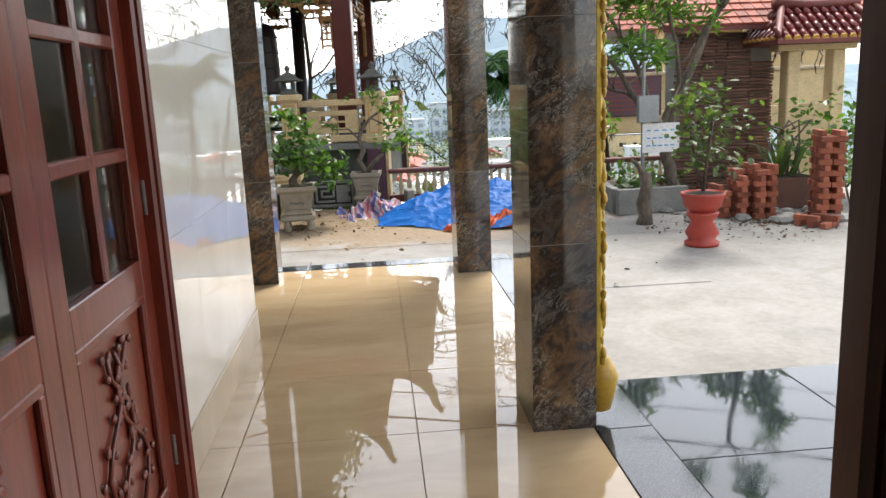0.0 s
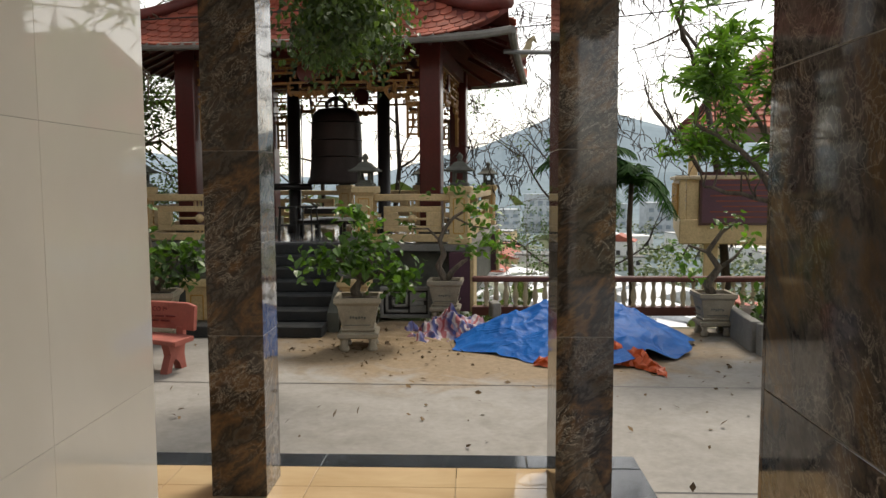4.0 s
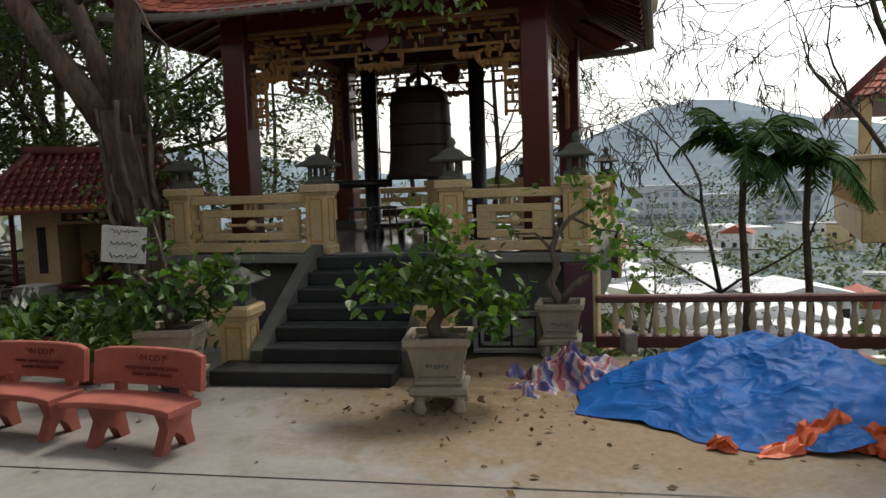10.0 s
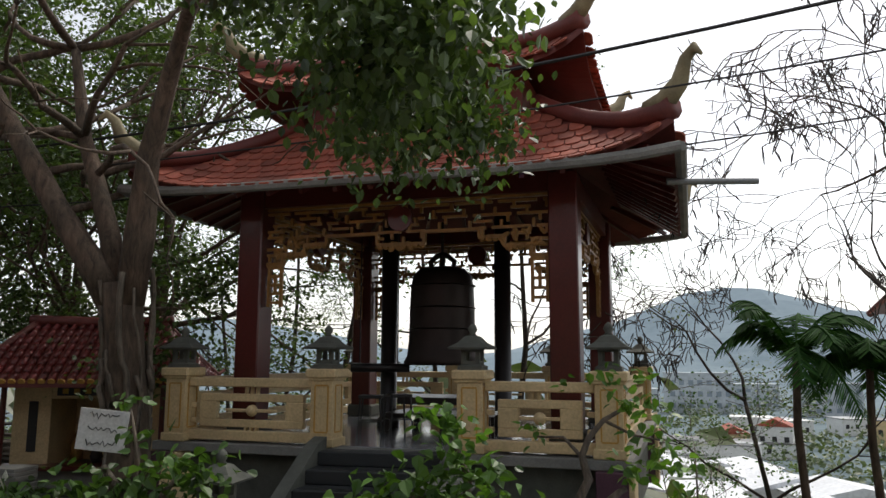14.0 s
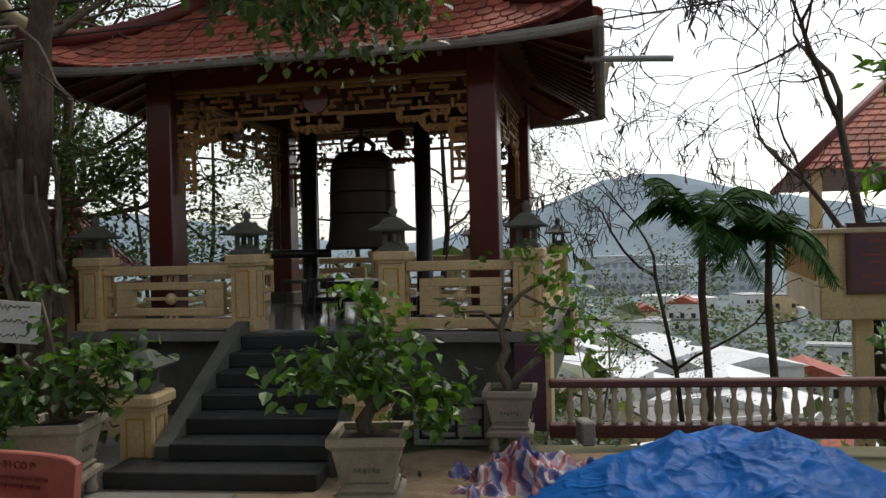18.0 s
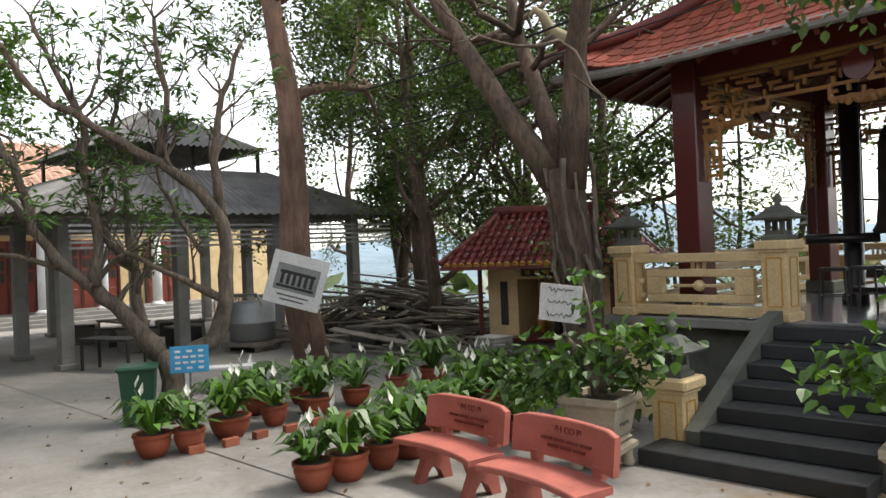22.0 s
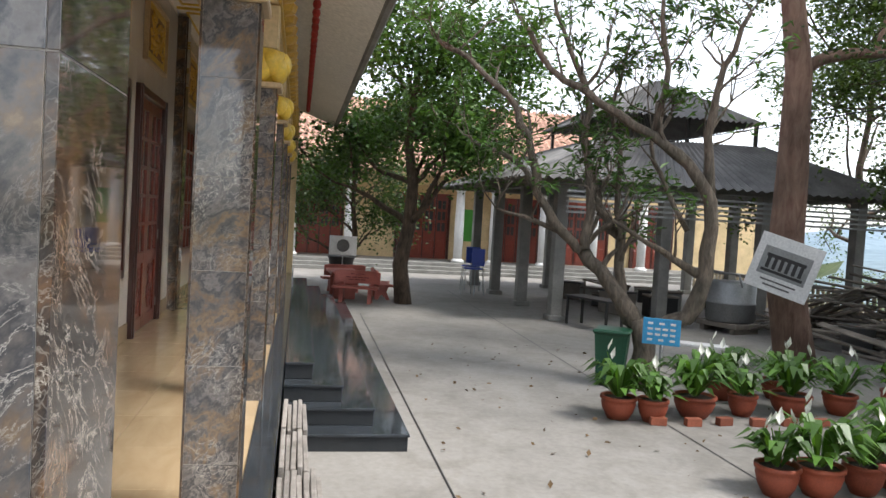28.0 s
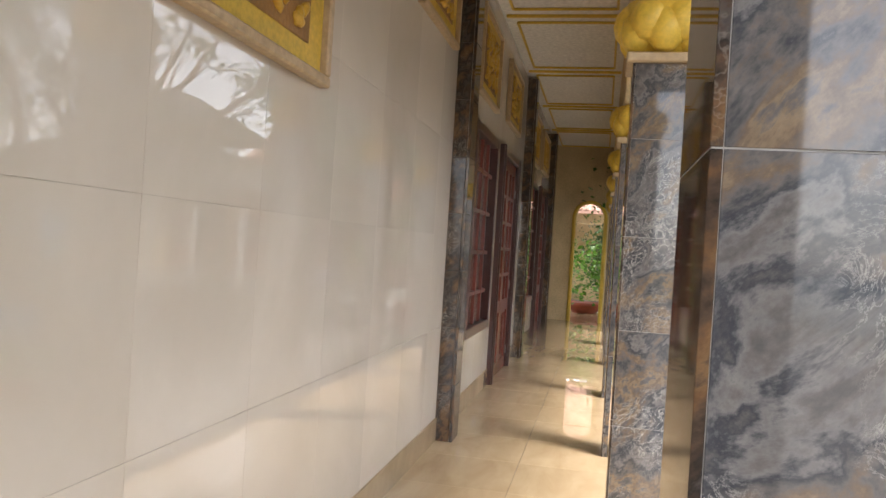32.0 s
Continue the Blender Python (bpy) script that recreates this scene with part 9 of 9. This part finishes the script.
pts = [(x, y, land_z(x, y) + rng.uniform(0.2, 1.8)) for x, y in [(rng.uniform(-14, 16), rng.uniform(24, 42)) for _ in range(520)]]
pts = [p for p in pts if not (p[0] > 1 and p[1] < 20)]
pts += [(x, y, land_z(x, y) + rng.uniform(0.1, 2.2)) for x, y in [(rng.uniform(1.0, 12), rng.uniform(19.5, 30)) for _ in range(220)]]
sc = part("scrub", leaves(pts, 0.2, 26, (0.55, 0.55, 0.5), 19, "scrap"), leafy("dry_scrub_leaf", (0.06, 0.065, 0.03), (0.15, 0.14, 0.07)))
tagged(sc, "dry scrub on the slope below the terrace", "scrub", kind="stuff")

# ---- overhead cables ----
for k, (a, b_, sag, q) in enumerate((((-14, 17.5, 5.4), (14, 11.0, 6.6), 0.9, 0.022), ((-14, 17.6, 5.0), (14, 11.4, 5.7), 0.7, 0.012), ((-30, 12.0, 4.0), (-2.0, 17.5, 4.6), 0.5, 0.012), ((1.2, 15.7, 4.4), (14, 12.5, 5.8), 0.25, 0.012), ((-30, 13.0, 4.6), (-12.5, 15.6, 5.2), 0.3, 0.01))):
    a, b_ = Vector(a), Vector(b_)
    pts = [a.lerp(b_, i / 20) - Vector((0, 0, sag * 4 * (i / 20) * (1 - i / 20))) for i in range(21)]
    ob = part("cable", Geo().tube(pts, q, 5), M_CABLE)
    tagged(ob, "thin black overhead cable strung across the yard", "cable", "overhead cables")
# pipe that sticks out from the pavilion's eave
t = thing("eave_pipe", "grey pipe projecting from the pavilion eave", "pipe", at=(1.1, 16.4, 4.1))
part("pipe", Geo().tube([(0, 0, 0), (1.2, 0.2, 0.0)], 0.045, 8), M_STEEL, t)
# string of small red lanterns under the eave of the hall
ls = thing("lantern_string", "string of small red lanterns under the eave", "lantern string", at=(-10, 6.1, 4.09))
g = Geo().tube([(9, 0, 0.02), (0, 0, -0.02), (-9, 0, 0.0)], 0.008, 5)
part("cord", g, M_CABLE, ls)
lm = mesh_of("lantern", Geo().lathe([(0.01, -0.06), (0.04, -0.04), (0.05, 0.0), (0.04, 0.04), (0.01, 0.06)], 8), plain("red_silk", (0.4, 0.03, 0.02), 0.6))
for k in range(46):
    piece("lantern", lm, ls, (8.8 - 0.38 * k, 0, -0.07))
